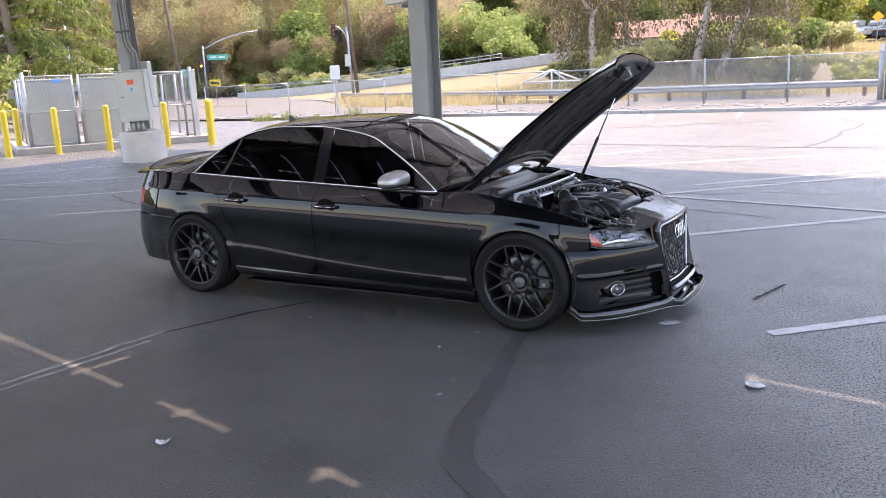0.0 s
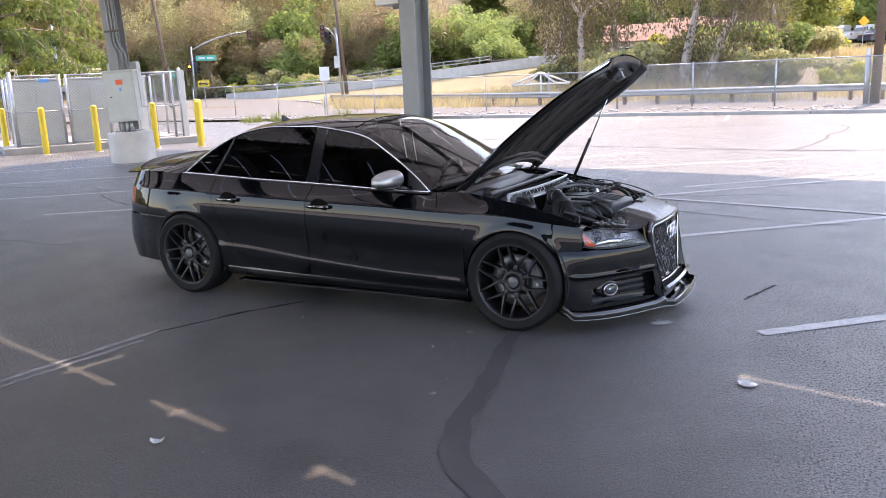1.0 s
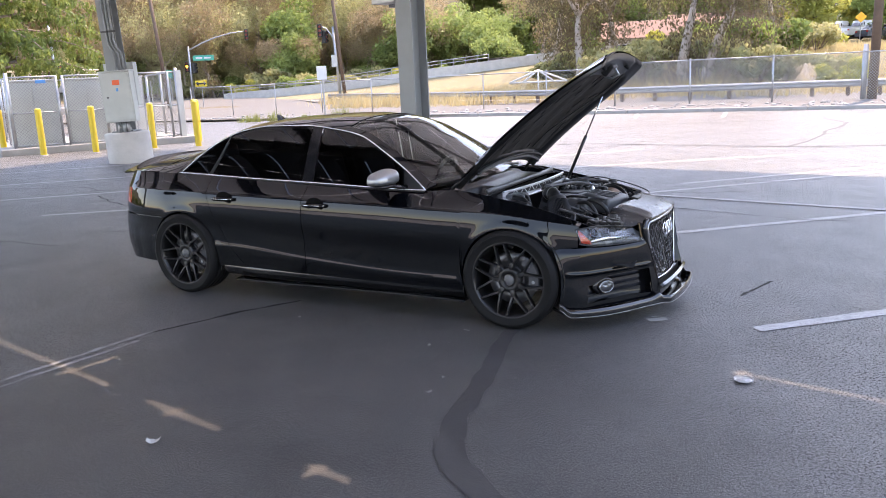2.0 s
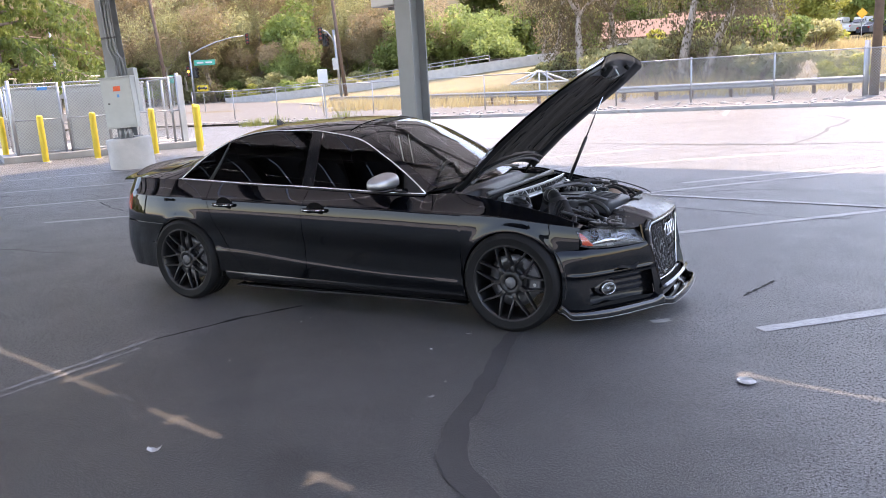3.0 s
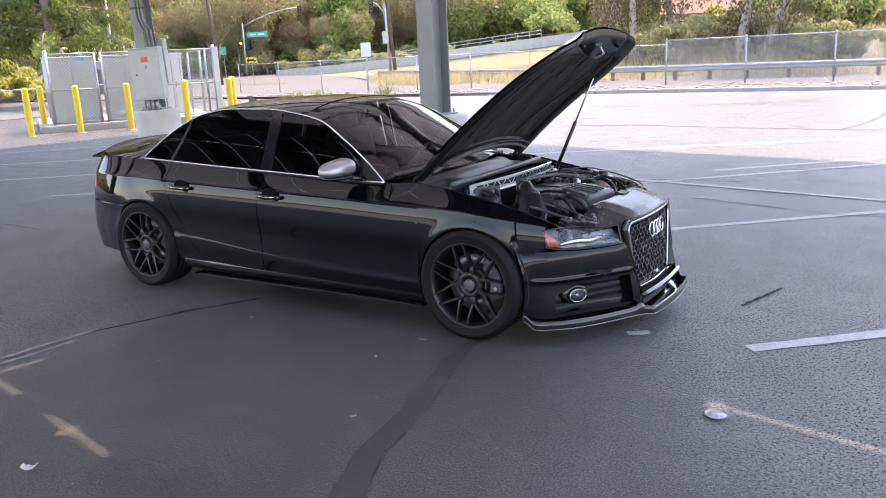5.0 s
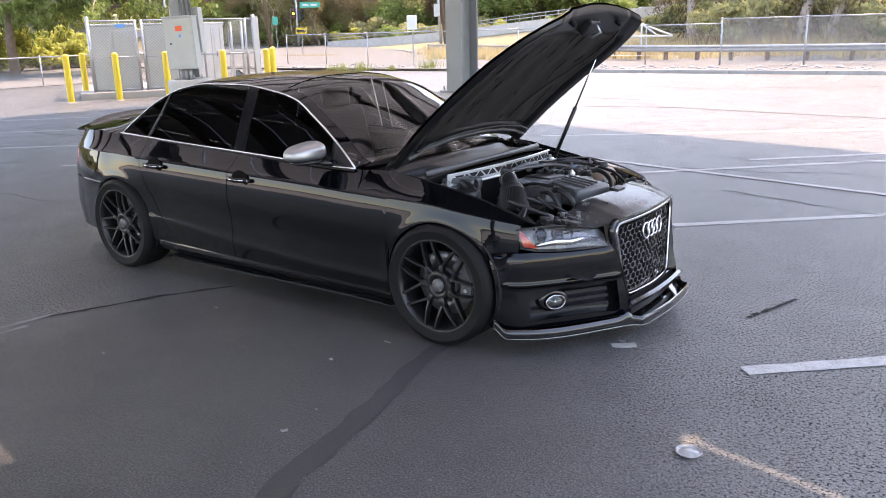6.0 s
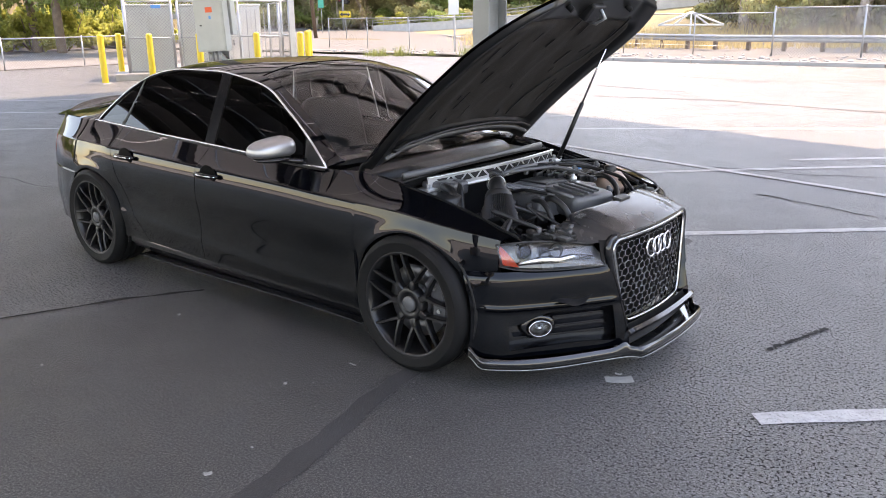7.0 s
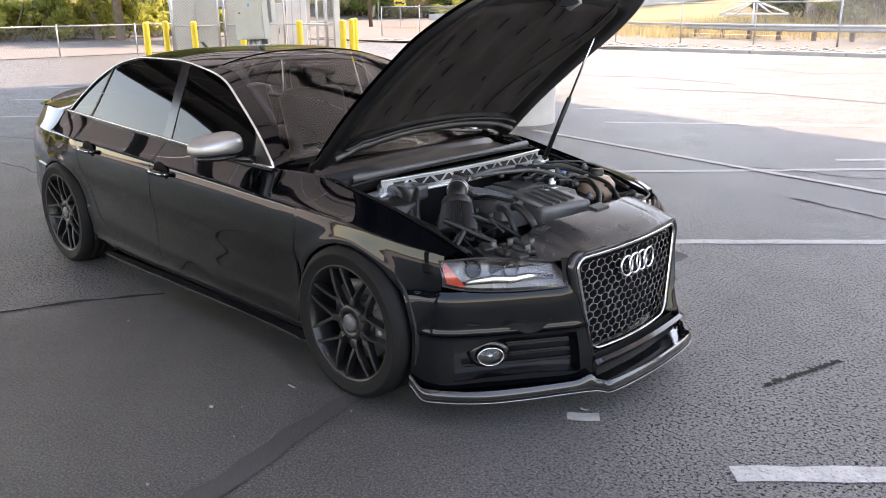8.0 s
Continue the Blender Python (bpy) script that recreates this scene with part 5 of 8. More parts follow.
part("grille_frame", tube(outline(0.012, 0.006), 0.0095, 10, closed=True, flat=0.9), mat("smoked_aluminium_frame", (0.30, 0.305, 0.31), 0.2, metal=1.0, vary=0.05, scale=8, fine=90), grille, "brushed aluminium grille frame", True)
part("grille_surround", tube(outline(0.075, -0.006), 0.020, 10, closed=True, flat=0.9), GLOSSBLK, grille, "gloss black grille surround", True)
mesh_bm = bmesh.new()
cell = 0.046
HH = GT[2] - GB[2]
dz = cell * 0.42
for r in range(-1, int(HH / (dz * 1.5)) + 2):
    zc = r * dz * 1.5
    for k in range(-10, 11):
        yc = (k + (0.5 if r % 2 else 0)) * cell
        ring = []
        for a in range(6):
            yy = yc + cell * 0.577 * math.cos(radians(60 * a + 30))
            zz = zc + dz * math.sin(radians(60 * a + 30))
            hh = zz / HH
            half = GB[1] + (GT[1] - GB[1]) * max(0, min(1, hh)) ** 0.8
            ring.append((yy, zz, hh, yy / half))
        if all(-0.02 <= p[2] <= 1.02 and abs(p[3]) <= 1.02 for p in ring):
            c0 = (sum(p[0] for p in ring) / 6, sum(p[1] for p in ring) / 6)
            loops = []
            for d, inset in ((-0.005, 0.995), (0.0, 0.985), (0.0, 0.905), (-0.005, 0.90)):
                vv = []
                for p in ring:
                    yy, zz = c0[0] + (p[0] - c0[0]) * inset, c0[1] + (p[1] - c0[1]) * inset
                    hh = zz / HH
                    half = GB[1] + (GT[1] - GB[1]) * max(0, min(1, hh)) ** 0.8
                    vv.append(mesh_bm.verts.new(grille_point(yy / half, hh, d)))
                loops.append(vv)
            for A, B in zip(loops[:-1], loops[1:]):
                for i in range(6):
                    mesh_bm.faces.new((A[i], A[(i + 1) % 6], B[(i + 1) % 6], B[i]))
bmesh.ops.recalc_face_normals(mesh_bm, faces=mesh_bm.faces[:])
honey = part("honeycomb", mesh_bm, mat("smoked_metal_honeycomb", (0.34, 0.34, 0.35), 0.26, metal=0.9, vary=0.2, scale=20, fine=90, coat=0.4), grille, "smoked grey honeycomb mesh")
tagged(honey, kind="stuff")
sheet("grille_back", lambda w, h: grille_point(w, h, -0.05), frange(-1, 1, 12), frange(0, 1, 8), SCOOP, grille)
emb = bpy.data.objects.new("emblem", None)
scene.collection.objects.link(emb)
emb.parent = grille
tagged(emb, "four plain chrome rings")
for i in range(4):
    yc = (i - 1.5) * 0.056
    ring = [grille_point((yc + 0.040 * math.cos(a)) / 0.36, 0.775 + 0.040 * math.sin(a) / HH, 0.016 + 0.002 * (i % 2)) for a in frange(0, math.tau, 37)[:-1]]
    part("ring", tube(ring, 0.0062, 8, closed=True), CHROME, emb, smooth=True)

# the nose between the headlamps and the grille
for s in (-1, 1):
    def nose(u, t):
        z = 0.535 + 0.105 * t
        x0, y0 = bx[-1](0.86 + 0.14 * u), by[-1](0.86 + 0.14 * u)
        xe = grille_point(1, (z - GB[2]) / HH)[0] - 0.004
        ye = grille_point(1, (z - GB[2]) / HH)[1] + 0.02
        w = smoothstep(0, 1, u)
        return (x0 * (1 - w) + xe * w - 0.020 * t * (1 - w), s * (y0 * (1 - w) + ye * w), z)
    sheet("nose_panel", nose, frange(0, 1, 12), frange(0, 1, 10), PAINT, front_end, thick=0.01, flip=s > 0)
    def cheek(h, u):
        p = grille_point(1, h)
        z = p[2]
        q = bump_point(1.0, max(0.155, min(0.535, z)), 1)
        a, b = Vector((p[0] - 0.012, p[1] + 0.016, z)), Vector((q[0], q[1] + 0.004, z))
        r = a.lerp(b, u)
        return (r.x, s * r.y, r.z)
    sheet("grille_cheek", cheek, frange(-0.05, 0.8, 20), frange(0, 1, 6), PAINT, front_end, thick=0.006)
# centre bar under the grille
sheet("lower_bar", lambda y, t: (2.262 + 0.022 * (1 - (y / 0.34) ** 2) - 0.05 * (1 - t), y, 0.165 + 0.058 * t), frange(-0.345, 0.345, 30), frange(0, 1, 6), GLOSSBLK, front_end, "gloss black bar under the grille", thick=0.02)
sheet("lower_grille", lambda y, t: (2.21 + 0.02 * (1 - (y / 0.34) ** 2), y, 0.14 + 0.10 * t), frange(-0.35, 0.35, 10), frange(0, 1, 4), BLACKPL, front_end)
# front lip: a plan curve with a kink, a blade and an upright rim
lip_pts = [(1.735, 0.872), (1.80, 0.874), (1.90, 0.822), (2.0, 0.735), (2.10, 0.60), (2.18, 0.47), (2.235, 0.385), (2.262, 0.352), (2.30, 0.335), (2.322, 0.20), (2.332, 0.0)]
ls = frange(0, 1, len(lip_pts))
lx, ly = spline(ls, [p[0] for p in lip_pts]), spline(ls, [p[1] for p in lip_pts])
lip = bpy.data.objects.new("front_lip", None)
scene.collection.objects.link(lip)
lip.parent = car
tagged(lip, "gloss black carbon front lip")


def lip_full(u, inset, dz):
    s = -1 if u < 0 else 1
    k = 1 - abs(u)
    rise = 0.025 * math.exp(-((k - 0.62) / 0.05) ** 2)
    return (lx(k) - inset, s * ly(k) * (1 - inset * 0.9), 0.112 + dz + rise * (dz / 0.05 if dz > 0 else 0) + 0.04 * smoothstep(0.12, 0.0, k))


lus = frange(-1, 1, 120)
sheet("lip_blade", lambda u, t: lip_full(u, 0.12 * (1 - t), -0.004), lus, frange(0, 1, 5), CARBON, lip, thick=0.008)
sheet("lip_wall", lambda u, t: lip_full(u, -0.008 + 0.010 * (2 * t - 1) ** 2, 0.002 + 0.044 * t), lus, frange(0, 1, 13), CARBON, lip, thick=0.006)
# silver tube stands in for the highlight along the lip's rim
part("lip_edge", tube([lip_full(u, -0.006, 0.0) for u in frange(-1, 1, 90)], 0.0018, 6), MIRROR_S, lip, "thin silver line standing for the lip's highlight", True)
for s in (-1, 1):
    part("lip_fin", box((0.07, 0.008, 0.036), (2.246, s * 0.366, 0.142), (0, 0, s * -42), 0.004), CARBON, lip)

# headlamps: housing, projector, light guide, amber corner, lens
for s in (-1, 1):
    hl = bpy.data.objects.new("headlamp", None)
    scene.collection.objects.link(hl)
    hl.parent = car
    tagged(hl, "clear headlamp with amber corner")
    tp = spline([0, 0.35, 0.7, 1.0], [0.650, 0.656, 0.640, 0.608])
    bt = spline([0, 0.2, 0.6, 1.0], [0.562, 0.544, 0.534, 0.530])
    px = spline([0, 0.3, 0.65, 1.0], [1.828, 1.920, 2.030, 2.128])
    py = spline([0, 0.3, 0.65, 1.0], [0.785, 0.700, 0.565, 0.408])

    def lamp_point(u, t, depth=0.0):
        z = bt(u) + (tp(u) - bt(u)) * t
        back = 0.075 * t ** 1.6 * (0.35 + 0.65 * u)
        bulge = 0.012 * math.sin(math.pi * t) * math.sin(math.pi * min(1, u + 0.1))
        return (px(u) + 0.014 - back + bulge - depth * 0.75, s * (py(u) + 0.004 - back * 0.25 + bulge * 0.6 - depth * 0.55), z)
    U, T = frange(0, 1, 30), frange(0, 1, 14)
    lens = sheet("lamp_lens", lamp_point, U, T, LENS, hl, "clear lamp lens", flip=s > 0)
    lens.visible_shadow = False
    sheet("lamp_housing", lambda u, t: lamp_point(u, t, 0.07 * math.sin(math.pi * min(1, max(0, u))) ** 0.4 * math.sin(math.pi * t) ** 0.5), U, T, LAMPIN, hl, "grey lamp housing", flip=s > 0)
    sheet("amber_corner", lambda u, t: lamp_point(0.012 + u * (0.04 + 0.13 * (1 - t)) + 0.03 * (1 - t), 0.10 + 0.85 * t, 0.008), frange(0, 1, 8), frange(0, 1, 8), AMBER, hl, "orange corner reflector", flip=s > 0)
    guide = [lamp_point(u, t, 0.022) for u, t in ((0.16, 0.15), (0.30, 0.28), (0.45, 0.36), (0.60, 0.33), (0.72, 0.42), (0.92, 0.40))]
    part("light_guide", tube(guide, [0.006, 0.010, 0.013, 0.012, 0.012, 0.008], 8, flat=1.3), CHROME, hl, "silver running-light strip", True)
    sheet("lower_reflector", lambda u, t: lamp_point(0.2 + 0.74 * u, 0.06 + 0.22 * t, 0.02 + 0.012 * t), frange(0, 1, 14), frange(0, 1, 4), LAMPIN, hl, "silver lower reflector", flip=s > 0)
    pc = Vector(lamp_point(0.31, 0.60, 0.045))
    pm = Matrix.Translation(pc) @ Vector((0.86, s * 0.45, 0.12)).to_track_quat("Z", "Y").to_matrix().to_4x4()
    part("projector", lathe([(0.034, -0.03), (0.036, 0.0), (0.031, 0.010)], 24, pm), CHROME, hl, "chrome projector ring", True)
    part("projector_lens", lathe([(0.031, 0.006), (0.022, 0.018), (0.0, 0.024)], 24, pm), GLOSSBLK, hl, "dark projector lens", True)
    pc2 = Vector(lamp_point(0.62, 0.62, 0.045))
    pm2 = Matrix.Translation(pc2) @ Vector((0.9, s * 0.4, 0.12)).to_track_quat("Z", "Y").to_matrix().to_4x4()
    part("main_beam", lathe([(0.0, -0.03), (0.02, -0.02), (0.032, 0.0)], 24, pm2), MIRROR_S, hl, "silver main beam bowl", True)
    part("lamp_edge", tube([lamp_point(u, 0) for u in frange(0, 1, 24)] + [lamp_point(1, t) for t in frange(0.1, 1, 8)], 0.004, 6), BLACKPL, hl, smooth=True)
    part("lamp_edge", tube([lamp_point(u, 1) for u in frange(0, 1, 24)], 0.005, 6), BLACKPL, hl, smooth=True)

# ---- wheels ----


def build_wheel():
    """A wheel about the y axis, its face towards -y."""
    w = bpy.data.objects.new("wheel", None)
    scene.collection.objects.link(w)
    turn_m = Matrix.Rotation(math.pi / 2, 4, "X")              # height of the profile becomes -y
    part("tyre", lathe([(0.245, -0.115), (0.262, -0.122), (0.290, -0.124), (0.308, -0.118), (0.319, -0.106), (0.3245, -0.085), (0.325, -0.05), (0.321, -0.048), (0.321, -0.040), (0.325, -0.038), (0.325, -0.004), (0.321, -0.002), (0.321, 0.006), (0.325, 0.008),
                        (0.325, 0.044), (0.321, 0.046), (0.321, 0.054), (0.3245, 0.056), (0.3245, 0.085), (0.319, 0.106), (0.308, 0.118), (0.299, 0.1225), (0.297, 0.1245), (0.290, 0.1245), (0.288, 0.1235), (0.262, 0.122), (0.250, 0.118), (0.245, 0.115)], 72, turn_m, close=True), RUBBER, w, "low-profile black tyre", True)
    rim = part("rim", lathe([(0.249, 0.119), (0.252, 0.114), (0.246, 0.104), (0.240, 0.10), (0.234, 0.085), (0.228, 0.02), (0.222, -0.08), (0.240, -0.105), (0.247, -0.112), (0.243, -0.115), (0.232, -0.108),
                             (0.215, -0.08), (0.221, 0.02), (0.228, 0.085), (0.238, 0.112)], 72, turn_m, close=True), WHEELM, w, "satin gunmetal wheel rim", True)

    def bar(p, q, w0, w1, d):
        """A tapering spoke with a chamfered face; p and q are (radius, angle, depth)."""
        bm = bmesh.new()
        P = Vector((p[0] * math.cos(p[1]), -p[2], p[0] * math.sin(p[1])))
        Q = Vector((q[0] * math.cos(q[1]), -q[2], q[0] * math.sin(q[1])))
        ax = (Q - P).normalized()
        sd = ax.cross(Vector((0, 1, 0))).normalized()
        fr = Vector((0, -1, 0))
        rings = []
        n = 8
        for i in range(n + 1):
            t = i / n
            c = P.lerp(Q, t) + fr * 0.010 * math.sin(math.pi * t) * 0.6
            ww = w0 + (w1 - w0) * t
            rings.append([bm.verts.new(c + sd * a * ww + fr * b) for a, b in ((-0.5, -d), (-0.5, -0.006), (-0.34, 0.0), (0.34, 0.0), (0.5, -0.006), (0.5, -d))])
        for A, B in zip(rings[:-1], rings[1:]):
            for k in range(6):
                bm.faces.new((A[k], A[(k + 1) % 6], B[(k + 1) % 6], B[k]))
        bm.faces.new(rings[0])
        bm.faces.new(rings[-1][::-1])
        bmesh.ops.recalc_face_normals(bm, faces=bm.faces[:])
        return bm
    for i in range(7):
        a = math.tau * i / 7 + math.pi / 2
        sp = part("spoke", bar((0.060, a, 0.090), (0.118, a, 0.094), 0.036, 0.026, 0.035), WHEELM, rim)
        for k in (-1, 1):
            part("spoke_arm", bar((0.110, a + k * 0.05, 0.095), (0.240, a + k * 0.315, 0.112), 0.0165, 0.0125, 0.032), WHEELM, sp)
    part("hub", lathe([(0.078, 0.04), (0.080, 0.085), (0.070, 0.094), (0.046, 0.094), (0.042, 0.080), (0.0, 0.080)], 40, turn_m), WHEELM, rim, smooth=True)
    cap = part("centre_cap", lathe([(0.036, 0.080), (0.036, 0.096), (0.032, 0.100), (0.0, 0.1005)], 32, turn_m), GREYPL, rim, "plain dark centre cap", True)
    for i in range(5):
        a = math.tau * i / 5 + 0.3
        part("wheel_bolt", rod((0.053 * math.cos(a), -0.078, 0.053 * math.sin(a)), (0.053 * math.cos(a), -0.092, 0.053 * math.sin(a)), 0.0085, seg=6), CHROME, rim)
    part("brake_disc", lathe([(0.08, 0.0), (0.170, 0.0), (0.172, 0.004), (0.172, 0.022), (0.170, 0.026), (0.08, 0.026)], 60, turn_m, close=True), DISC, w, "dark iron brake disc", True)
    part("hub_bell", lathe([(0.0, 0.05), (0.075, 0.05), (0.085, 0.04), (0.085, 0.0)], 32, turn_m), DARKM, w, smooth=True)
    bm = bmesh.new()
    n = 14
    rings = []
    for i in range(n + 1):
        a = radians(-38 + 76 * i / n) + math.radians(28)
        rings.append([bm.verts.new((r * math.cos(a), -y, r * math.sin(a))) for r, y in ((0.115, -0.01), (0.115, 0.055), (0.125, 0.062), (0.185, 0.060), (0.193, 0.05), (0.193, -0.01))])
    for A, B in zip(rings[:-1], rings[1:]):
        for k in range(6):
            bm.faces.new((A[k], A[(k + 1) % 6], B[(k + 1) % 6], B[k]))
    bm.faces.new(rings[0])
    bm.faces.new(rings[-1][::-1])
    bmesh.ops.recalc_face_normals(bm, faces=bm.faces[:])
    cal = part("caliper", bm, DARKM, w, "dark brake caliper")
    for a in (8, 48):
        part("caliper_bolt", rod((0.155 * math.cos(radians(a)), -0.058, 0.155 * math.sin(radians(a))), (0.155 * math.cos(radians(a)), -0.068, 0.155 * math.sin(radians(a))), 0.011, seg=8), GALV, cal)
    return w


wheel = build_wheel()
wheel.parent = car
wheel.matrix_basis = pose(HX, -0.792, HZ, 0, 12, 0)
tagged(wheel, "satin gunmetal split-spoke alloy wheel with black tyre")
for x, y, rz, spin in ((-HX, -0.788, 0, 33), (HX, 0.792, 180, 20), (-HX, 0.788, 180, 70)):
    copy_thing(wheel, pose(x, y, HZ, 0, 0, rz) @ pose(0, 0, 0, 0, spin, 0))

# ---- engine bay ----
bay = bpy.data.objects.new("engine_bay", None)
scene.collection.objects.link(bay)
bay.parent = car
tagged(bay, "cluttered dark engine bay with aluminium brace")
for s in (-1, 1):
    def gutter(x, t):
        yb, zb = y_belt(x), z_belt(x)
        k = [(0.0, 0.0), (-0.006, -0.030), (-0.045, -0.034), (-0.050, -0.018), (-0.062, -0.018), (-0.070, -0.06), (-0.085, -0.36)]
        i = min(5, int(t))
        f = t - i
        return (x, s * (yb + k[i][0] + (k[i + 1][0] - k[i][0]) * f), zb + k[i][1] + (k[i + 1][1] - k[i][1]) * f)
    sheet("inner_fender", gutter, frange(0.93, 1.88, 40), frange(0, 6, 25), PAINT, bay, "black painted inner wing", flip=s > 0)
    part("wing_seal", tube([gutter(x, 3.5) for x in frange(1.05, 1.84, 30)], 0.007, 6), RUBBER, bay, smooth=True)
sheet("bay_floor", lambda x, y: (x, y, 0.40 + 0.03 * noise.noise(Vector((x * 8, y * 8, 0)))), frange(1.1, 2.12, 30), frange(-0.64, 0.64, 30), BLACKPL, bay)
sheet("firewall", lambda y, t: (1.12 - 0.02 * t, y, 0.40 + 0.40 * t), frange(-0.64, 0.64, 10), frange(0, 1, 4), BLACKPL, bay)
sheet("front_wall", lambda y, t: (2.08 - 0.14 * (y / 0.6) ** 2, y, 0.38 + 0.25 * t), frange(-0.62, 0.62, 16), frange(0, 1, 4), BLACKPL, bay)
# plenum cover below the windscreen, in two levels
def cowl(y, t):
    x0 = front_x(y / 0.76) - 0.03
    x = x0 + (1.225 - 0.05 * (y / 0.6) ** 2 - x0) * t
    z = 0.888 - 0.045 * (abs(y) / 0.7) ** 2 - 0.020 * smoothstep(0.15, 0.3, t) - 0.015 * t
    z -= 0.045 * smoothstep(-0.36, -0.42, y) * smoothstep(-0.66, -0.60, y) * smoothstep(0.30, 0.4, t) * smoothstep(0.95, 0.85, t)
    z += 0.012 * smoothstep(0.85, 0.97, t)
    return (x, y, z)
sheet("plenum_cover", cowl, frange(-0.665, 0.665, 80), frange(0, 1, 36), BLACKPL, bay, "black plastic plenum cover", thick=0.008, flip=True)
rail = [(1.205 - 0.05 * (y / 0.6) ** 2, y, 0.862 - 0.012 * (y / 0.6) ** 2) for y in frange(-0.62, 0.60, 40)]
part("seal_rail", tube(rail, 0.015, 8, flat=1.2), GREYPL, bay, "grey rubber bulkhead seal", True)
# strut brace: two flanges and a zigzag web
def brace_at(y, dz, dx=0.0):
    k = (y - 0.03) / 0.55
    return Vector((1.275 - 0.05 * k * k + 0.03 * (y + 0.5) + dx, y, 0.812 - 0.004 * k * k + dz))
brace = part("strut_brace", tube([brace_at(y, 0.024) for y in frange(-0.52, 0.57, 40)], 0.009, 6, flat=0.6), ALU, bay, "bare aluminium strut brace with triangular cut-outs", True)
part("brace_flange", tube([brace_at(y, -0.044) for y in frange(-0.52, 0.57, 40)], 0.010, 6, flat=0.7), ALU, brace, smooth=True)
sheet("brace_plate", lambda y, t: tuple(brace_at(y, -0.046 + 0.072 * t, -0.002)), frange(-0.52, 0.57, 30), frange(0, 1, 3), ALU, brace, "bare aluminium plate", thick=0.006)
ys = frange(-0.48, 0.54, 19)
for i, (y0, y1) in enumerate(zip(ys[:-1], ys[1:])):
    lo_z, hi_z = (-0.020, 0.010) if i % 2 else (0.010, -0.020)
    tri = [brace_at(y0 + 0.014, lo_z, 0.0025), brace_at(y1 + 0.026, lo_z, 0.0025), brace_at((y0 + y1) / 2 + 0.020, hi_z, 0.0025)]
    deep = [p + Vector((-0.012, 0, 0)) for p in tri]
    mesh_ob("opening", tri + deep, [(0, 1, 2), (5, 4, 3), (0, 3, 4, 1), (1, 4, 5, 2), (2, 5, 3, 0)], BLACKPL, brace)
for y, w in ((-0.53, 0.10), (0.57, 0.09)):
    part("brace_foot", box((0.09, w, 0.02), brace_at(y, -0.035), (0, 0, 8), 0.006), ALU, brace)
    part("brace_bolt", rod(brace_at(y, -0.03, 0.01), brace_at(y, -0.005, 0.01), 0.011, seg=6), GALV, brace)

# engine cover: ribbed lid with a raised front block
def lid(a, b):
    """a along x, b across; edges rolled down."""
    x, y = 1.36 + 0.40 * a, -0.20 + 0.52 * b
    edge = smoothstep(0, 0.08, a) * smoothstep(1, 0.92, a) * smoothstep(0, 0.07, b) * smoothstep(1, 0.93, b)
    rib = 0.006 * (1 if abs(b - 0.5) < 0.13 else 0) + 0.004 * math.sin(a * 40) * (1 if 0.66 < abs(b - 0.5) * 2 < 0.85 else 0)
    return (x + 0.06 * (b - 0.5), y - 0.10 * a, 0.655 + (0.085 + 0.015 * a + rib) * edge)
cover_e = sheet("engine_cover", lid, frange(0, 1, 50), frange(0, 1, 60), GREYPL, bay, "grey plastic engine cover")
part("cover_plate", box((0.20, 0.15, 0.016), (1.50, 0.09, 0.752), (0, -2, -14), 0.005), BLACKPL, cover_e, "dark raised plate")
bm = box((0.24, 0.28, 0.11), (1.77, -0.02, 0.705), (0, 4, -14), 0.025)
part("intake_manifold", bm, GREYPL, bay, "grey plastic intake block", True)
for i in range(4):
    part("manifold_rib", box((0.205, 0.010, 0.012), (1.765, -0.10 + 0.05 * i, 0.765), (0, 4, -14), 0.003), GREYPL, bay)
for i in range(5):
    part("cover_mark", box((0.020, 0.014, 0.003), (1.70, 0.035 + 0.020 * i, 0.766), (0, 4, -14)), LABELW, cover_e)
part("coil_cover", box((0.34, 0.12, 0.06), (1.58, -0.27, 0.665), (0, 3, -14), 0.02), BLACKPL, bay)
part("coil_cover", box((0.34, 0.12, 0.06), (1.60, 0.36, 0.665), (0, 3, -14), 0.02), BLACKPL, bay)
for i in range(3):
    part("coil_plug", rod((1.47 + 0.10 * i, -0.265 - 0.02 * i, 0.69), (1.47 + 0.10 * i, -0.265 - 0.02 * i, 0.725), 0.016, seg=10), BLACKPL, bay, smooth=True)
# open cone air filter with pleats, and its intake pipe
ca, cb = Vector((1.560, -0.400, 0.770)), Vector((1.61, -0.450, 0.645))
cm = Matrix.Translation(ca) @ (cb - ca).to_track_quat("Z", "Y").to_matrix().to_4x4()
bm = bmesh.new()
L = (cb - ca).length
rings = []
for h, r in ((0.0, 0.056), (0.01, 0.062), (L - 0.012, 0.084), (L, 0.080)):
    rings.append([bm.verts.new(cm @ Vector(((r + (0.0035 if k % 2 else -0.0035)) * math.cos(k * math.tau / 96), (r + (0.0035 if k % 2 else -0.0035)) * math.sin(k * math.tau / 96), h))) for k in range(96)])
for A, B in zip(rings[:-1], rings[1:]):
    for k in range(96):
        bm.faces.new((A[k], A[(k + 1) % 96], B[(k + 1) % 96], B[k]))
bm.faces.new(rings[-1])
filt = part("air_filter", bm, BLACKPL, bay, "black pleated cone air filter")
part("filter_cap", lathe([(0.086, L - 0.012), (0.087, L), (0.078, L + 0.010), (0.0, L + 0.012)], 40, cm), RUBBER, filt, "black rubber end cap", True)
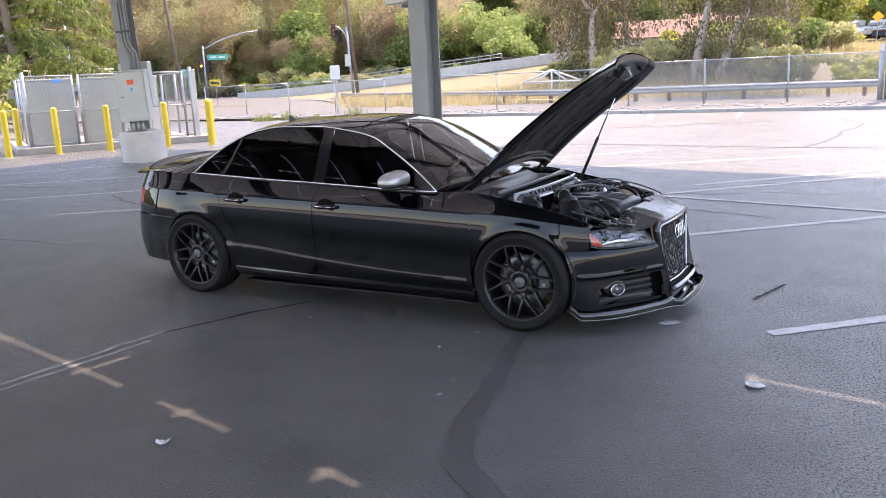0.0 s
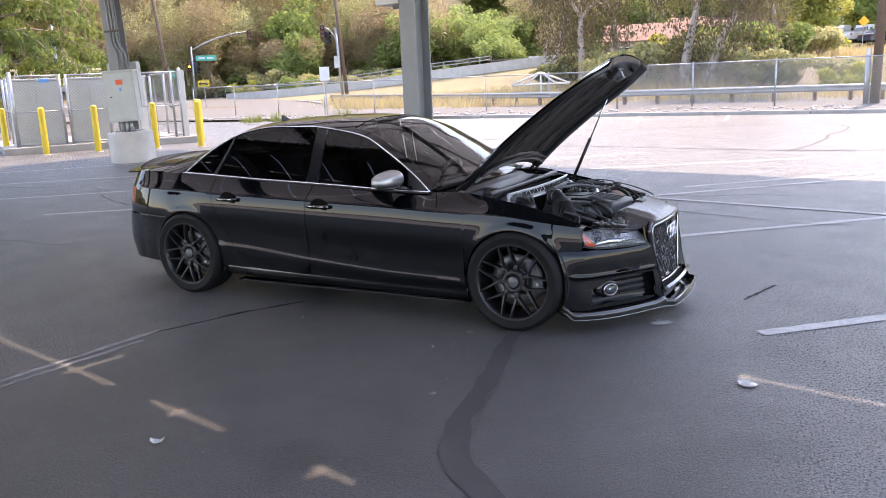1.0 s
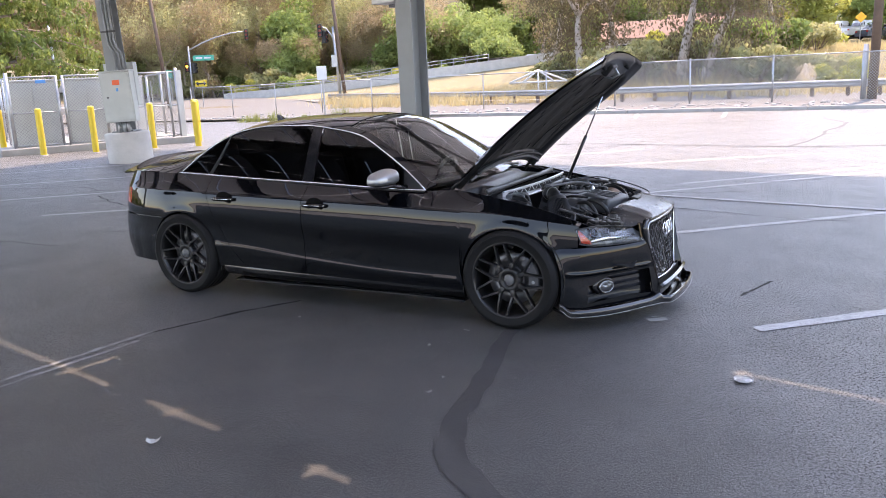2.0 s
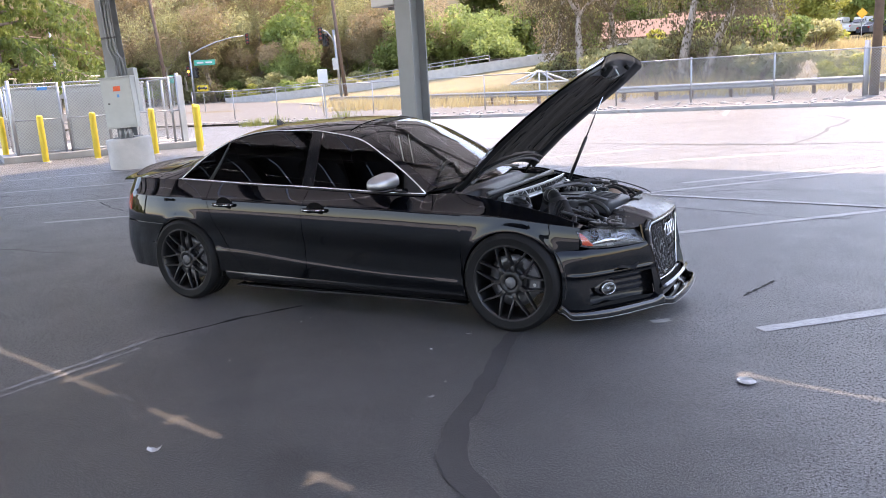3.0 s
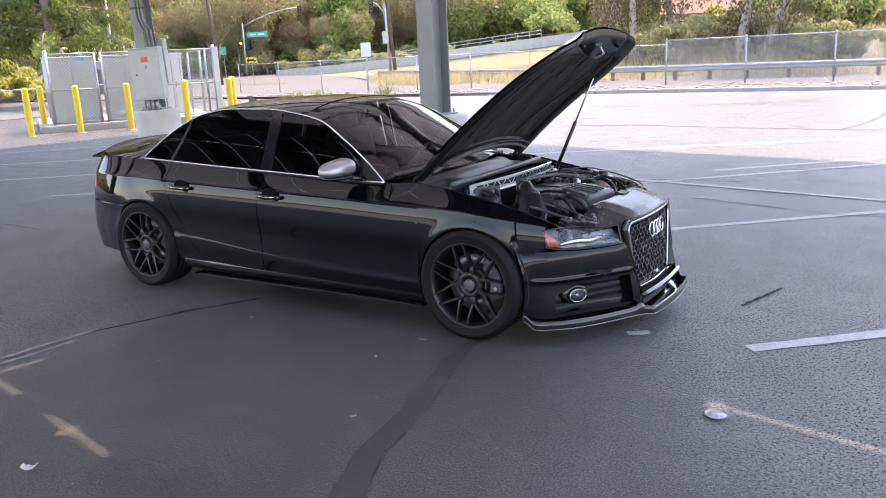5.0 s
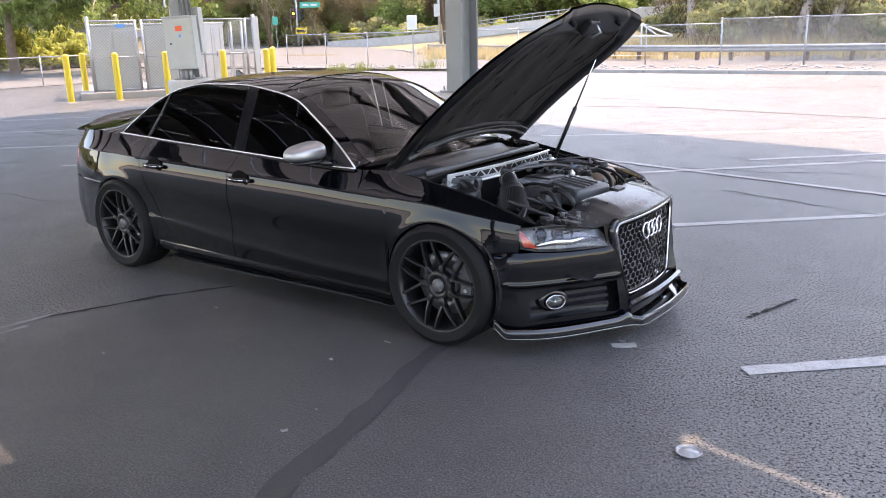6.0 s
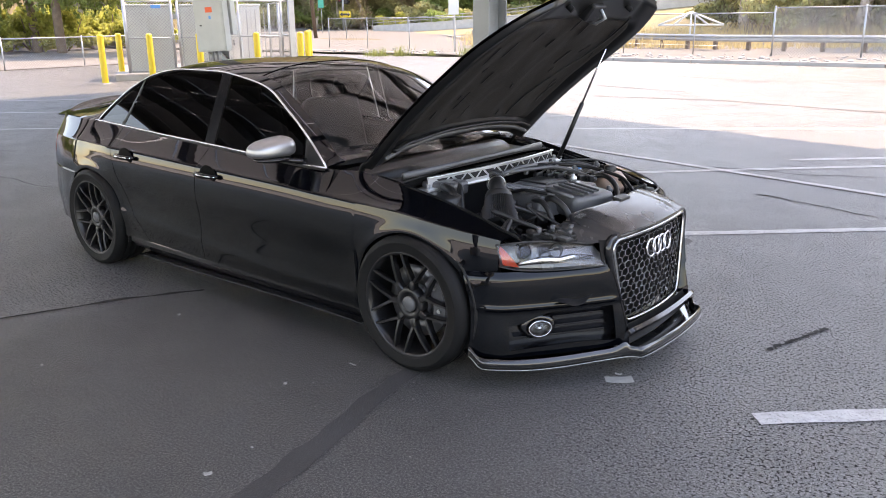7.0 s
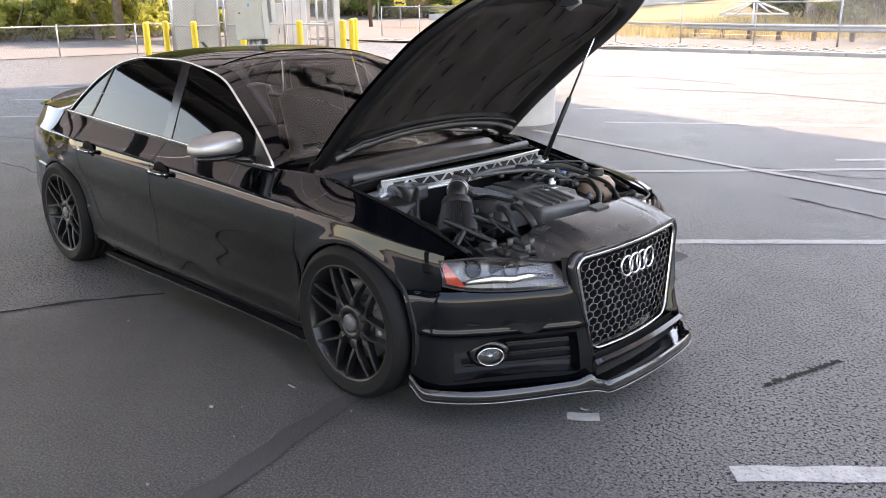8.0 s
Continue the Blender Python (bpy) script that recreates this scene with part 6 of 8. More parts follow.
part("filter_collar", lathe([(0.052, -0.02), (0.064, -0.004), (0.066, 0.012)], 40, cm), BLACKPL, filt, "metal clamp ring", True)
pipe = [ca, ca + (ca - cb).normalized() * 0.02, Vector((1.53, -0.365, 0.800)), Vector((1.49, -0.32, 0.805)), Vector((1.44, -0.25, 0.785)), Vector((1.40, -0.16, 0.74)), Vector((1.40, -0.06, 0.70))]
part("intake_pipe", tube(pipe, [0.042, 0.042, 0.040, 0.040, 0.040, 0.040, 0.040], 20), BLACKPL, bay, "black intake bend", True)
for p, way in ((ca + (ca - cb).normalized() * 0.015, cb - ca), (Vector((1.51, -0.343, 0.804)), Vector((-0.05, 0.05, 0.004))), (Vector((1.462, -0.284, 0.795)), Vector((-0.05, 0.07, -0.015)))):
    part("hose_clamp", lathe([(0.043, -0.007), (0.046, 0), (0.043, 0.007)], 32, Matrix.Translation(p) @ way.to_track_quat("Z", "Y").to_matrix().to_4x4()), ALU, bay, "bright steel hose clamp", True)
part("flow_meter", box((0.07, 0.06, 0.05), (1.43, -0.235, 0.825), (0, 15, 30), 0.014), BLACKPL, bay, "black air meter plug")
# reservoir and right-hand clutter
res = part("coolant_tank", lathe([(0.0, -0.06), (0.075, -0.05), (0.092, -0.01), (0.090, 0.03), (0.062, 0.062), (0.025, 0.07), (0.0, 0.07)], 36, pose(1.69, 0.47, 0.70)), RESERV, bay, "brownish translucent coolant tank", True)
part("tank_cap", lathe([(0.032, 0.066), (0.032, 0.092), (0.026, 0.10), (0.0, 0.10)], 20, pose(1.69, 0.47, 0.70)), BLACKPL, res, smooth=True)
part("fuse_box", box((0.22, 0.16, 0.10), (1.48, 0.52, 0.70), (0, 0, 6), 0.015), BLACKPL, bay, "black fuse box")
part("foil_shield", box((0.16, 0.11, 0.03), (1.42, 0.42, 0.745), (8, 4, 15), 0.012), ALU, bay, "crumpled foil heat shield")
part("blue_cap", lathe([(0.026, 0), (0.026, 0.022), (0.020, 0.028), (0, 0.028)], 18, pose(1.50, 0.44, 0.755)), BLUE, bay, "blue washer cap", True)
part("relay_box", box((0.12, 0.10, 0.08), (1.86, 0.50, 0.655), (0, 0, -12), 0.012), BLACKPL, bay)
part("strut_tower", lathe([(0.10, -0.10), (0.10, 0.0), (0.085, 0.012), (0.03, 0.016), (0.0, 0.03)], 28, pose(1.34, -0.56, 0.76)), BLACKPL, bay, smooth=True)
part("strut_tower", lathe([(0.10, -0.10), (0.10, 0.0), (0.085, 0.012), (0.03, 0.016), (0.0, 0.03)], 28, pose(1.36, 0.58, 0.745)), BLACKPL, bay, smooth=True)
part("battery_cover", box((0.20, 0.14, 0.07), (1.25, -0.42, 0.775), (0, 0, 8), 0.018), GREYPL, bay)
hose_rng = random.Random(11)


def hose(pts, r, material=BLACKPL, label=""):
    """A hose through a few points, smoothed."""
    n = len(pts)
    fs = [spline(range(n), [p[i] for p in pts]) for i in range(3)]
    part("hose", tube([tuple(f(t) for f in fs) for t in frange(0, n - 1, 8 * n)], r, 8), material, bay, label, True)


hose([(1.28, -0.47, 0.79), (1.36, -0.51, 0.78), (1.46, -0.57, 0.70), (1.56, -0.60, 0.60), (1.66, -0.58, 0.52)], 0.022)
hose([(1.29, -0.40, 0.80), (1.36, -0.44, 0.79), (1.42, -0.50, 0.70), (1.48, -0.53, 0.60)], 0.015)
hose([(1.70, -0.20, 0.73), (1.76, -0.24, 0.75), (1.84, -0.25, 0.71), (1.88, -0.24, 0.62)], 0.016)
hose([(1.62, -0.22, 0.72), (1.72, -0.28, 0.74), (1.80, -0.31, 0.68), (1.82, -0.30, 0.58)], 0.013)
hose([(1.30, 0.20, 0.79), (1.40, 0.24, 0.80), (1.50, 0.30, 0.775), (1.60, 0.34, 0.76)], 0.016)
hose([(1.32, 0.28, 0.79), (1.45, 0.34, 0.80), (1.60, 0.40, 0.79), (1.78, 0.40, 0.76), (1.90, 0.34, 0.70)], 0.010)
hose([(1.36, 0.50, 0.79), (1.52, 0.58, 0.80), (1.70, 0.60, 0.77), (1.86, 0.58, 0.73), (1.96, 0.50, 0.70), (1.97, 0.38, 0.69)], 0.005, GREYPL)
hose([(1.40, 0.56, 0.78), (1.60, 0.60, 0.76), (1.82, 0.55, 0.71)], 0.011)
hose([(1.62, 0.30, 0.74), (1.72, 0.33, 0.77), (1.82, 0.28, 0.74), (1.88, 0.20, 0.69)], 0.014)
hose([(1.42, 0.36, 0.77), (1.50, 0.42, 0.80), (1.62, 0.44, 0.78)], 0.013, GREYPL)
for i in range(22):
    x, y = hose_rng.uniform(1.3, 1.95), hose_rng.choice((-1, 1)) * hose_rng.uniform(0.33, 0.60)
    z = hose_rng.uniform(0.60, 0.70) - 0.10 * max(0, x - 1.8)
    hose([(x, y, z), (x + hose_rng.uniform(-0.08, 0.1), y + hose_rng.uniform(-0.06, 0.06), z + 0.05), (x + hose_rng.uniform(0.02, 0.16), y + hose_rng.uniform(-0.08, 0.08), z - 0.02)], hose_rng.uniform(0.005, 0.012))
for i in range(30):
    x, y = hose_rng.uniform(1.32, 1.95), hose_rng.choice((-1, 1)) * hose_rng.uniform(0.30, 0.58)
    part("bracket", box((hose_rng.uniform(0.02, 0.09), hose_rng.uniform(0.02, 0.07), hose_rng.uniform(0.02, 0.07)), (x, y, hose_rng.uniform(0.56, 0.665)), (hose_rng.uniform(-15, 15), hose_rng.uniform(-15, 15), hose_rng.uniform(0, 90)), 0.004),
         hose_rng.choice((BLACKPL, GREYPL, BLACKPL, DARKM, ALU)), bay)
# ignition leads, pipes and pale fittings on and round the engine
for i in range(6):
    x, y = 1.40 + 0.055 * i, 0.20 + 0.02 * i
    part("coil_plug", box((0.030, 0.05, 0.035), (x, y, 0.752), (0, 0, -14), 0.006), BLACKPL, bay)
    hose([(x, y + 0.02, 0.765), (x + 0.02, y + 0.07, 0.785), (x + 0.01, y + 0.12, 0.75)], 0.005, GREYPL)
hose([(1.33, 0.02, 0.79), (1.40, 0.12, 0.80), (1.46, 0.24, 0.80), (1.56, 0.30, 0.78), (1.70, 0.30, 0.75)], 0.010, GREYPL)
hose([(1.31, -0.02, 0.785), (1.36, 0.10, 0.81), (1.38, 0.30, 0.80), (1.42, 0.44, 0.78)], 0.012, GREYPL)
hose([(1.64, -0.10, 0.755), (1.70, -0.16, 0.775), (1.78, -0.18, 0.765), (1.86, -0.12, 0.72)], 0.012, GREYPL)
hose([(1.52, -0.24, 0.75), (1.62, -0.25, 0.775), (1.72, -0.22, 0.765)], 0.008, RUBBER)
for x, y, z, m in ((1.44, 0.33, 0.775, ALU), (1.53, 0.37, 0.775, GREYPL), (1.62, 0.20, 0.762, ALU), (1.36, 0.14, 0.775, GREYPL), (1.66, -0.16, 0.745, GREYPL), (1.86, 0.10, 0.715, BLACKPL), (1.82, 0.22, 0.72, GREYPL), (1.32, 0.46, 0.775, GREYPL), (1.56, 0.56, 0.775, GREYPL)):
    part("sensor", lathe([(0.0, -0.012), (0.016, -0.010), (0.018, 0.004), (0.012, 0.010), (0.010, 0.022), (0.0, 0.024)], 14, pose(x, y, z, 12, -8, 0)), m, bay, smooth=True)
for i in range(9):
    part("rib", box((0.012, 0.11, 0.010), (1.40 + 0.032 * i, -0.135 - 0.008 * i, 0.757 + 0.0012 * i), (0, -2, -14), 0.003), GREYPL, cover_e)
for i in range(14):                                   # slots along the cover's left wing
    c = Vector((1.955 + 0.002 * i, -0.20 - 0.014 * i, 0.7165))
    part("cover_slot", box((0.030, 0.006, 0.006), c, (0, 12, 20), 0.001), BLACKPL, bay)
for sx, sy in ((1.90, -0.46), (1.96, -0.40), (2.0, -0.48), (1.88, -0.54)):
    part("tray_clip", rod((sx, sy, 0.655), (sx, sy, 0.685), 0.012, seg=10), GREYPL, bay, smooth=True)
# black plastic shelves along both wings, with clips and looms
for s in (-1, 1):
    def shelf(x, t):
        zt = z_belt(x) - 0.050 - 0.045 * t + 0.010 * noise.noise(Vector((x * 14, t * 5, s)))
        zt -= 0.03 * smoothstep(0.45, 0.6, math.sin(x * 17 + s)) * smoothstep(0.2, 0.4, t)
        return (x, s * (y_belt(x) - 0.055 - 0.115 * t - 0.02 * math.sin(x * 9)), zt)
    sheet("wing_shelf", shelf, frange(1.40, 1.87, 44), frange(0, 1, 14), GREYPL, bay, "black plastic shelf beside the wing", thick=0.01, flip=s > 0)
    for x in frange(1.46, 1.84, 6):
        p = Vector(shelf(x, 0.25))
        part("shelf_clip", rod(p, p + Vector((0, 0, 0.010)), 0.009, seg=10), GREYPL, bay, smooth=True)
    hose([tuple(Vector(shelf(x, 0.55 + 0.12 * math.sin(9 * x))) + Vector((0, 0, 0.014))) for x in frange(1.42, 1.86, 7)], 0.010, RUBBER, "corrugated loom")
    hose([tuple(Vector(shelf(x, 0.85)) + Vector((0, 0, 0.012))) for x in frange(1.42, 1.80, 6)], 0.006, GREYPL)
# lock carrier cover over the radiator
def carrier(y, t):
    k = y / 0.40
    xr = 1.915 + 0.03 * math.cos(y * 5) - 0.06 * smoothstep(0.40, 0.62, abs(y))
    xf = 2.162 + 0.036 * max(0, 1 - k * k) - 0.115 * smoothstep(0.365, 0.42, abs(y)) - 0.58 * max(0, abs(y) - 0.41)
    x = xr + (xf - xr) * t
    z = 0.718 - 0.062 * t ** 1.5 - 0.012 * smoothstep(0.30, 0.42, abs(y)) - 0.045 * smoothstep(0.38, 0.46, abs(y))
    z += 0.012 * smoothstep(0.30, 0.22, abs(y + 0.02)) * smoothstep(0.0, 0.15, t) * smoothstep(1.0, 0.75, t)
    z -= 0.05 * smoothstep(0.04, 0.0, t)
    z -= 0.02 * smoothstep(-0.33, -0.37, y) * smoothstep(-0.47, -0.42, y)
    return (x, y, z)
sheet("radiator_cover", carrier, frange(-0.60, 0.62, 110), frange(0, 1, 34), COVERP, bay, "black satin plastic radiator cover", thick=0.006)
foil = sheet("foil_label", lambda y, t: tuple(Vector(carrier(y, 0.06 + 0.13 * t)) + Vector((0, 0, 0.0035))), frange(0.06, 0.40, 14), frange(0, 1, 3), LABELW, bay, "pale foil label strip")
for i in range(4):
    c = Vector(carrier(0.12 + 0.07 * i, 0.125)) + Vector((0, 0, 0.0045))
    part("label_bar", box((0.022, 0.035, 0.001), c, (0, 12, 0)), BLACKPL, foil)
sheet("cover_gap", lambda t, w: tuple(Vector(carrier(-0.075 - 0.02 * t + 0.02 * math.sin(6 * t) + (0.022 + 0.02 * t) * w, 0.30 + 0.66 * t)) + Vector((0, 0, 0.003))), frange(0, 1, 20), frange(-0.5, 0.5, 4), BLACKPL, bay, "dark step in the cover", flip=True)
part("latch_plate", box((0.05, 0.10, 0.014), Vector(carrier(0.04, 0.14)) + Vector((0, 0, 0.008)), (0, 10, 0), 0.004), BLACKPL, bay, "black latch plate")
for y in (-0.5, -0.25, 0.25, 0.52):
    part("cover_clip", rod(Vector(carrier(y, 0.5)), Vector(carrier(y, 0.5)) + Vector((0.002, 0, 0.006)), 0.010, seg=12), BLACKPL, bay, smooth=True)
for i in range(16):
    y = -0.60 + 0.012 * i
    part("tray_lump", box((hose_rng.uniform(0.03, 0.09), hose_rng.uniform(0.02, 0.05), hose_rng.uniform(0.015, 0.035)), (hose_rng.uniform(1.84, 2.02), hose_rng.uniform(-0.60, -0.40), hose_rng.uniform(0.645, 0.668)), (0, hose_rng.uniform(0, 14), hose_rng.uniform(-40, 20)), 0.006), BLACKPL, bay)

# ---- cabin ----
cabin = bpy.data.objects.new("cabin", None)
scene.collection.objects.link(cabin)
cabin.parent = car
tagged(cabin, "dark leather cabin")
sheet("dashboard", lambda y, t: (0.78 - 0.42 * t + 0.05 * (1 - (y / 0.66) ** 2), y, 0.87 - 0.10 * smoothstep(0.55, 1.0, t) - 0.25 * smoothstep(0.9, 1.0, t) + 0.02 * math.exp(-((y - 0.36) / 0.14) ** 2)), frange(-0.68, 0.68, 40), frange(0, 1, 24), SEATM, cabin, "dark dashboard")
wheel_ring = [(0.32 + 0.06 * math.sin(a), 0.36 + 0.18 * math.cos(a), 0.80 + 0.17 * math.sin(a)) for a in frange(0, math.tau, 41)[:-1]]
part("steering_wheel", tube(wheel_ring, 0.015, 8, closed=True), SEATM, cabin, "dark steering wheel", True)
part("wheel_boss", box((0.05, 0.16, 0.12), (0.33, 0.36, 0.79), (0, 20, 0), 0.02), SEATM, cabin)
for x, y in ((-0.25, -0.36), (-0.25, 0.36)):
    st = part("front_seat", box((0.50, 0.48, 0.16), (x + 0.22, y, 0.46), bevel=0.05), SEATM, cabin, "dark leather front seat", True)
    part("seat_back", box((0.15, 0.46, 0.62), (x - 0.08, y, 0.78), (0, -14, 0), 0.055), SEATM, st, smooth=True)
    part("headrest", box((0.10, 0.26, 0.17), (x - 0.17, y, 1.14), (0, -8, 0), 0.045), SEATM, st, smooth=True)
part("rear_bench", box((0.45, 1.24, 0.18), (-0.95, 0, 0.50), bevel=0.05), SEATM, cabin, smooth=True)
part("rear_backrest", box((0.14, 1.24, 0.56), (-1.22, 0, 0.78), (0, -20, 0), 0.05), SEATM, cabin, smooth=True)
for y in (-0.38, 0.38):
    part("rear_headrest", box((0.08, 0.24, 0.13), (-1.33, y, 1.09), (0, -12, 0), 0.035), SEATM, cabin, smooth=True)
part("parcel_shelf", box((0.40, 1.2, 0.03), (-1.55, 0, 0.93), bevel=0.01), SEATM, cabin)
part("cabin_floor", box((2.3, 1.5, 0.03), (-0.35, 0, 0.26)), BLACKPL, cabin)
sheet("headliner", lambda x, q: tuple(Vector(top_point(x, q * 0.96)) - Vector((0, 0, 0.03))), frange(-1.04, 0.01, 16), frange(-1, 1, 17), GREYPL, cabin, "grey headliner")
part("inside_mirror", box((0.03, 0.22, 0.06), (0.16, 0.0, 1.235), (0, 15, 0), 0.012), BLACKPL, cabin, "interior mirror")
for s in (-1, 1):
    sheet("door_card", lambda x, t: (x, s * 0.715, 0.30 + 0.55 * t), frange(-1.1, 0.7, 10), frange(0, 1, 6), SEATM, cabin)
part("underbody", box((4.0, 1.24, 0.10), (-0.1, 0, 0.235), bevel=0.03), BLACKPL, car, "black underbody")
part("boot_well", box((0.55, 1.1, 0.5), (-2.05, 0, 0.52), bevel=0.05), BLACKPL, car)
part("exhaust_tip", lathe([(0.040, -0.06), (0.042, 0.0), (0.038, 0.002), (0.036, -0.05)], 24, pose(-2.39, -0.45, 0.27, 0, -90, 0)), CHROME, car, "bright exhaust tip", True)
part("exhaust_tip", lathe([(0.040, -0.06), (0.042, 0.0), (0.038, 0.002), (0.036, -0.05)], 24, pose(-2.39, 0.45, 0.27, 0, -90, 0)), CHROME, car, "bright exhaust tip", True)


# ---- trees, bushes, street furniture beyond the lot ----
def leaf_mesh(name, clumps, count, size, material, seed, droop=0.0, parent=None, label="", corners=4):
    """Many small leaf sprays scattered in clumps; clumps are (centre, radii)."""
    r = np.random.default_rng(seed)
    verts, k = [], 0
    vol = np.array([c[1][0] * c[1][1] * c[1][2] for c in clumps]) ** 0.6
    share = np.maximum(3, (count * vol / vol.sum()).astype(int))
    out = []
    for (c, rad), n in zip(clumps, share):
        d = r.normal(size=(n, 3))
        d /= np.linalg.norm(d, axis=1)[:, None]
        rr = r.uniform(0.25, 1.0, (n, 1)) ** 0.5
        p = np.array(c) + d * rr * np.array(rad)
        u = r.normal(size=(n, 3))
        u[:, 2] -= droop * 2.2
        u /= np.linalg.norm(u, axis=1)[:, None]
        w = np.cross(u, r.normal(size=(n, 3)))
        w /= np.linalg.norm(w, axis=1)[:, None] + 1e-9
        s = size * r.uniform(0.55, 1.45, (n, 1))
        asp = 0.42 if droop < 0.3 else 0.22
        blade = [p - u * s * 0.5, p + w * s * asp, p + u * s * 0.6, p - w * s * asp]
        out.append(np.stack(blade if corners == 4 else [p - u * s * 0.5 - w * s * asp, p - u * s * 0.5 + w * s * asp, p + u * s * 0.7], 1))
    q = np.concatenate(out).reshape(-1, 3)
    me = bpy.data.meshes.new(name)
    nq = len(q) // corners
    me.from_pydata(q.tolist(), [], np.arange(nq * corners).reshape(nq, corners).tolist())
    me.materials.append(material)
    ob = new(name, me)
    ob.parent = parent
    if label:
        tagged(ob, label)
    return ob


def limb(bm, rng, p, d, length, r, depth, tips):
    """A tapering limb that forks; its ends go into tips."""
    pts, radii = [p], [r]
    n = 5
    for i in range(n):
        d = (d + Vector((rng.uniform(-1, 1), rng.uniform(-1, 1), rng.uniform(-0.3, 0.7))) * 0.16).normalized()
        p = p + d * length / n
        pts.append(p)
        radii.append(r * (1 - 0.55 * (i + 1) / n))
    add_tube(bm, pts, radii, 6 if depth else 8)
    if depth == 0:
        tips.append((p, length))
        return
    for k in range(rng.choice((2, 3)) if depth > 1 else 2):
        a = rng.uniform(0, math.tau)
        nd = (d * 0.75 + Vector((math.cos(a), math.sin(a), rng.uniform(-0.1, 0.5))) * 0.65).normalized()
        limb(bm, rng, p, nd, length * rng.uniform(0.6, 0.8), radii[-1] * 0.85, depth - 1, tips)
    if depth > 1:
        tips.append((pts[3], length * 0.7))


def tree(name, seed, height, spread, bark, leaf, count, size, droop=0.0, lean=(0, 0), bare=0.35, label="", cat="tree", corners=3, girth=1.0):
    rng = random.Random(seed)
    t = empty(name, label=label, category=cat, group="trees beyond the road")
    bm, tips = bmesh.new(), []
    limb(bm, rng, Vector((0, 0, -0.4)), Vector((lean[0], lean[1], 1)).normalized(), height * bare + 0.4, (height * 0.020 + 0.05) * girth, 3, tips)
    top = max(p.z for p, l in tips)
    k = height / max(top, 1) * 0.9
    part("trunk", bm, bark, t, smooth=True)
    clumps = []
    for p, l in tips:
        rad = spread * rng.uniform(0.16, 0.30)
        clumps.append(((p.x, p.y, p.z - droop * rad), (rad, rad, rad * (0.75 + droop))))
        if rng.random() < 0.8:
            o = Vector((rng.uniform(-1, 1), rng.uniform(-1, 1), rng.uniform(-0.7, 0.9))) * rad * 1.3
            clumps.append(((p.x + o.x, p.y + o.y, p.z + o.z), (rad * 0.7, rad * 0.7, rad * 0.55)))
    leaf_mesh("crown", clumps, count, size, leaf, seed, droop, t, corners=corners)
    return t


def shrub(seed, w, h, leaf, count, size, label, name="bush", droop=0.0):
    rng = random.Random(seed)
    t = empty(name, label=label, category="bush", group="bushes beyond the fence")
    bm = bmesh.new()
    for i in range(7):
        a = rng.uniform(0, math.tau)
        add_tube(bm, [(0, 0, -0.2), (0.25 * w * math.cos(a), 0.25 * w * math.sin(a), h * 0.4), (0.4 * w * math.cos(a), 0.4 * w * math.sin(a), h * 0.8)], [0.05, 0.03, 0.012], 5)
    part("woody_base", bm, BARK, t)
    cl = [((rng.uniform(-w, w) * 0.42, rng.uniform(-w, w) * 0.42, h * rng.uniform(0.25, 0.85)), (w * rng.uniform(0.14, 0.26),) * 2 + (h * rng.uniform(0.14, 0.24),)) for i in range(12)]
    leaf_mesh("crown", cl, count, size, leaf, seed, droop, t, corners=3)
    return t


def at_view(px, d, dx=0.0):
    """A ground place in the direction px (0 to 1568 across the first view) at d metres from the first eye."""
    a = radians(29.25) - math.atan((px - 784) / 1414)
    x, y = 3.39 - d * math.sin(a), -5.4 + d * math.cos(a)
    return x, y


def put_scaled(kind, x, y, s, rz, sz=1.0):
    o = copy_thing(kind, pose(x, y, ground_z(x, y), 0, 0, rz))
    o.scale = (s, s, s * sz)
    return o


GROVE = [tree("eucalyptus_tree", 1, 15, 9, PALE_BARK, RUST, 7200, 0.33, 0.5, (0.05, 0), 0.42, "tall eucalyptus with rusty brown leaves"),
         tree("eucalyptus_tree", 2, 16, 10, PALE_BARK, OLIVE, 7600, 0.33, 0.5, (-0.08, 0), 0.40, "tall eucalyptus with dull olive leaves"),
         tree("broadleaf_tree", 3, 11, 9, BARK, DEEP, 10000, 0.30, 0.0, (0, 0), 0.25, "dense dark green broadleaf tree"),
         tree("broadleaf_tree", 4, 9, 8, BARK, GREENL, 10000, 0.28, 0.1, (0, 0), 0.22, "leafy bright green broadleaf tree"),
         tree("eucalyptus_tree", 5, 14, 9, PALE_BARK, RUST, 5600, 0.32, 0.6, (0.1, 0.05), 0.45, "thin eucalyptus with rusty drooping leaves"),
         tree("broadleaf_tree", 6, 8, 7, BARK, YELLOWL, 8500, 0.27, 0.0, (0, 0), 0.25, "small yellow-green broadleaf tree"),
         tree("broadleaf_tree", 7, 13, 9, BARK, OLIVE, 9500, 0.31, 0.1, (0, 0), 0.28, "tall dull olive broadleaf tree")]
BUSHES = [shrub(21, 3.2, 2.2, DEEP, 3600, 0.17, "dark green bush beyond the fence"), shrub(22, 3.0, 1.8, SCRUB, 3200, 0.16, "grey-green dry bush beyond the fence"),
          shrub(23, 2.8, 1.8, YELLOWL, 3200, 0.16, "yellow-green bush beyond the fence"), shrub(24, 3.0, 2.0, OLIVE, 3400, 0.16, "dull olive bush beyond the fence")]
rng = random.Random(77)
home = [at_view(250, 100), at_view(430, 104), at_view(590, 92), at_view(850, 88), at_view(330, 96), at_view(1478, 80), at_view(520, 110)]
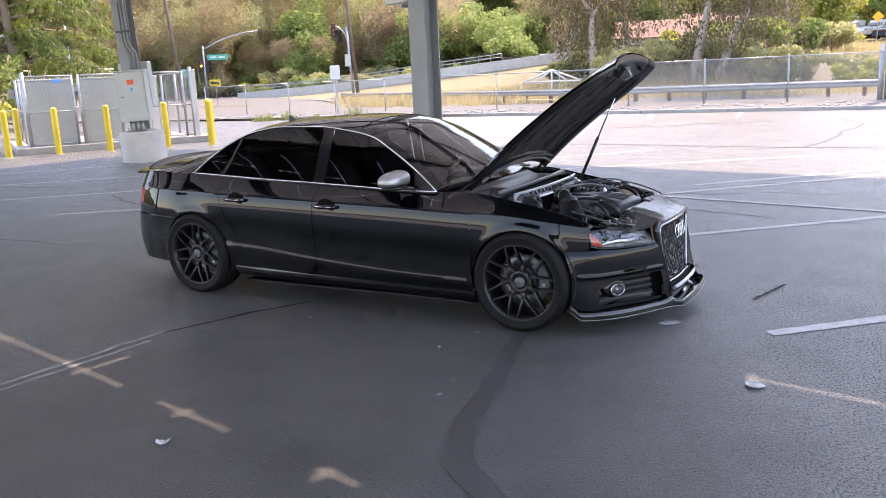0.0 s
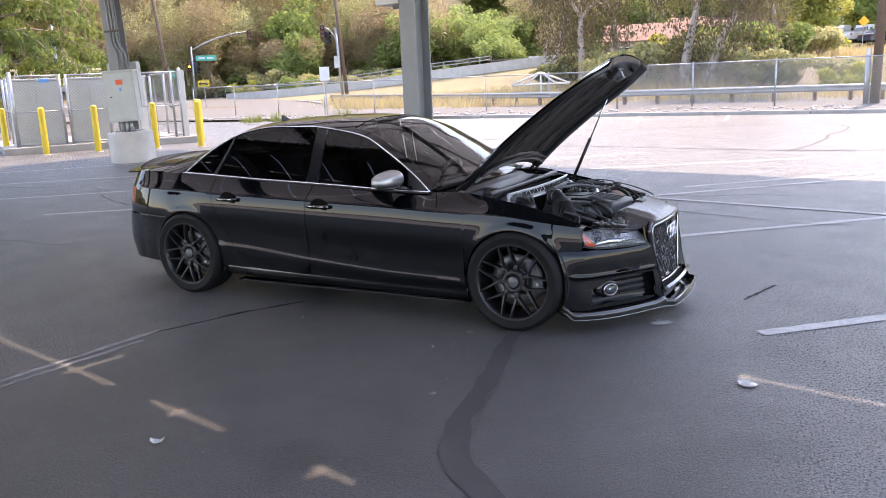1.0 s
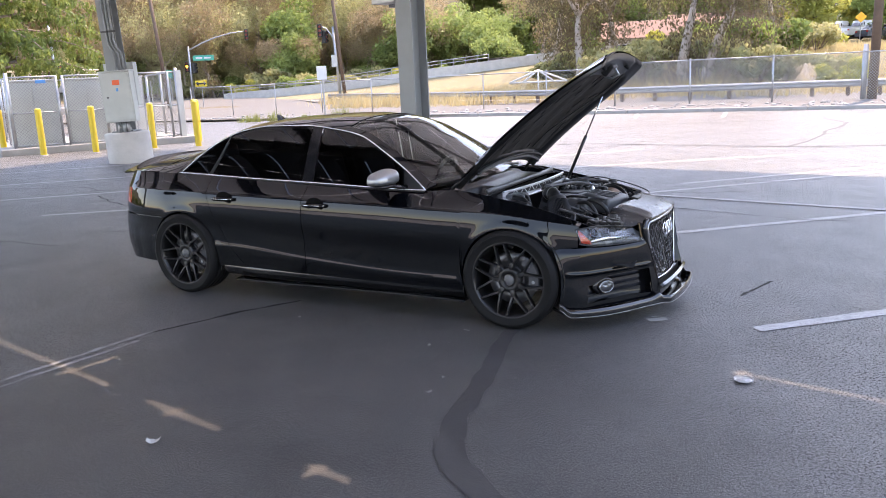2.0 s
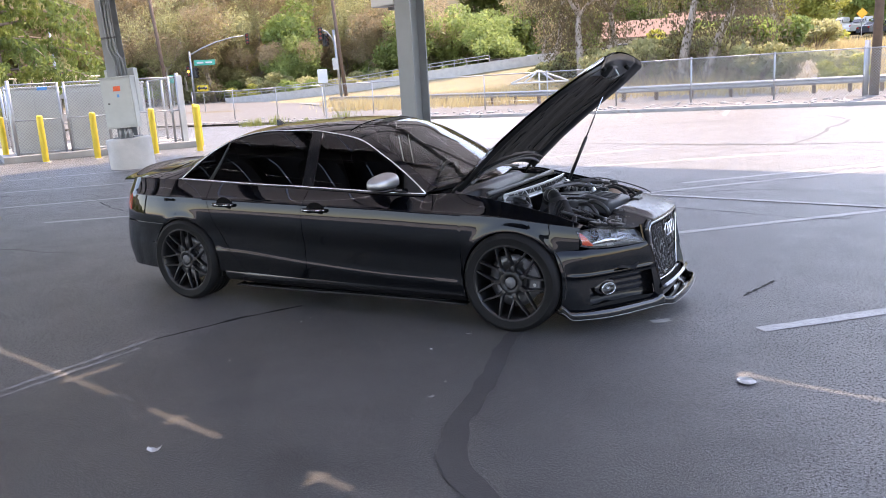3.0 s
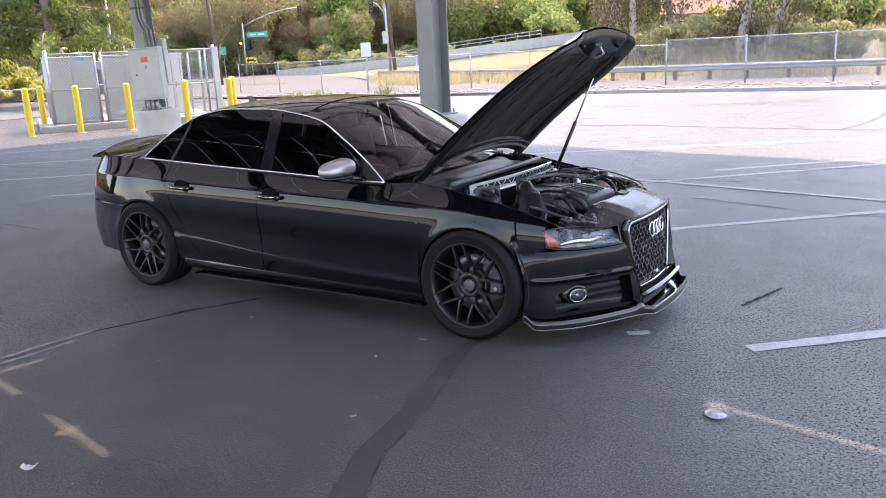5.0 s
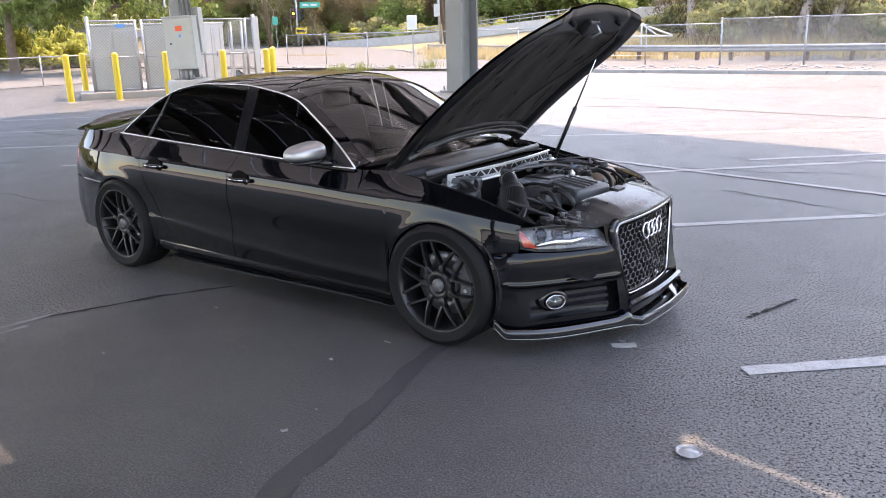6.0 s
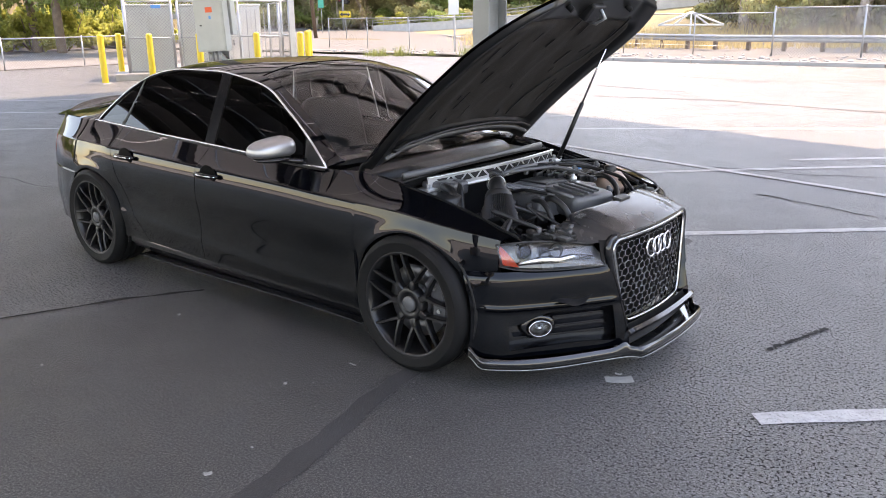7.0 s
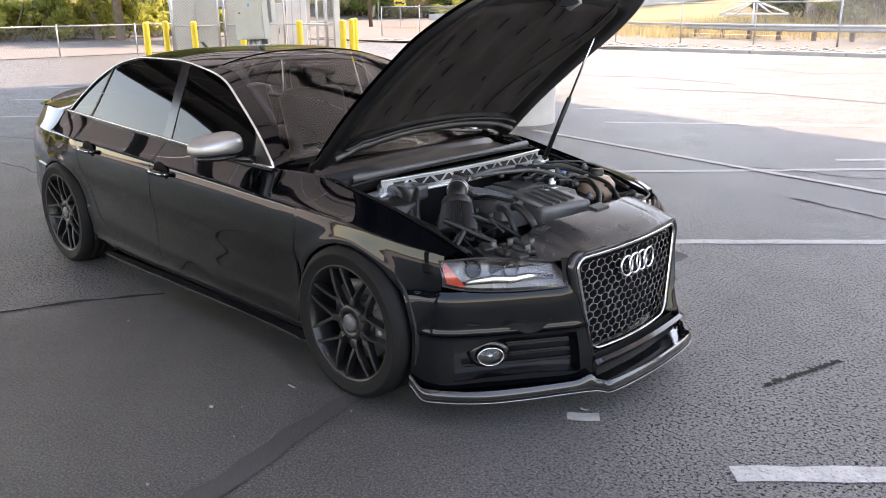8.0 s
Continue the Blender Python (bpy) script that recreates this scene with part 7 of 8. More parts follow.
for t, (x, y) in zip(GROVE, home):
    t.matrix_world = pose(x, y, ground_z(x, y), 0, 0, rng.uniform(0, 360))
bhome = [at_view(560, 78), at_view(700, 80), at_view(480, 84), at_view(380, 90)]
for b, (x, y) in zip(BUSHES, bhome):
    b.matrix_world = pose(x, y, ground_z(x, y), 0, 0, 0)
# the wood: px and distance, kind, size
WOOD = [(-20, 95, 1, 1.0), (60, 104, 0, 1.0), (130, 98, 6, 0.9), (190, 108, 1, 1.0), (300, 112, 6, 1.0), (375, 108, 0, 1.05), (405, 96, 4, 0.85), (470, 98, 0, 1.0), (505, 102, 1, 0.95), (545, 98, 0, 0.9),
        (600, 104, 3, 1.0), (575, 88, 3, 0.75), (640, 96, 2, 1.0), (690, 110, 6, 1.0), (725, 92, 1, 0.8), (745, 100, 2, 0.9), (790, 86, 3, 0.95), (815, 92, 6, 0.7), (905, 92, 3, 0.95), (880, 84, 3, 0.8), (940, 104, 2, 1.1), (985, 96, 0, 0.8),
        (1010, 112, 6, 1.0), (1070, 118, 2, 1.0), (1130, 130, 6, 1.0), (1190, 128, 2, 1.0), (1260, 122, 3, 1.1), (1330, 110, 2, 1.0), (1380, 96, 6, 0.75), (1430, 104, 4, 0.8), (1540, 108, 5, 1.2), (1600, 100, 2, 1.0), (1510, 120, 3, 1.2), (1660, 110, 6, 1.0),
        (-90, 96, 6, 1.0), (-170, 92, 2, 1.0), (-260, 86, 3, 1.0), (-360, 84, 1, 0.9), (-470, 82, 6, 0.9), (-600, 84, 2, 1.0), (-760, 84, 3, 1.0)]
for px, d, k, s in WOOD:
    if px < 760 and k in (2, 3) and px != 575:
        k = rng.choice((0, 1, 6, 4, 1))
    x, y = at_view(px, d)
    put_scaled(GROVE[k], x, y, s * rng.uniform(0.9, 1.1), rng.uniform(0, 360))
for i in range(170):
    px, d = -160 + 980 * i / 170 + rng.uniform(-10, 10), rng.uniform(87, 108)
    x, y = at_view(px, d)
    k = rng.choice((0, 1, 0, 6, 4, 1, 6, 0, 3))
    put_scaled(GROVE[k], x, y, rng.uniform(0.36, 0.66), rng.uniform(0, 360), rng.uniform(0.85, 1.1))
for i in range(60):
    px, d = -160 + 1000 * i / 60 + rng.uniform(-8, 8), rng.uniform(88, 96)
    if px < 640:
        x, y = at_view(px, d)
        put_scaled(BUSHES[rng.choice((0, 0, 3, 1, 0))], x, y, rng.uniform(0.5, 1.0), rng.uniform(0, 360), rng.uniform(0.7, 1.1))
for i in range(110):
    px, d = rng.uniform(-900, 1750), rng.uniform(108, 190)
    x, y = at_view(px, d)
    put_scaled(GROVE[rng.choice((0, 1, 2, 3, 6, 6, 1, 5) if px > 760 else (0, 1, 6, 4))], x, y, rng.uniform(1.0, 1.5), rng.uniform(0, 360))
for px, d, k, s in [(600, 82, 3, 1.2), (640, 80, 1, 1.1), (660, 78, 3, 1.0), (690, 84, 1, 1.3), (740, 78, 2, 1.1), (770, 72, 2, 1.0), (800, 74, 2, 1.1), (835, 76, 0, 1.1), (870, 78, 2, 0.9), (520, 86, 3, 1.3), (450, 92, 0, 1.3), (410, 92, 3, 1.2), (340, 90, 0, 1.1), (300, 88, 1, 1.2), (260, 86, 3, 1.2),
                    (1300, 56, 0, 1.3), (1330, 54, 0, 1.5), (1365, 55, 0, 1.4), (1395, 57, 3, 1.2), (1290, 50, 1, 1.3), (1240, 52, 1, 1.3), (1190, 52, 1, 1.5), (1150, 50, 1, 1.4), (1110, 50, 3, 1.2), (1205, 60, 2, 1.2), (1440, 58, 1, 1.0), (1470, 62, 3, 1.0), (1500, 46, 1, 0.8), (1530, 44, 2, 0.7), (1420, 46, 1, 0.9), (1360, 46, 1, 1.0), (1060, 54, 1, 1.2), (1010, 58, 1, 1.0),
                    (60, 62, 2, 1.1), (0, 58, 0, 1.2), (-60, 56, 2, 1.2), (-120, 54, 3, 1.3), (-180, 54, 2, 1.3), (-240, 54, 0, 1.3), (-300, 52, 2, 1.3), (-370, 52, 3, 1.4), (-440, 52, 2, 1.3), (-520, 52, 0, 1.3), (-610, 52, 2, 1.4), (-700, 52, 3, 1.4), (-40, 66, 1, 1.3), (-210, 62, 1, 1.4), (-330, 62, 0, 1.5), (-460, 60, 3, 1.6), (-560, 60, 2, 1.6), (-130, 66, 2, 1.5)]:
    if px < 100:
        k = {0: 2, 3: 2, 1: 2}.get(k, k)
    x, y = at_view(px, d)
    put_scaled(BUSHES[k], x, y, s * rng.uniform(0.85, 1.15), rng.uniform(0, 360))

# trees and scrub along the far side of the side road, mirrored in the glass and the rear wing
side_rng = random.Random(19)
for i in range(15):
    x, y = -57 - side_rng.uniform(0, 16), -20 + 2.9 * i + side_rng.uniform(-1, 1)
    put_scaled(GROVE[side_rng.choice((2, 3, 6))], x, y, side_rng.uniform(0.35, 0.6), side_rng.uniform(0, 360))
for i in range(13):
    put_scaled(BUSHES[side_rng.choice((1, 2, 3))], -50.5 - side_rng.uniform(0, 3), -15 + 3.0 * i, side_rng.uniform(0.8, 1.2), side_rng.uniform(0, 360))

# forked eucalyptus by the fence, hanging sprays
near_euc = tree("eucalyptus_tree", 14, 9.5, 8, PALE_BARK, HANGING, 14000, 0.19, 0.9, (0.12, 0.0), 0.5, corners=4, girth=1.5, label="forked eucalyptus with pale trunk and drooping rusty leaves")
x, y = at_view(1236, 49)
near_euc.matrix_world = pose(x, y, ground_z(x, y), 0, 0, 40)
euc2 = tree("eucalyptus_tree", 15, 9.0, 8, PALE_BARK, HANGING, 13000, 0.19, 0.9, (0.25, 0.0), 0.5, corners=4, girth=1.5, label="leaning eucalyptus with pale trunk and drooping leaves")
x, y = at_view(1272, 49)
euc2.matrix_world = pose(x, y, ground_z(x, y), 0, 0, -20)
for px, d, s, rz in ((1060, 53, 0.95, 120), (1120, 55, 0.9, 250), (1010, 60, 0.85, 10), (1400, 62, 0.8, 200)):
    x, y = at_view(px, d)
    put_scaled(near_euc, x, y, s, rz)
bm = bmesh.new()
twig_rng = random.Random(8)
for i in range(170):
    px = twig_rng.uniform(1060, 1330)
    x, y = at_view(px, twig_rng.uniform(43, 50))
    z = ground_z(x, y)
    a = twig_rng.uniform(0, math.tau)
    L = twig_rng.uniform(0.8, 2.6)
    d = Vector((math.cos(a) * 0.45, math.sin(a) * 0.45, 1)).normalized()
    p = Vector((x, y, z))
    add_tube(bm, [p, p + d * L * 0.5 + Vector((0.05, 0, 0)), p + d * L + Vector((twig_rng.uniform(-0.4, 0.4), 0, -0.1))], [0.022, 0.014, 0.005], 4)
tagged(part("dry_brush", bm, BARK), "tangle of bare grey twigs behind the fence", "brush", kind="stuff")

# the cedar: level drooping boughs
cedar = empty("cedar_tree", label="cedar with level drooping blue-green boughs", category="tree")
bm = bmesh.new()
add_tube(bm, [(0, 0, -0.3), (-0.12, 0, 3), (-0.35, 0, 7), (-0.4, 0, 12)], [0.20, 0.16, 0.12, 0.04], 10)
crng = random.Random(4)
clumps = []
for i in range(64):
    z = 2.3 + 8.5 * i / 64
    a = crng.uniform(0, math.tau)
    L = (4.4 - 0.30 * (z - 2.6)) * crng.uniform(0.7, 1.1)
    pts = [Vector((-0.1 - 0.03 * z, 0, z)) + Vector((math.cos(a) * L * f, math.sin(a) * L * f, 0.35 * math.sin(f * 2.6) - 0.75 * f * f)) for f in (0, 0.3, 0.6, 0.85, 1.0)]
    add_tube(bm, pts, [0.06, 0.045, 0.03, 0.02, 0.008], 5)
    for f in frange(0.25, 1.0, 9):
        p = Vector((-0.1 - 0.03 * z, 0, z)) + Vector((math.cos(a) * L * f, math.sin(a) * L * f, 0.35 * math.sin(f * 2.6) - 0.75 * f * f))
        w = 0.16 + 0.26 * (1 - abs(f - 0.55))
        clumps.append(((p.x + crng.uniform(-0.2, 0.2), p.y + crng.uniform(-0.2, 0.2), p.z - 0.10), (w, w, 0.13)))
        for k in range(2):
            hang = crng.uniform(0.15, 0.5)
            clumps.append(((p.x + crng.uniform(-0.35, 0.35), p.y + crng.uniform(-0.35, 0.35), p.z - hang), (0.10, 0.10, hang)))
part("trunk", bm, BARK, cedar, smooth=True)
leaf_mesh("crown", clumps, 46000, 0.16, CEDAR, 9, 0.75, cedar)
x, y = at_view(66, 46)
cedar.matrix_world = pose(x, y, 0, 0, 0, 0)
cedar.scale = (1.3, 1.3, 1.3)
x, y = at_view(-120, 50)
put_scaled(cedar, x, y, 1.35, 130)
x, y = at_view(-170, 52)
put_scaled(cedar, x, y, 1.3, 40)

# dry grass behind the guard rail, weeds in the gravel
gr = np.random.default_rng(6)


def grass(name, spots, blades, height, spread, material, label, seed):
    r = np.random.default_rng(seed)
    v, f = [], []
    for (gx, gy, s) in spots:
        for i in range(blades):
            a, d = r.uniform(0, math.tau), abs(r.normal()) * spread * s
            x, y = gx + d * math.cos(a), gy + d * math.sin(a)
            z = max(ground_z(x, y), 0.09) - 0.03
            h = height * s * r.uniform(0.5, 1.3)
            b = r.uniform(0, math.tau)
            w = 0.012 + 0.012 * h
            k = len(v)
            v += [(x - w * math.sin(b), y + w * math.cos(b), z), (x + w * math.sin(b), y - w * math.cos(b), z), (x + 0.3 * h * math.cos(b + 1), y + 0.3 * h * math.sin(b + 1), z + h)]
            f.append((k, k + 1, k + 2))
    return tagged(mesh_ob(name, v, f, material), label, "grass", kind="stuff")


spots = [(*at_view(gr.uniform(620, 1330), gr.uniform(42, 60)), gr.uniform(0.8, 1.4)) for i in range(420)]
grass("dry_grass", [p for p in spots if p[1] > 33.5], 60, 0.55, 0.9, STRAW, "tall dry yellow grass behind the guard rail", 1)
spots = [(*at_view(gr.uniform(1280, 1750), gr.uniform(40, 72)), gr.uniform(0.7, 1.3)) for i in range(420)]
grass("slope_grass", spots, 55, 0.40, 1.1, STRAW, "short dry grass on the earth slope", 2)
WEED = leaves("weed_green", (0.05, 0.062, 0.02), (0.085, 0.085, 0.03))
for px, s in ((478, 0.7), (522, 0.9), (575, 0.5), (640, 1.1), (490, 0.8)):
    x, y = at_view(px, 36.5)
    grass("weed_clump", [(x, y, s)], 90, 0.45, 0.35, WEED, "green weed clump in the gravel", int(px))

# guard rail on posts
def guard_rail(pts, name, label):
    g = empty(name, label=label, category="guard rail")
    fx, fy = spline(range(len(pts)), [p[0] for p in pts]), spline(range(len(pts)), [p[1] for p in pts])
    ts = frange(0, len(pts) - 1, 60)
    prof_r = [(0.0, 0.40), (0.05, 0.46), (0.05, 0.50), (0.0, 0.54), (0.0, 0.57), (0.05, 0.61), (0.05, 0.65), (0.0, 0.70)]
    verts, faces = [], []
    for t in ts:
        x, y = fx(t), fy(t)
        z = max(0.05, ground_z(x, y))
        verts += [(x, y - d, z + h) for d, h in prof_r]
    n = len(prof_r)
    for i in range(len(ts) - 1):
        for k in range(n - 1):
            faces.append((i * n + k, i * n + k + 1, (i + 1) * n + k + 1, (i + 1) * n + k))
    mesh_ob("rail", verts, faces, GALV, g)
    for t in frange(0, len(pts) - 1, 22):
        x, y = fx(t), fy(t)
        z = max(0.05, ground_z(x, y))
        part("post", box((0.15, 0.2, 0.75), (x, y + 0.14, z + 0.32), bevel=0.01), WOODPOLE, g)


guard_rail([at_view(620, 64), at_view(760, 52), at_view(900, 44.5), at_view(1050, 40.5), at_view(1250, 38.6), at_view(1500, 38.2), at_view(1700, 38.2)], "guard_rail", "weathered steel guard rail on wooden posts")
isl = [at_view(565, 70), at_view(600, 62), at_view(680, 55), at_view(790, 48.5), at_view(900, 43), at_view(1050, 39.3)]
strip("island_kerb", isl, 0.35, 0.30, CONCRETE, "low concrete kerb of the grassy island", "kerb", seg=1.0)

# retaining wall of the ramp, rising to the right
wall = empty("ramp_wall", label="pale concrete ramp wall with steel rail", category="wall", kind="structure")
wp = [(*at_view(440, 82), 1.0), (*at_view(560, 76), 1.35), (*at_view(660, 72), 1.7), (*at_view(780, 66), 2.25), (*at_view(900, 64), 2.7), (*at_view(1010, 64), 3.1), (*at_view(1100, 66), 3.3)]
fx, fy, fz = (spline(range(len(wp)), [p[i] for p in wp]) for i in range(3))
sheet("parapet", lambda t, h: (fx(t), fy(t), fz(t) - 0.85 + 0.85 * h), frange(0, len(wp) - 1, 60), frange(0, 1, 3), PEDESTAL, wall, thick=0.25, smooth=False)
tagged(sheet("embankment", lambda t, w: (fx(t) + 2.0 * w, fy(t) - 7.0 * w, (fz(t) - 0.75) * (1 - w) ** 1.3 + (ground_z(fx(t) + 2.0 * w, fy(t) - 7.0 * w) - 0.06) * (1 - (1 - w) ** 1.3)), frange(0, len(wp) - 1, 40), frange(0, 1, 10), mat("dry_grass_bank", (0.20, 0.165, 0.085), 0.95, vary=0.4, scale=1.2, fine=9, bump=0.6)), "dry grassy bank below the ramp wall", "bank", kind="structure")
for h in (0.25, 0.5):
    part("hand_rail", tube([(fx(t), fy(t), fz(t) + h) for t in frange(0, 4.0, 40)], 0.035, 6), GALV, wall, smooth=True)
for t in frange(0, 4.0, 24):
    part("rail_post", rod((fx(t), fy(t), fz(t) - 0.1), (fx(t), fy(t), fz(t) + 0.5), 0.03, seg=6), GALV, wall)
low = empty("roadside_wall", label="low pale concrete wall beside the road", category="wall", kind="structure")
part("slab", box((0.25, 62, 0.75), (-46.6, 10, 0.3), (0, 0, 4), 0.03), CONCRETE, low)

# lattice bridge railing beyond the enclosure
br = empty("bridge_railing", label="cream lattice bridge railing", category="railing")
CREAM = mat("cream_painted_steel", (0.62, 0.52, 0.33), 0.6, vary=0.12, scale=2, fine=30)
a, b = Vector((*at_view(50, 62), 2.35)), Vector((*at_view(232, 62), 2.25))
for h in (0.0, 0.95):
    part("chord", rod(a + Vector((0, 0, h)), b + Vector((0, 0, h)), 0.06, seg=6), CREAM, br)
n = 26
for i in range(n):
    p, q = a.lerp(b, i / n), a.lerp(b, (i + 1) / n)
    part("lattice_bar", rod(p + Vector((0, 0, 0.95 * (i % 2))), q + Vector((0, 0, 0.95 * ((i + 1) % 2))), 0.035, seg=5), CREAM, br)
part("deck", box(((b - a).length, 1.2, 0.45), (a + b) / 2 + Vector((0, 0, -0.30)), (0, 0, math.degrees(math.atan2(b.y - a.y, b.x - a.x))), 0.03), CONCRETE, br)
for f in (0.05, 0.5, 0.95):
    p = a.lerp(b, f)
    part("pier", box((0.8, 0.8, 2.3), (p.x, p.y, 1.0), bevel=0.03), CONCRETE, br)

# traffic signals
SIGBLK = mat("black_signal_housing", (0.02, 0.02, 0.02), 0.5, vary=0.2)
LIT = bpy.data.materials.new("lit_amber_signal")
LIT.use_nodes = True
lb = LIT.node_tree.nodes["Principled BSDF"]
lb.inputs["Base Color"].default_value = (0.8, 0.3, 0.02, 1)
lb.inputs["Emission Color"].default_value, lb.inputs["Emission Strength"].default_value = (1.0, 0.45, 0.05, 1), 1.2
REDOFF = mat("dull_red_lens", (0.30, 0.05, 0.04), 0.3, vary=0.1)


def head(parent, p, face, lit=False):
    hd = part("signal_head", box((0.36, 0.30, 1.05), p, (0, 0, face), 0.03), SIGBLK, parent, "black traffic signal head")
    f = radians(face)
    n = Vector((math.sin(f), -math.cos(f), 0))
    for i, z in enumerate((0.33, 0.0, -0.33)):
        c = Vector(p) + n * 0.16 + Vector((0, 0, z))
        part("signal_lens", lathe([(0.0, 0.02), (0.11, 0.01), (0.12, 0.0)], 16, Matrix.Translation(c) @ n.to_track_quat("Z", "Y").to_matrix().to_4x4()), LIT if (lit and i == 1) else REDOFF, hd)
        part("visor", lathe([(0.14, 0.0), (0.14, 0.18)], 14, Matrix.Translation(c) @ n.to_track_quat("Z", "Y").to_matrix().to_4x4()), SIGBLK, hd)


FACE = 42
sig = empty("traffic_signal", label="galvanised traffic signal mast with curved arm and green sign", category="traffic signal")
bx0, by0 = at_view(388, 85)
rt = Vector((math.cos(radians(44)), math.sin(radians(44)), 0))       # to the right as seen from the lot
b0 = Vector((bx0, by0, ground_z(bx0, by0)))
part("mast", rod(b0, b0 + Vector((0, 0, 5.3)), 0.13, 0.10, 12), GALV, sig, smooth=True)
arm = [b0 + Vector((0, 0, 4.9)) + rt * d + Vector((0, 0, h)) for d, h in ((0, 0), (1.2, 0.62), (2.6, 1.15), (4.2, 1.55), (5.7, 1.7))]
part("mast_arm", tube(arm, [0.09, 0.08, 0.07, 0.06, 0.05], 8), GALV, sig, smooth=True)
head(sig, b0 + rt * -0.3 + Vector((0, 0, 3.35)), FACE, True)
head(sig, b0 + rt * 0.35 + Vector((0, 0, 3.2)), FACE + 60)
head(sig, arm[-1] + Vector((0, 0, -0.35)), FACE)
c = b0 + rt * 1.35 + Vector((0, 0, 4.15))
sp = part("street_sign", box((2.0, 0.05, 0.52), c, (0, 0, 44), 0.01), GREEN_SIGN, sig, "green street sign")
for i, w in enumerate((0.62, 0.62)):
    part("sign_bar", box((w, 0.02, 0.16), c + rt * (-0.42 + 0.82 * i) + Vector((0.02, -0.03, 0)), (0, 0, 44)), WHITE, sp)

sig2 = empty("traffic_signal", label="weathered pole with curved arm and signal heads", category="traffic signal")
x, y = at_view(641, 70)
z = ground_z(x, y)
rt2 = Vector((math.cos(radians(35)), math.sin(radians(35)), 0))
p0 = Vector((x, y, z))
part("mast", rod(p0, p0 + Vector((0, 0, 6.0)) + rt2 * -0.25, 0.13, 0.10, 12), GALV, sig2, smooth=True)
part("mast_arm", tube([p0 + Vector((0, 0, z2)) + rt2 * d for d, z2 in ((-0.22, 4.6), (-0.4, 5.3), (-0.8, 5.85), (-1.35, 6.1))], 0.06, 8), GALV, sig2, smooth=True)
head(sig2, p0 + rt2 * -1.35 + Vector((0, 0, 5.7)), 35)
head(sig2, p0 + rt2 * -1.0 + Vector((0, 0, 5.2)), 80)
part("control_box", box((0.5, 0.3, 1.0), p0 + rt2 * -0.3 + Vector((0, 0, 3.2)), (0, 0, 35), 0.02), GALV, sig2)
wp2 = empty("utility_pole", label="brown wooden utility pole beside the road", category="pole")
part("shaft", rod(p0 + rt2 * 0.4, p0 + rt2 * -0.3 + Vector((0, 0, 11)), 0.16, 0.12, 10), WOODPOLE, wp2, smooth=True)
tp = empty("utility_pole", label="thin leaning brown utility pole", category="pole")
x, y = at_view(346, 66)
part("shaft", rod((x, y, 0), (x - 0.5, y - 0.5, 10.5), 0.15, 0.11, 10), WOODPOLE, tp, smooth=True)
sig3 = empty("traffic_signal", label="traffic signal with black heads by the bridge", category="traffic signal")
x, y = at_view(158, 72)
p3 = Vector((x, y, ground_z(x, y)))
rt3 = Vector((math.cos(radians(53)), math.sin(radians(53)), 0))
part("mast", rod(p3, p3 + Vector((0, 0, 7.0)), 0.11, 0.08, 10), GALV, sig3, smooth=True)
part("mast_arm", tube([p3 + Vector((0, 0, 5.4)), p3 + rt3 * -2.0 + Vector((0, 0, 5.8)), p3 + rt3 * -4.2 + Vector((0, 0, 6.0))], 0.06, 8), GALV, sig3, smooth=True)
head(sig3, p3 + rt3 * -0.55 + Vector((0, 0, 3.2)), 53)
head(sig3, p3 + rt3 * 0.45 + Vector((0, 0, 3.2)), 53)
head(sig3, p3 + rt3 * -1.7 + Vector((0, 0, 3.3)), 53)
head(sig3, p3 + rt3 * -3.0 + Vector((0, 0, 5.6)), 53)
part("lamp_head", box((0.9, 0.3, 0.18), p3 + rt3 * -4.4 + Vector((0, 0, 6.05)), (0, 0, 53), 0.03), WHITE, sig3)

# road signs
ys_ = empty("arrow_sign", label="yellow double-arrow sign on a thin post", category="sign")
x, y = at_view(404, 60)
yz = 1.95
part("post", rod((x, y, 0.3), (x, y, 2.2), 0.03, seg=8), GALV, ys_)
pl = part("plate", box((0.78, 0.03, 0.42), (x, y - 0.03, yz), (0, 0, 44), 0.004), YELLOW, ys_, "yellow sign plate")
part("arrow", box((0.44, 0.02, 0.12), (x + 0.02, y - 0.055, yz), (0, 0, 44)), SIGBLK, pl)
for k in (-1, 1):
    c = Vector((x + 0.02, y - 0.055, yz)) + rt * 0.24 * k
    part("arrow_head", rod(c - rt * 0.06 * k, c + rt * 0.12 * k, 0.16, 0.0, 4), SIGBLK, pl)
ws = empty("tall_sign", label="white sign back on a steel post by the fence", category="sign")
x, y = at_view(612, 38)
part("post", rod((x, y, 0), (x, y, 1.9), 0.035, seg=8), GALV, ws)
part("plate", box((0.45, 0.04, 0.62), (x, y - 0.04, 2.05), (0, 0, 35), 0.02), WHITE, ws)
gs = empty("green_sign", label="small green road sign on a post", category="sign")
x, y = at_view(352, 78)
part("post", rod((x, y, 0.3), (x, y, 3.2), 0.03, seg=8), GALV, gs)
part("plate", box((0.5, 0.03, 0.7), (x, y - 0.04, 3.0), (0, 0, 44), 0.01), GREEN_SIGN, gs)
wsg = empty("warning_sign", label="orange diamond warning sign on a post", category="sign")
x, y = at_view(1546, 74)
z = ground_z(x, y)
part("post", rod((x, y, z), (x, y, z + 2.2), 0.03, seg=8), GALV, wsg)
part("plate", box((0.6, 0.03, 0.6), (x, y - 0.04, z + 2.1), (0, 45, 0), 0.01), mat("amber_sign_sheeting", (0.85, 0.42, 0.03), 0.5, vary=0.05), wsg)
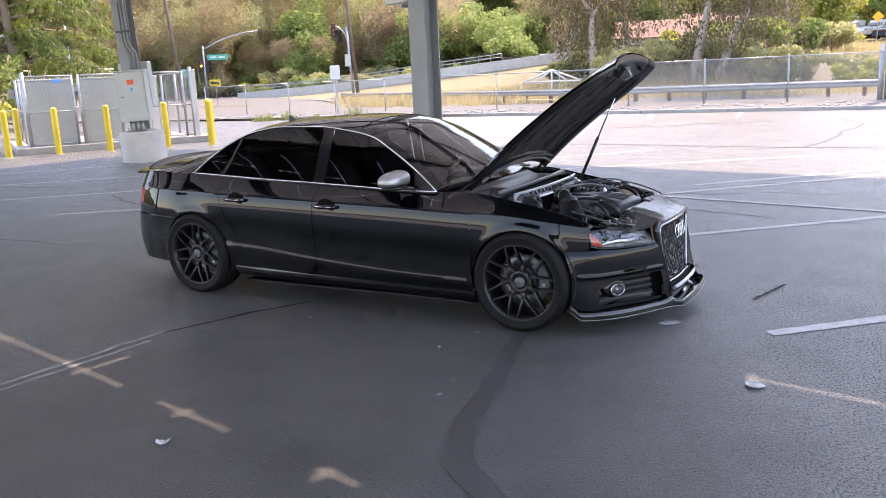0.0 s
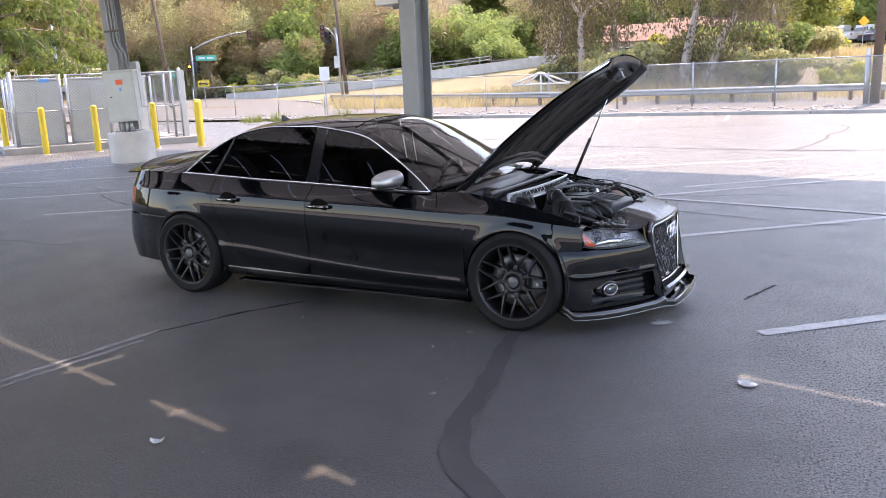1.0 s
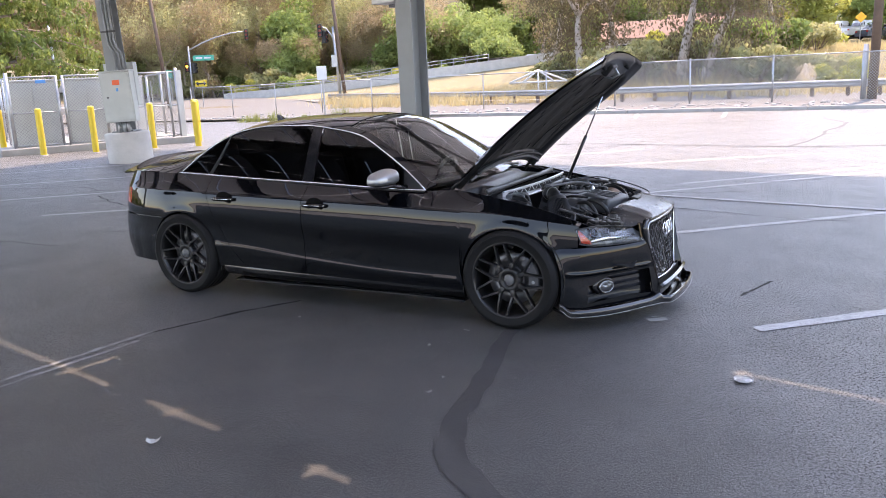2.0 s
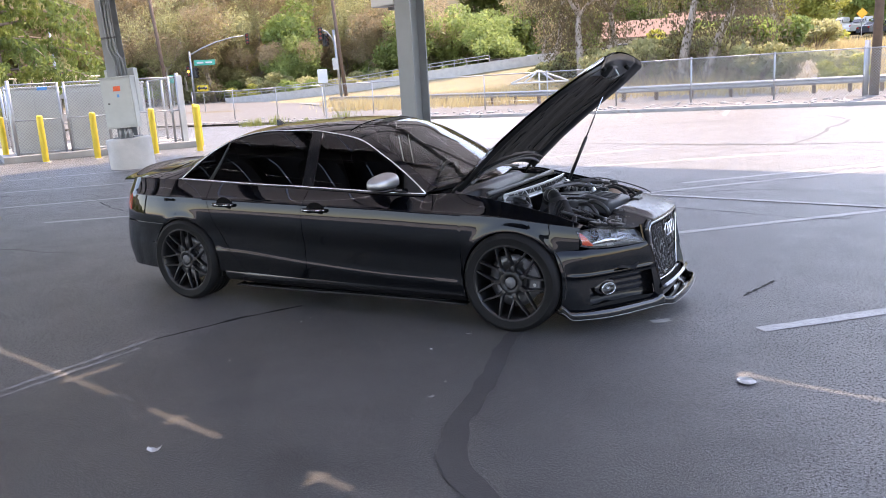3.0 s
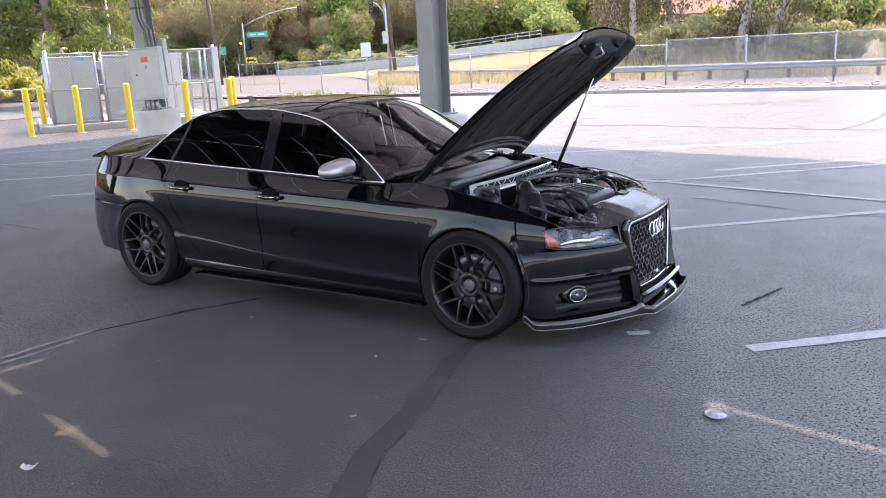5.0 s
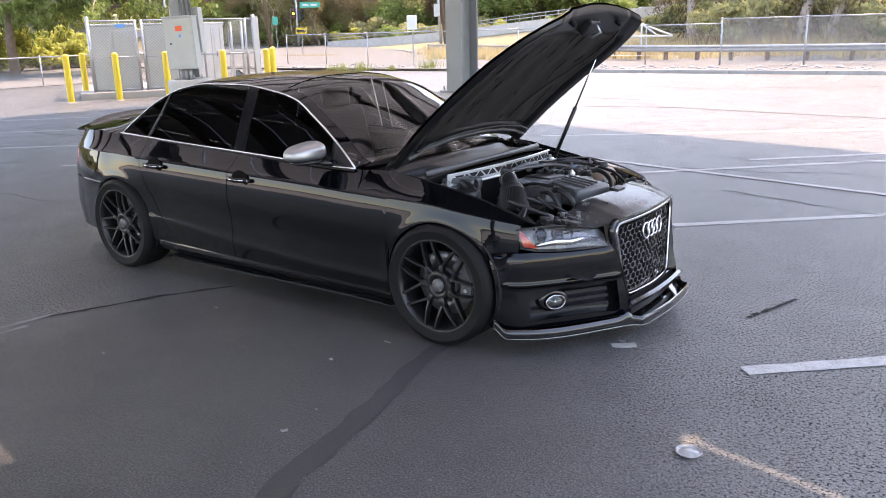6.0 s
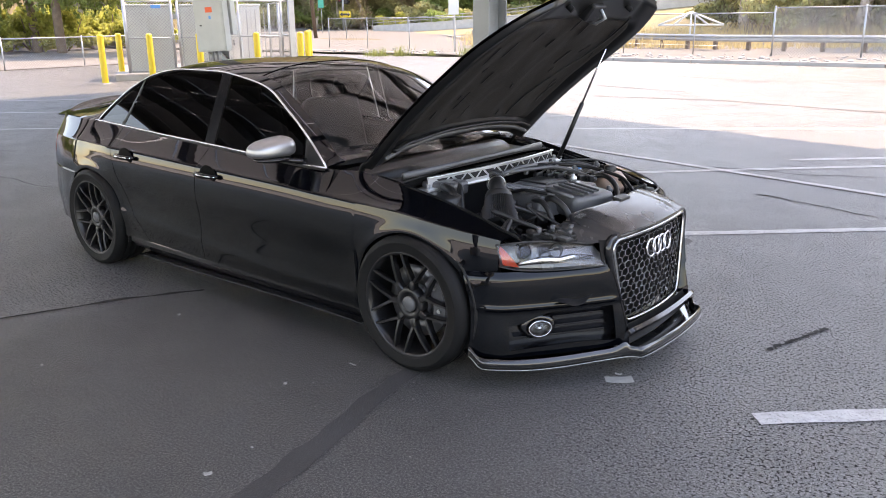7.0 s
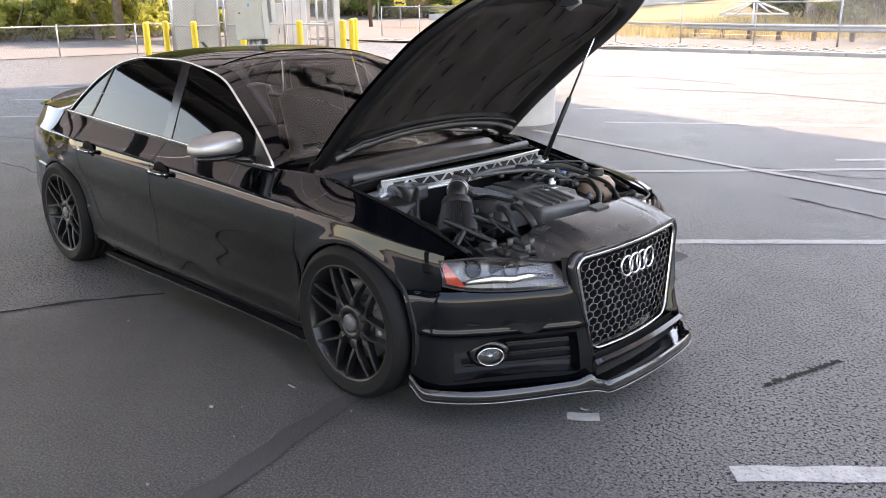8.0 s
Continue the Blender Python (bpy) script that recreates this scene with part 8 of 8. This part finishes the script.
# white swing barrier: a truss of thin tubes
gt = empty("swing_barrier", label="white tubular swing barrier frame", category="barrier")
g0 = Vector((*at_view(985, 43), 0))
rg = Vector((math.cos(radians(21)), math.sin(radians(21)), 0))
for a, b in (((-1.5, 1.15), (0, 1.75)), ((0, 1.75), (1.5, 1.15)), ((-1.5, 1.15), (1.5, 1.15)), ((0, 0.05), (0, 1.75)), ((-0.8, 1.15), (0, 1.75)), ((0.8, 1.15), (0, 1.75))):
    part("tube", rod(g0 + rg * a[0] + Vector((0, 0, a[1])), g0 + rg * b[0] + Vector((0, 0, b[1])), 0.045, seg=8), WHITE, gt, smooth=True)


# parked vehicles far off
def far_car(kind, colour, label):
    body = mat(label.split()[0] + "_vehicle_paint", colour, 0.25, vary=0.06, scale=1, fine=60, coat=0.6)
    v = empty("parked_" + kind, label=label, category="car" if kind == "car" else kind, group="vehicles parked beyond the road")
    L, W, H = (4.5, 1.8, 1.45) if kind == "car" else (5.4, 1.95, 1.85)
    top = spline([-L / 2, -L / 2 + 0.15, -L * 0.30, -L * 0.16, L * 0.10, L * 0.24, L / 2 - 0.2, L / 2], [0.55, 0.95, 1.0, H, H, 1.0, 0.88, 0.55]) if kind == "car" else \
        spline([-L / 2, -L / 2 + 0.05, -0.5, -0.35, 0.7, 1.15, L / 2 - 0.1, L / 2], [0.7, 1.05, 1.07, H, H, 1.15, 1.05, 0.6])
    verts, faces = [], []
    xs = frange(-L / 2, L / 2, 34)
    for x in xs:
        zt = top(x)
        wt = W / 2 * (0.78 if zt > 1.15 else 0.94)
        e = 1 - 0.10 * smoothstep(0.36 * L, 0.5 * L, abs(x))
        verts += [(x, -W / 2 * e, 0.30), (x, -W / 2 * e, min(zt, 0.92)), (x, -wt * e, zt), (x, wt * e, zt), (x, W / 2 * e, min(zt, 0.92)), (x, W / 2 * e, 0.30)]
    for i in range(len(xs) - 1):
        for k in range(5):
            faces.append((i * 6 + k, (i + 1) * 6 + k, (i + 1) * 6 + k + 1, i * 6 + k + 1))
    faces += [tuple(range(6)), tuple(range(len(verts) - 1, len(verts) - 7, -1))]
    mesh_ob("body", verts, faces, body, v)
    gx = (-0.12 * L, 0.11 * L) if kind == "car" else (-0.3, 0.8)
    for s in (-1, 1):
        part("side_window", box((gx[1] - gx[0] + 0.25, 0.02, 0.36), (sum(gx) / 2, s * W * 0.437, (H + 0.95) / 2), (s * 14, 0, 0), 0.03), GLOSSBLK, v)
        for wx in (-L * 0.30, L * 0.31):
            wh = part("wheel", lathe([(0.33, -0.1), (0.34, 0.0), (0.33, 0.1), (0.2, 0.11), (0.0, 0.10)], 20, Matrix.Translation((wx, s * W * 0.47, 0.33)) @ Matrix.Rotation(-s * math.pi / 2, 4, "X")), RUBBER, v, smooth=True)
            part("rim", lathe([(0.2, 0.112), (0.0, 0.118)], 14, Matrix.Translation((wx, s * W * 0.47, 0.33)) @ Matrix.Rotation(-s * math.pi / 2, 4, "X")), GALV, wh)
    part("windscreen", box((0.03, W * 0.72, 0.5), (gx[1] + 0.33, 0, (H + 0.95) / 2), (0, -52, 0), 0.01), GLOSSBLK, v)
    part("rear_screen", box((0.03, W * 0.70, 0.42), (gx[0] - 0.28, 0, (H + 0.97) / 2), (0, 48, 0), 0.01), GLOSSBLK, v)
    for s in (-1, 1):
        part("head_light", box((0.06, 0.34, 0.14), (L / 2 - 0.06, s * W * 0.33, 0.74), bevel=0.02), LABELW, v)
        part("tail_light", box((0.05, 0.22, 0.18), (-L / 2 + 0.05, s * W * 0.38, 0.82), bevel=0.02), REDL, v)
    return v


FLEET = [far_car("car", (0.72, 0.72, 0.72), "white car parked beyond the road"), far_car("pickup", (0.74, 0.74, 0.73), "white pickup truck parked beyond the road"), far_car("car", (0.14, 0.015, 0.02), "dark red car parked beyond the road"),
         far_car("car", (0.05, 0.055, 0.065), "dark grey car parked beyond the road"), far_car("pickup", (0.035, 0.04, 0.05), "black pickup truck parked on the slope")]
spots = [((1466, 106), 0, 50), ((1506, 106), 1, 50), ((1420, 97), 2, 12), ((1575, 100), 3, 50), ((1322, 84), 4, 10)]
for v, ((px, d), k, rz) in zip([FLEET[0], FLEET[1], FLEET[2], FLEET[3], FLEET[4]], spots):
    x, y = at_view(px, d)
    v.matrix_world = pose(x, y, ground_z(x, y) + 0.02, 0, 0, rz)
for px, d, k, rz in ((1546, 105, 1, 50), (1620, 103, 0, 50), (1660, 103, 1, 50), (872, 80, 0, 24), (905, 82, 1, 24), (940, 80, 0, 200), (970, 81, 1, 24), (1000, 82, 0, 24), (1025, 80, 3, 24)):
    x, y = at_view(px, d)
    z = ground_z(x, y) + (0.02 if px > 1100 else 1.0)
    copy_thing(FLEET[k], pose(x, y, z, 0, 0, rz))
tagged(sheet("upper_lot", lambda t, w: (*at_view(840 + 230 * t, 72 + 14 * w), 3.05 + 0.3 * w), frange(0, 1, 10), frange(0, 1, 5), ROADC), "pale upper parking area", "parking lot", kind="structure")


# houses on the slope
def house(x, y, rz, w, d, h, wallm, roofm, label, garage=True):
    hs = empty("house", (x, y, ground_z(x, y)), rz, label=label, category="house")
    part("wall", box((w, d, h + 1.0), (0, 0, h / 2 - 0.5)), wallm, hs)
    o = 0.45
    verts = [(-w / 2 - o, -d / 2 - o, h - 0.05), (w / 2 + o, -d / 2 - o, h - 0.05), (w / 2 + o, d / 2 + o, h - 0.05), (-w / 2 - o, d / 2 + o, h - 0.05), (-w / 2 - o, 0, h + d * 0.24), (w / 2 + o, 0, h + d * 0.24)]
    rf = mesh_ob("roof", verts, [(0, 1, 5, 4), (2, 3, 4, 5), (0, 4, 3), (1, 2, 5), (3, 2, 1, 0)], roofm, hs)
    gx = w * 0.22
    gab = [(gx - 2.2, -d / 2 - 1.4, h - 0.1), (gx + 2.2, -d / 2 - 1.4, h - 0.1), (gx, -d / 2 - 1.4, h + 1.2), (gx - 2.2, 0, h - 0.1), (gx + 2.2, 0, h - 0.1), (gx, 0, h + 1.2)]
    mesh_ob("gable_roof", gab, [(0, 2, 5, 3), (1, 4, 5, 2), (0, 1, 2)], roofm, hs)
    part("gable_wall", box((3.7, 1.2, h + 0.9), (gx, -d / 2 - 0.55, h / 2 - 0.5)), wallm, hs)
    part("garage_door" if garage else "door", box((1.7 if garage else 1.0, 0.06, 2.0), (gx + 0.6, -d / 2 - 1.17, 1.0), bevel=0.02), mat("tan_door_paint", (0.50, 0.30, 0.16), 0.6, vary=0.1), hs, "tan brown door")
    for wx in (-w * 0.36, -w * 0.12, gx - 1.1):
        yy = -d / 2 - (1.17 if wx > 0 else 0.02)
        win = part("window", box((1.3, 0.05, 1.0), (wx, yy, 1.45), bevel=0.01), GLOSSBLK, hs, "dark window")
        part("frame", box((1.45, 0.04, 1.15), (wx, yy + 0.015, 1.45), bevel=0.01), WHITE, win)
    return hs


STUCCO = mat("cream_stucco", (0.40, 0.34, 0.27), 0.85, vary=0.1, scale=1, fine=25, bump=0.2)
TILE = mat("pink_clay_tile_roof", (0.15, 0.078, 0.056), 0.85, vary=0.25, scale=1.5, fine=14, bump=0.5)
x, y = at_view(1205, 96)
house(x, y, 16, 13, 8, 2.7, STUCCO, TILE, "cream stucco house with pink tiled roof")
x, y = at_view(1290, 106)
house(x, y, 20, 10, 8, 2.7, STUCCO, TILE, "cream stucco house with tiled roof further up", False)
x, y = at_view(940, 112)
house(x, y, 25, 11, 8, 2.9, WHITE, mat("grey_shingle_roof", (0.22, 0.21, 0.21), 0.85, vary=0.2, scale=2, fine=14, bump=0.4), "white house with grey roof among trees", False)
x, y = at_view(668, 108)
house(x, y, 36, 9, 7, 3.6, STUCCO, mat("pale_gravel_roof", (0.52, 0.50, 0.46), 0.85, vary=0.1), "pale house with flat light roof among trees", False)

# the long white building across the lot, mirrored in the paint
FACADE = mat("white_render_facade", (0.78, 0.80, 0.83), 0.8, vary=0.06, scale=0.6, fine=20, bump=0.1)
bl = empty("long_building", (-46, -46, 0), 3, label="long low white building across the lot", category="building")
part("wall", box((170, 10, 3.2), (0, 0, 1.4), bevel=0.05), FACADE, bl)
part("roof", box((170.6, 10.6, 0.35), (0, 0, 3.15), bevel=0.05), WHITE, bl)


# ---- litter and loose stones on the asphalt ----
LIDM = mat("clear_scuffed_plastic", (0.26, 0.265, 0.27), 0.25, vary=0.1, scale=20, fine=90, coat=0.4)
CARD = mat("dirty_grey_card", (0.26, 0.26, 0.25), 0.7, vary=0.2, scale=20, fine=90)
PAPER = mat("crumpled_white_paper", (0.40, 0.40, 0.39), 0.7, vary=0.12, scale=20, fine=90)
cup = empty("plastic_lid", (2.882, -1.278, 0.002), 20, label="round scuffed plastic cup lid lying on asphalt", category="lid")
part("rim", lathe([(0.046, 0.0), (0.049, 0.005), (0.051, 0.008), (0.049, 0.010), (0.045, 0.007)], 40, close=True), LIDM, cup, smooth=True)
part("disc", lathe([(0.045, 0.006), (0.038, 0.003), (0.033, 0.007), (0.0, 0.0075)], 40), LIDM, cup, smooth=True)


def scrap(x, y, w, d, rz, material, label, curl=0.008, name="paper_scrap"):
    fn = lambda a, b: (a * w, b * d, 0.004 + curl * (abs(a) ** 3 * 4 + 0.5 * abs(noise.noise(Vector((a * 3 + x, b * 3, 0))))))
    o = sheet(name, fn, frange(-0.5, 0.5, 10), frange(-0.5, 0.5, 8), material, None, thick=0.0015)
    o.matrix_world = pose(x, y, 0.002, 0, 0, rz)
    tagged(o, label, "litter")


scrap(2.235, -0.405, 0.125, 0.062, 38, CARD, "dirty grey card scrap on asphalt", name="card_scrap")
scrap(2.205, -0.352, 0.03, 0.012, 20, PAPER, "tiny white scrap on asphalt")
scrap(0.515, -3.03, 0.062, 0.034, 35, PAPER, "crumpled white paper scrap on asphalt", 0.03)
scrap(1.16, -1.02, 0.045, 0.008, 0, PAPER, "thin white sliver of paper on asphalt", 0.002)
scrap(1.43, -2.02, 0.03, 0.02, 60, CARD, "small grey scrap on asphalt")
PEB = mat("grey_pebble", (0.30, 0.29, 0.28), 0.8, vary=0.3, rand=0.6, bump=0.3)
prng = random.Random(3)
grit = bmesh.new()
for i in range(420):
    r = prng.uniform(0.002, 0.006) if i > 30 else prng.uniform(0.006, 0.011)
    p = (prng.uniform(-3.5, 5.5), prng.uniform(-4.5, 2.8), r * 0.4)
    bmesh.ops.create_icosphere(grit, subdivisions=1, radius=r, matrix=Matrix.Translation(p) @ Matrix.Diagonal((1, prng.uniform(0.6, 1), 0.6, 1)))
tagged(part("grit", grit, PEB), "loose grey grit scattered on the asphalt", "grit", kind="stuff")
stones = bmesh.new()
for i in range(520):
    r = abs(prng.gauss(0.05, 0.035)) + 0.015
    p = (prng.uniform(-26, 14), 24.3 + abs(prng.gauss(0, 1.6)), 0.11)
    bmesh.ops.create_icosphere(stones, subdivisions=1, radius=r, matrix=Matrix.Translation(p) @ Matrix.Diagonal((1, prng.uniform(0.6, 1), 0.6, 1)))
tagged(part("rocks", stones, PEB), "scattered grey rocks on the gravel strip", "rocks", kind="stuff")
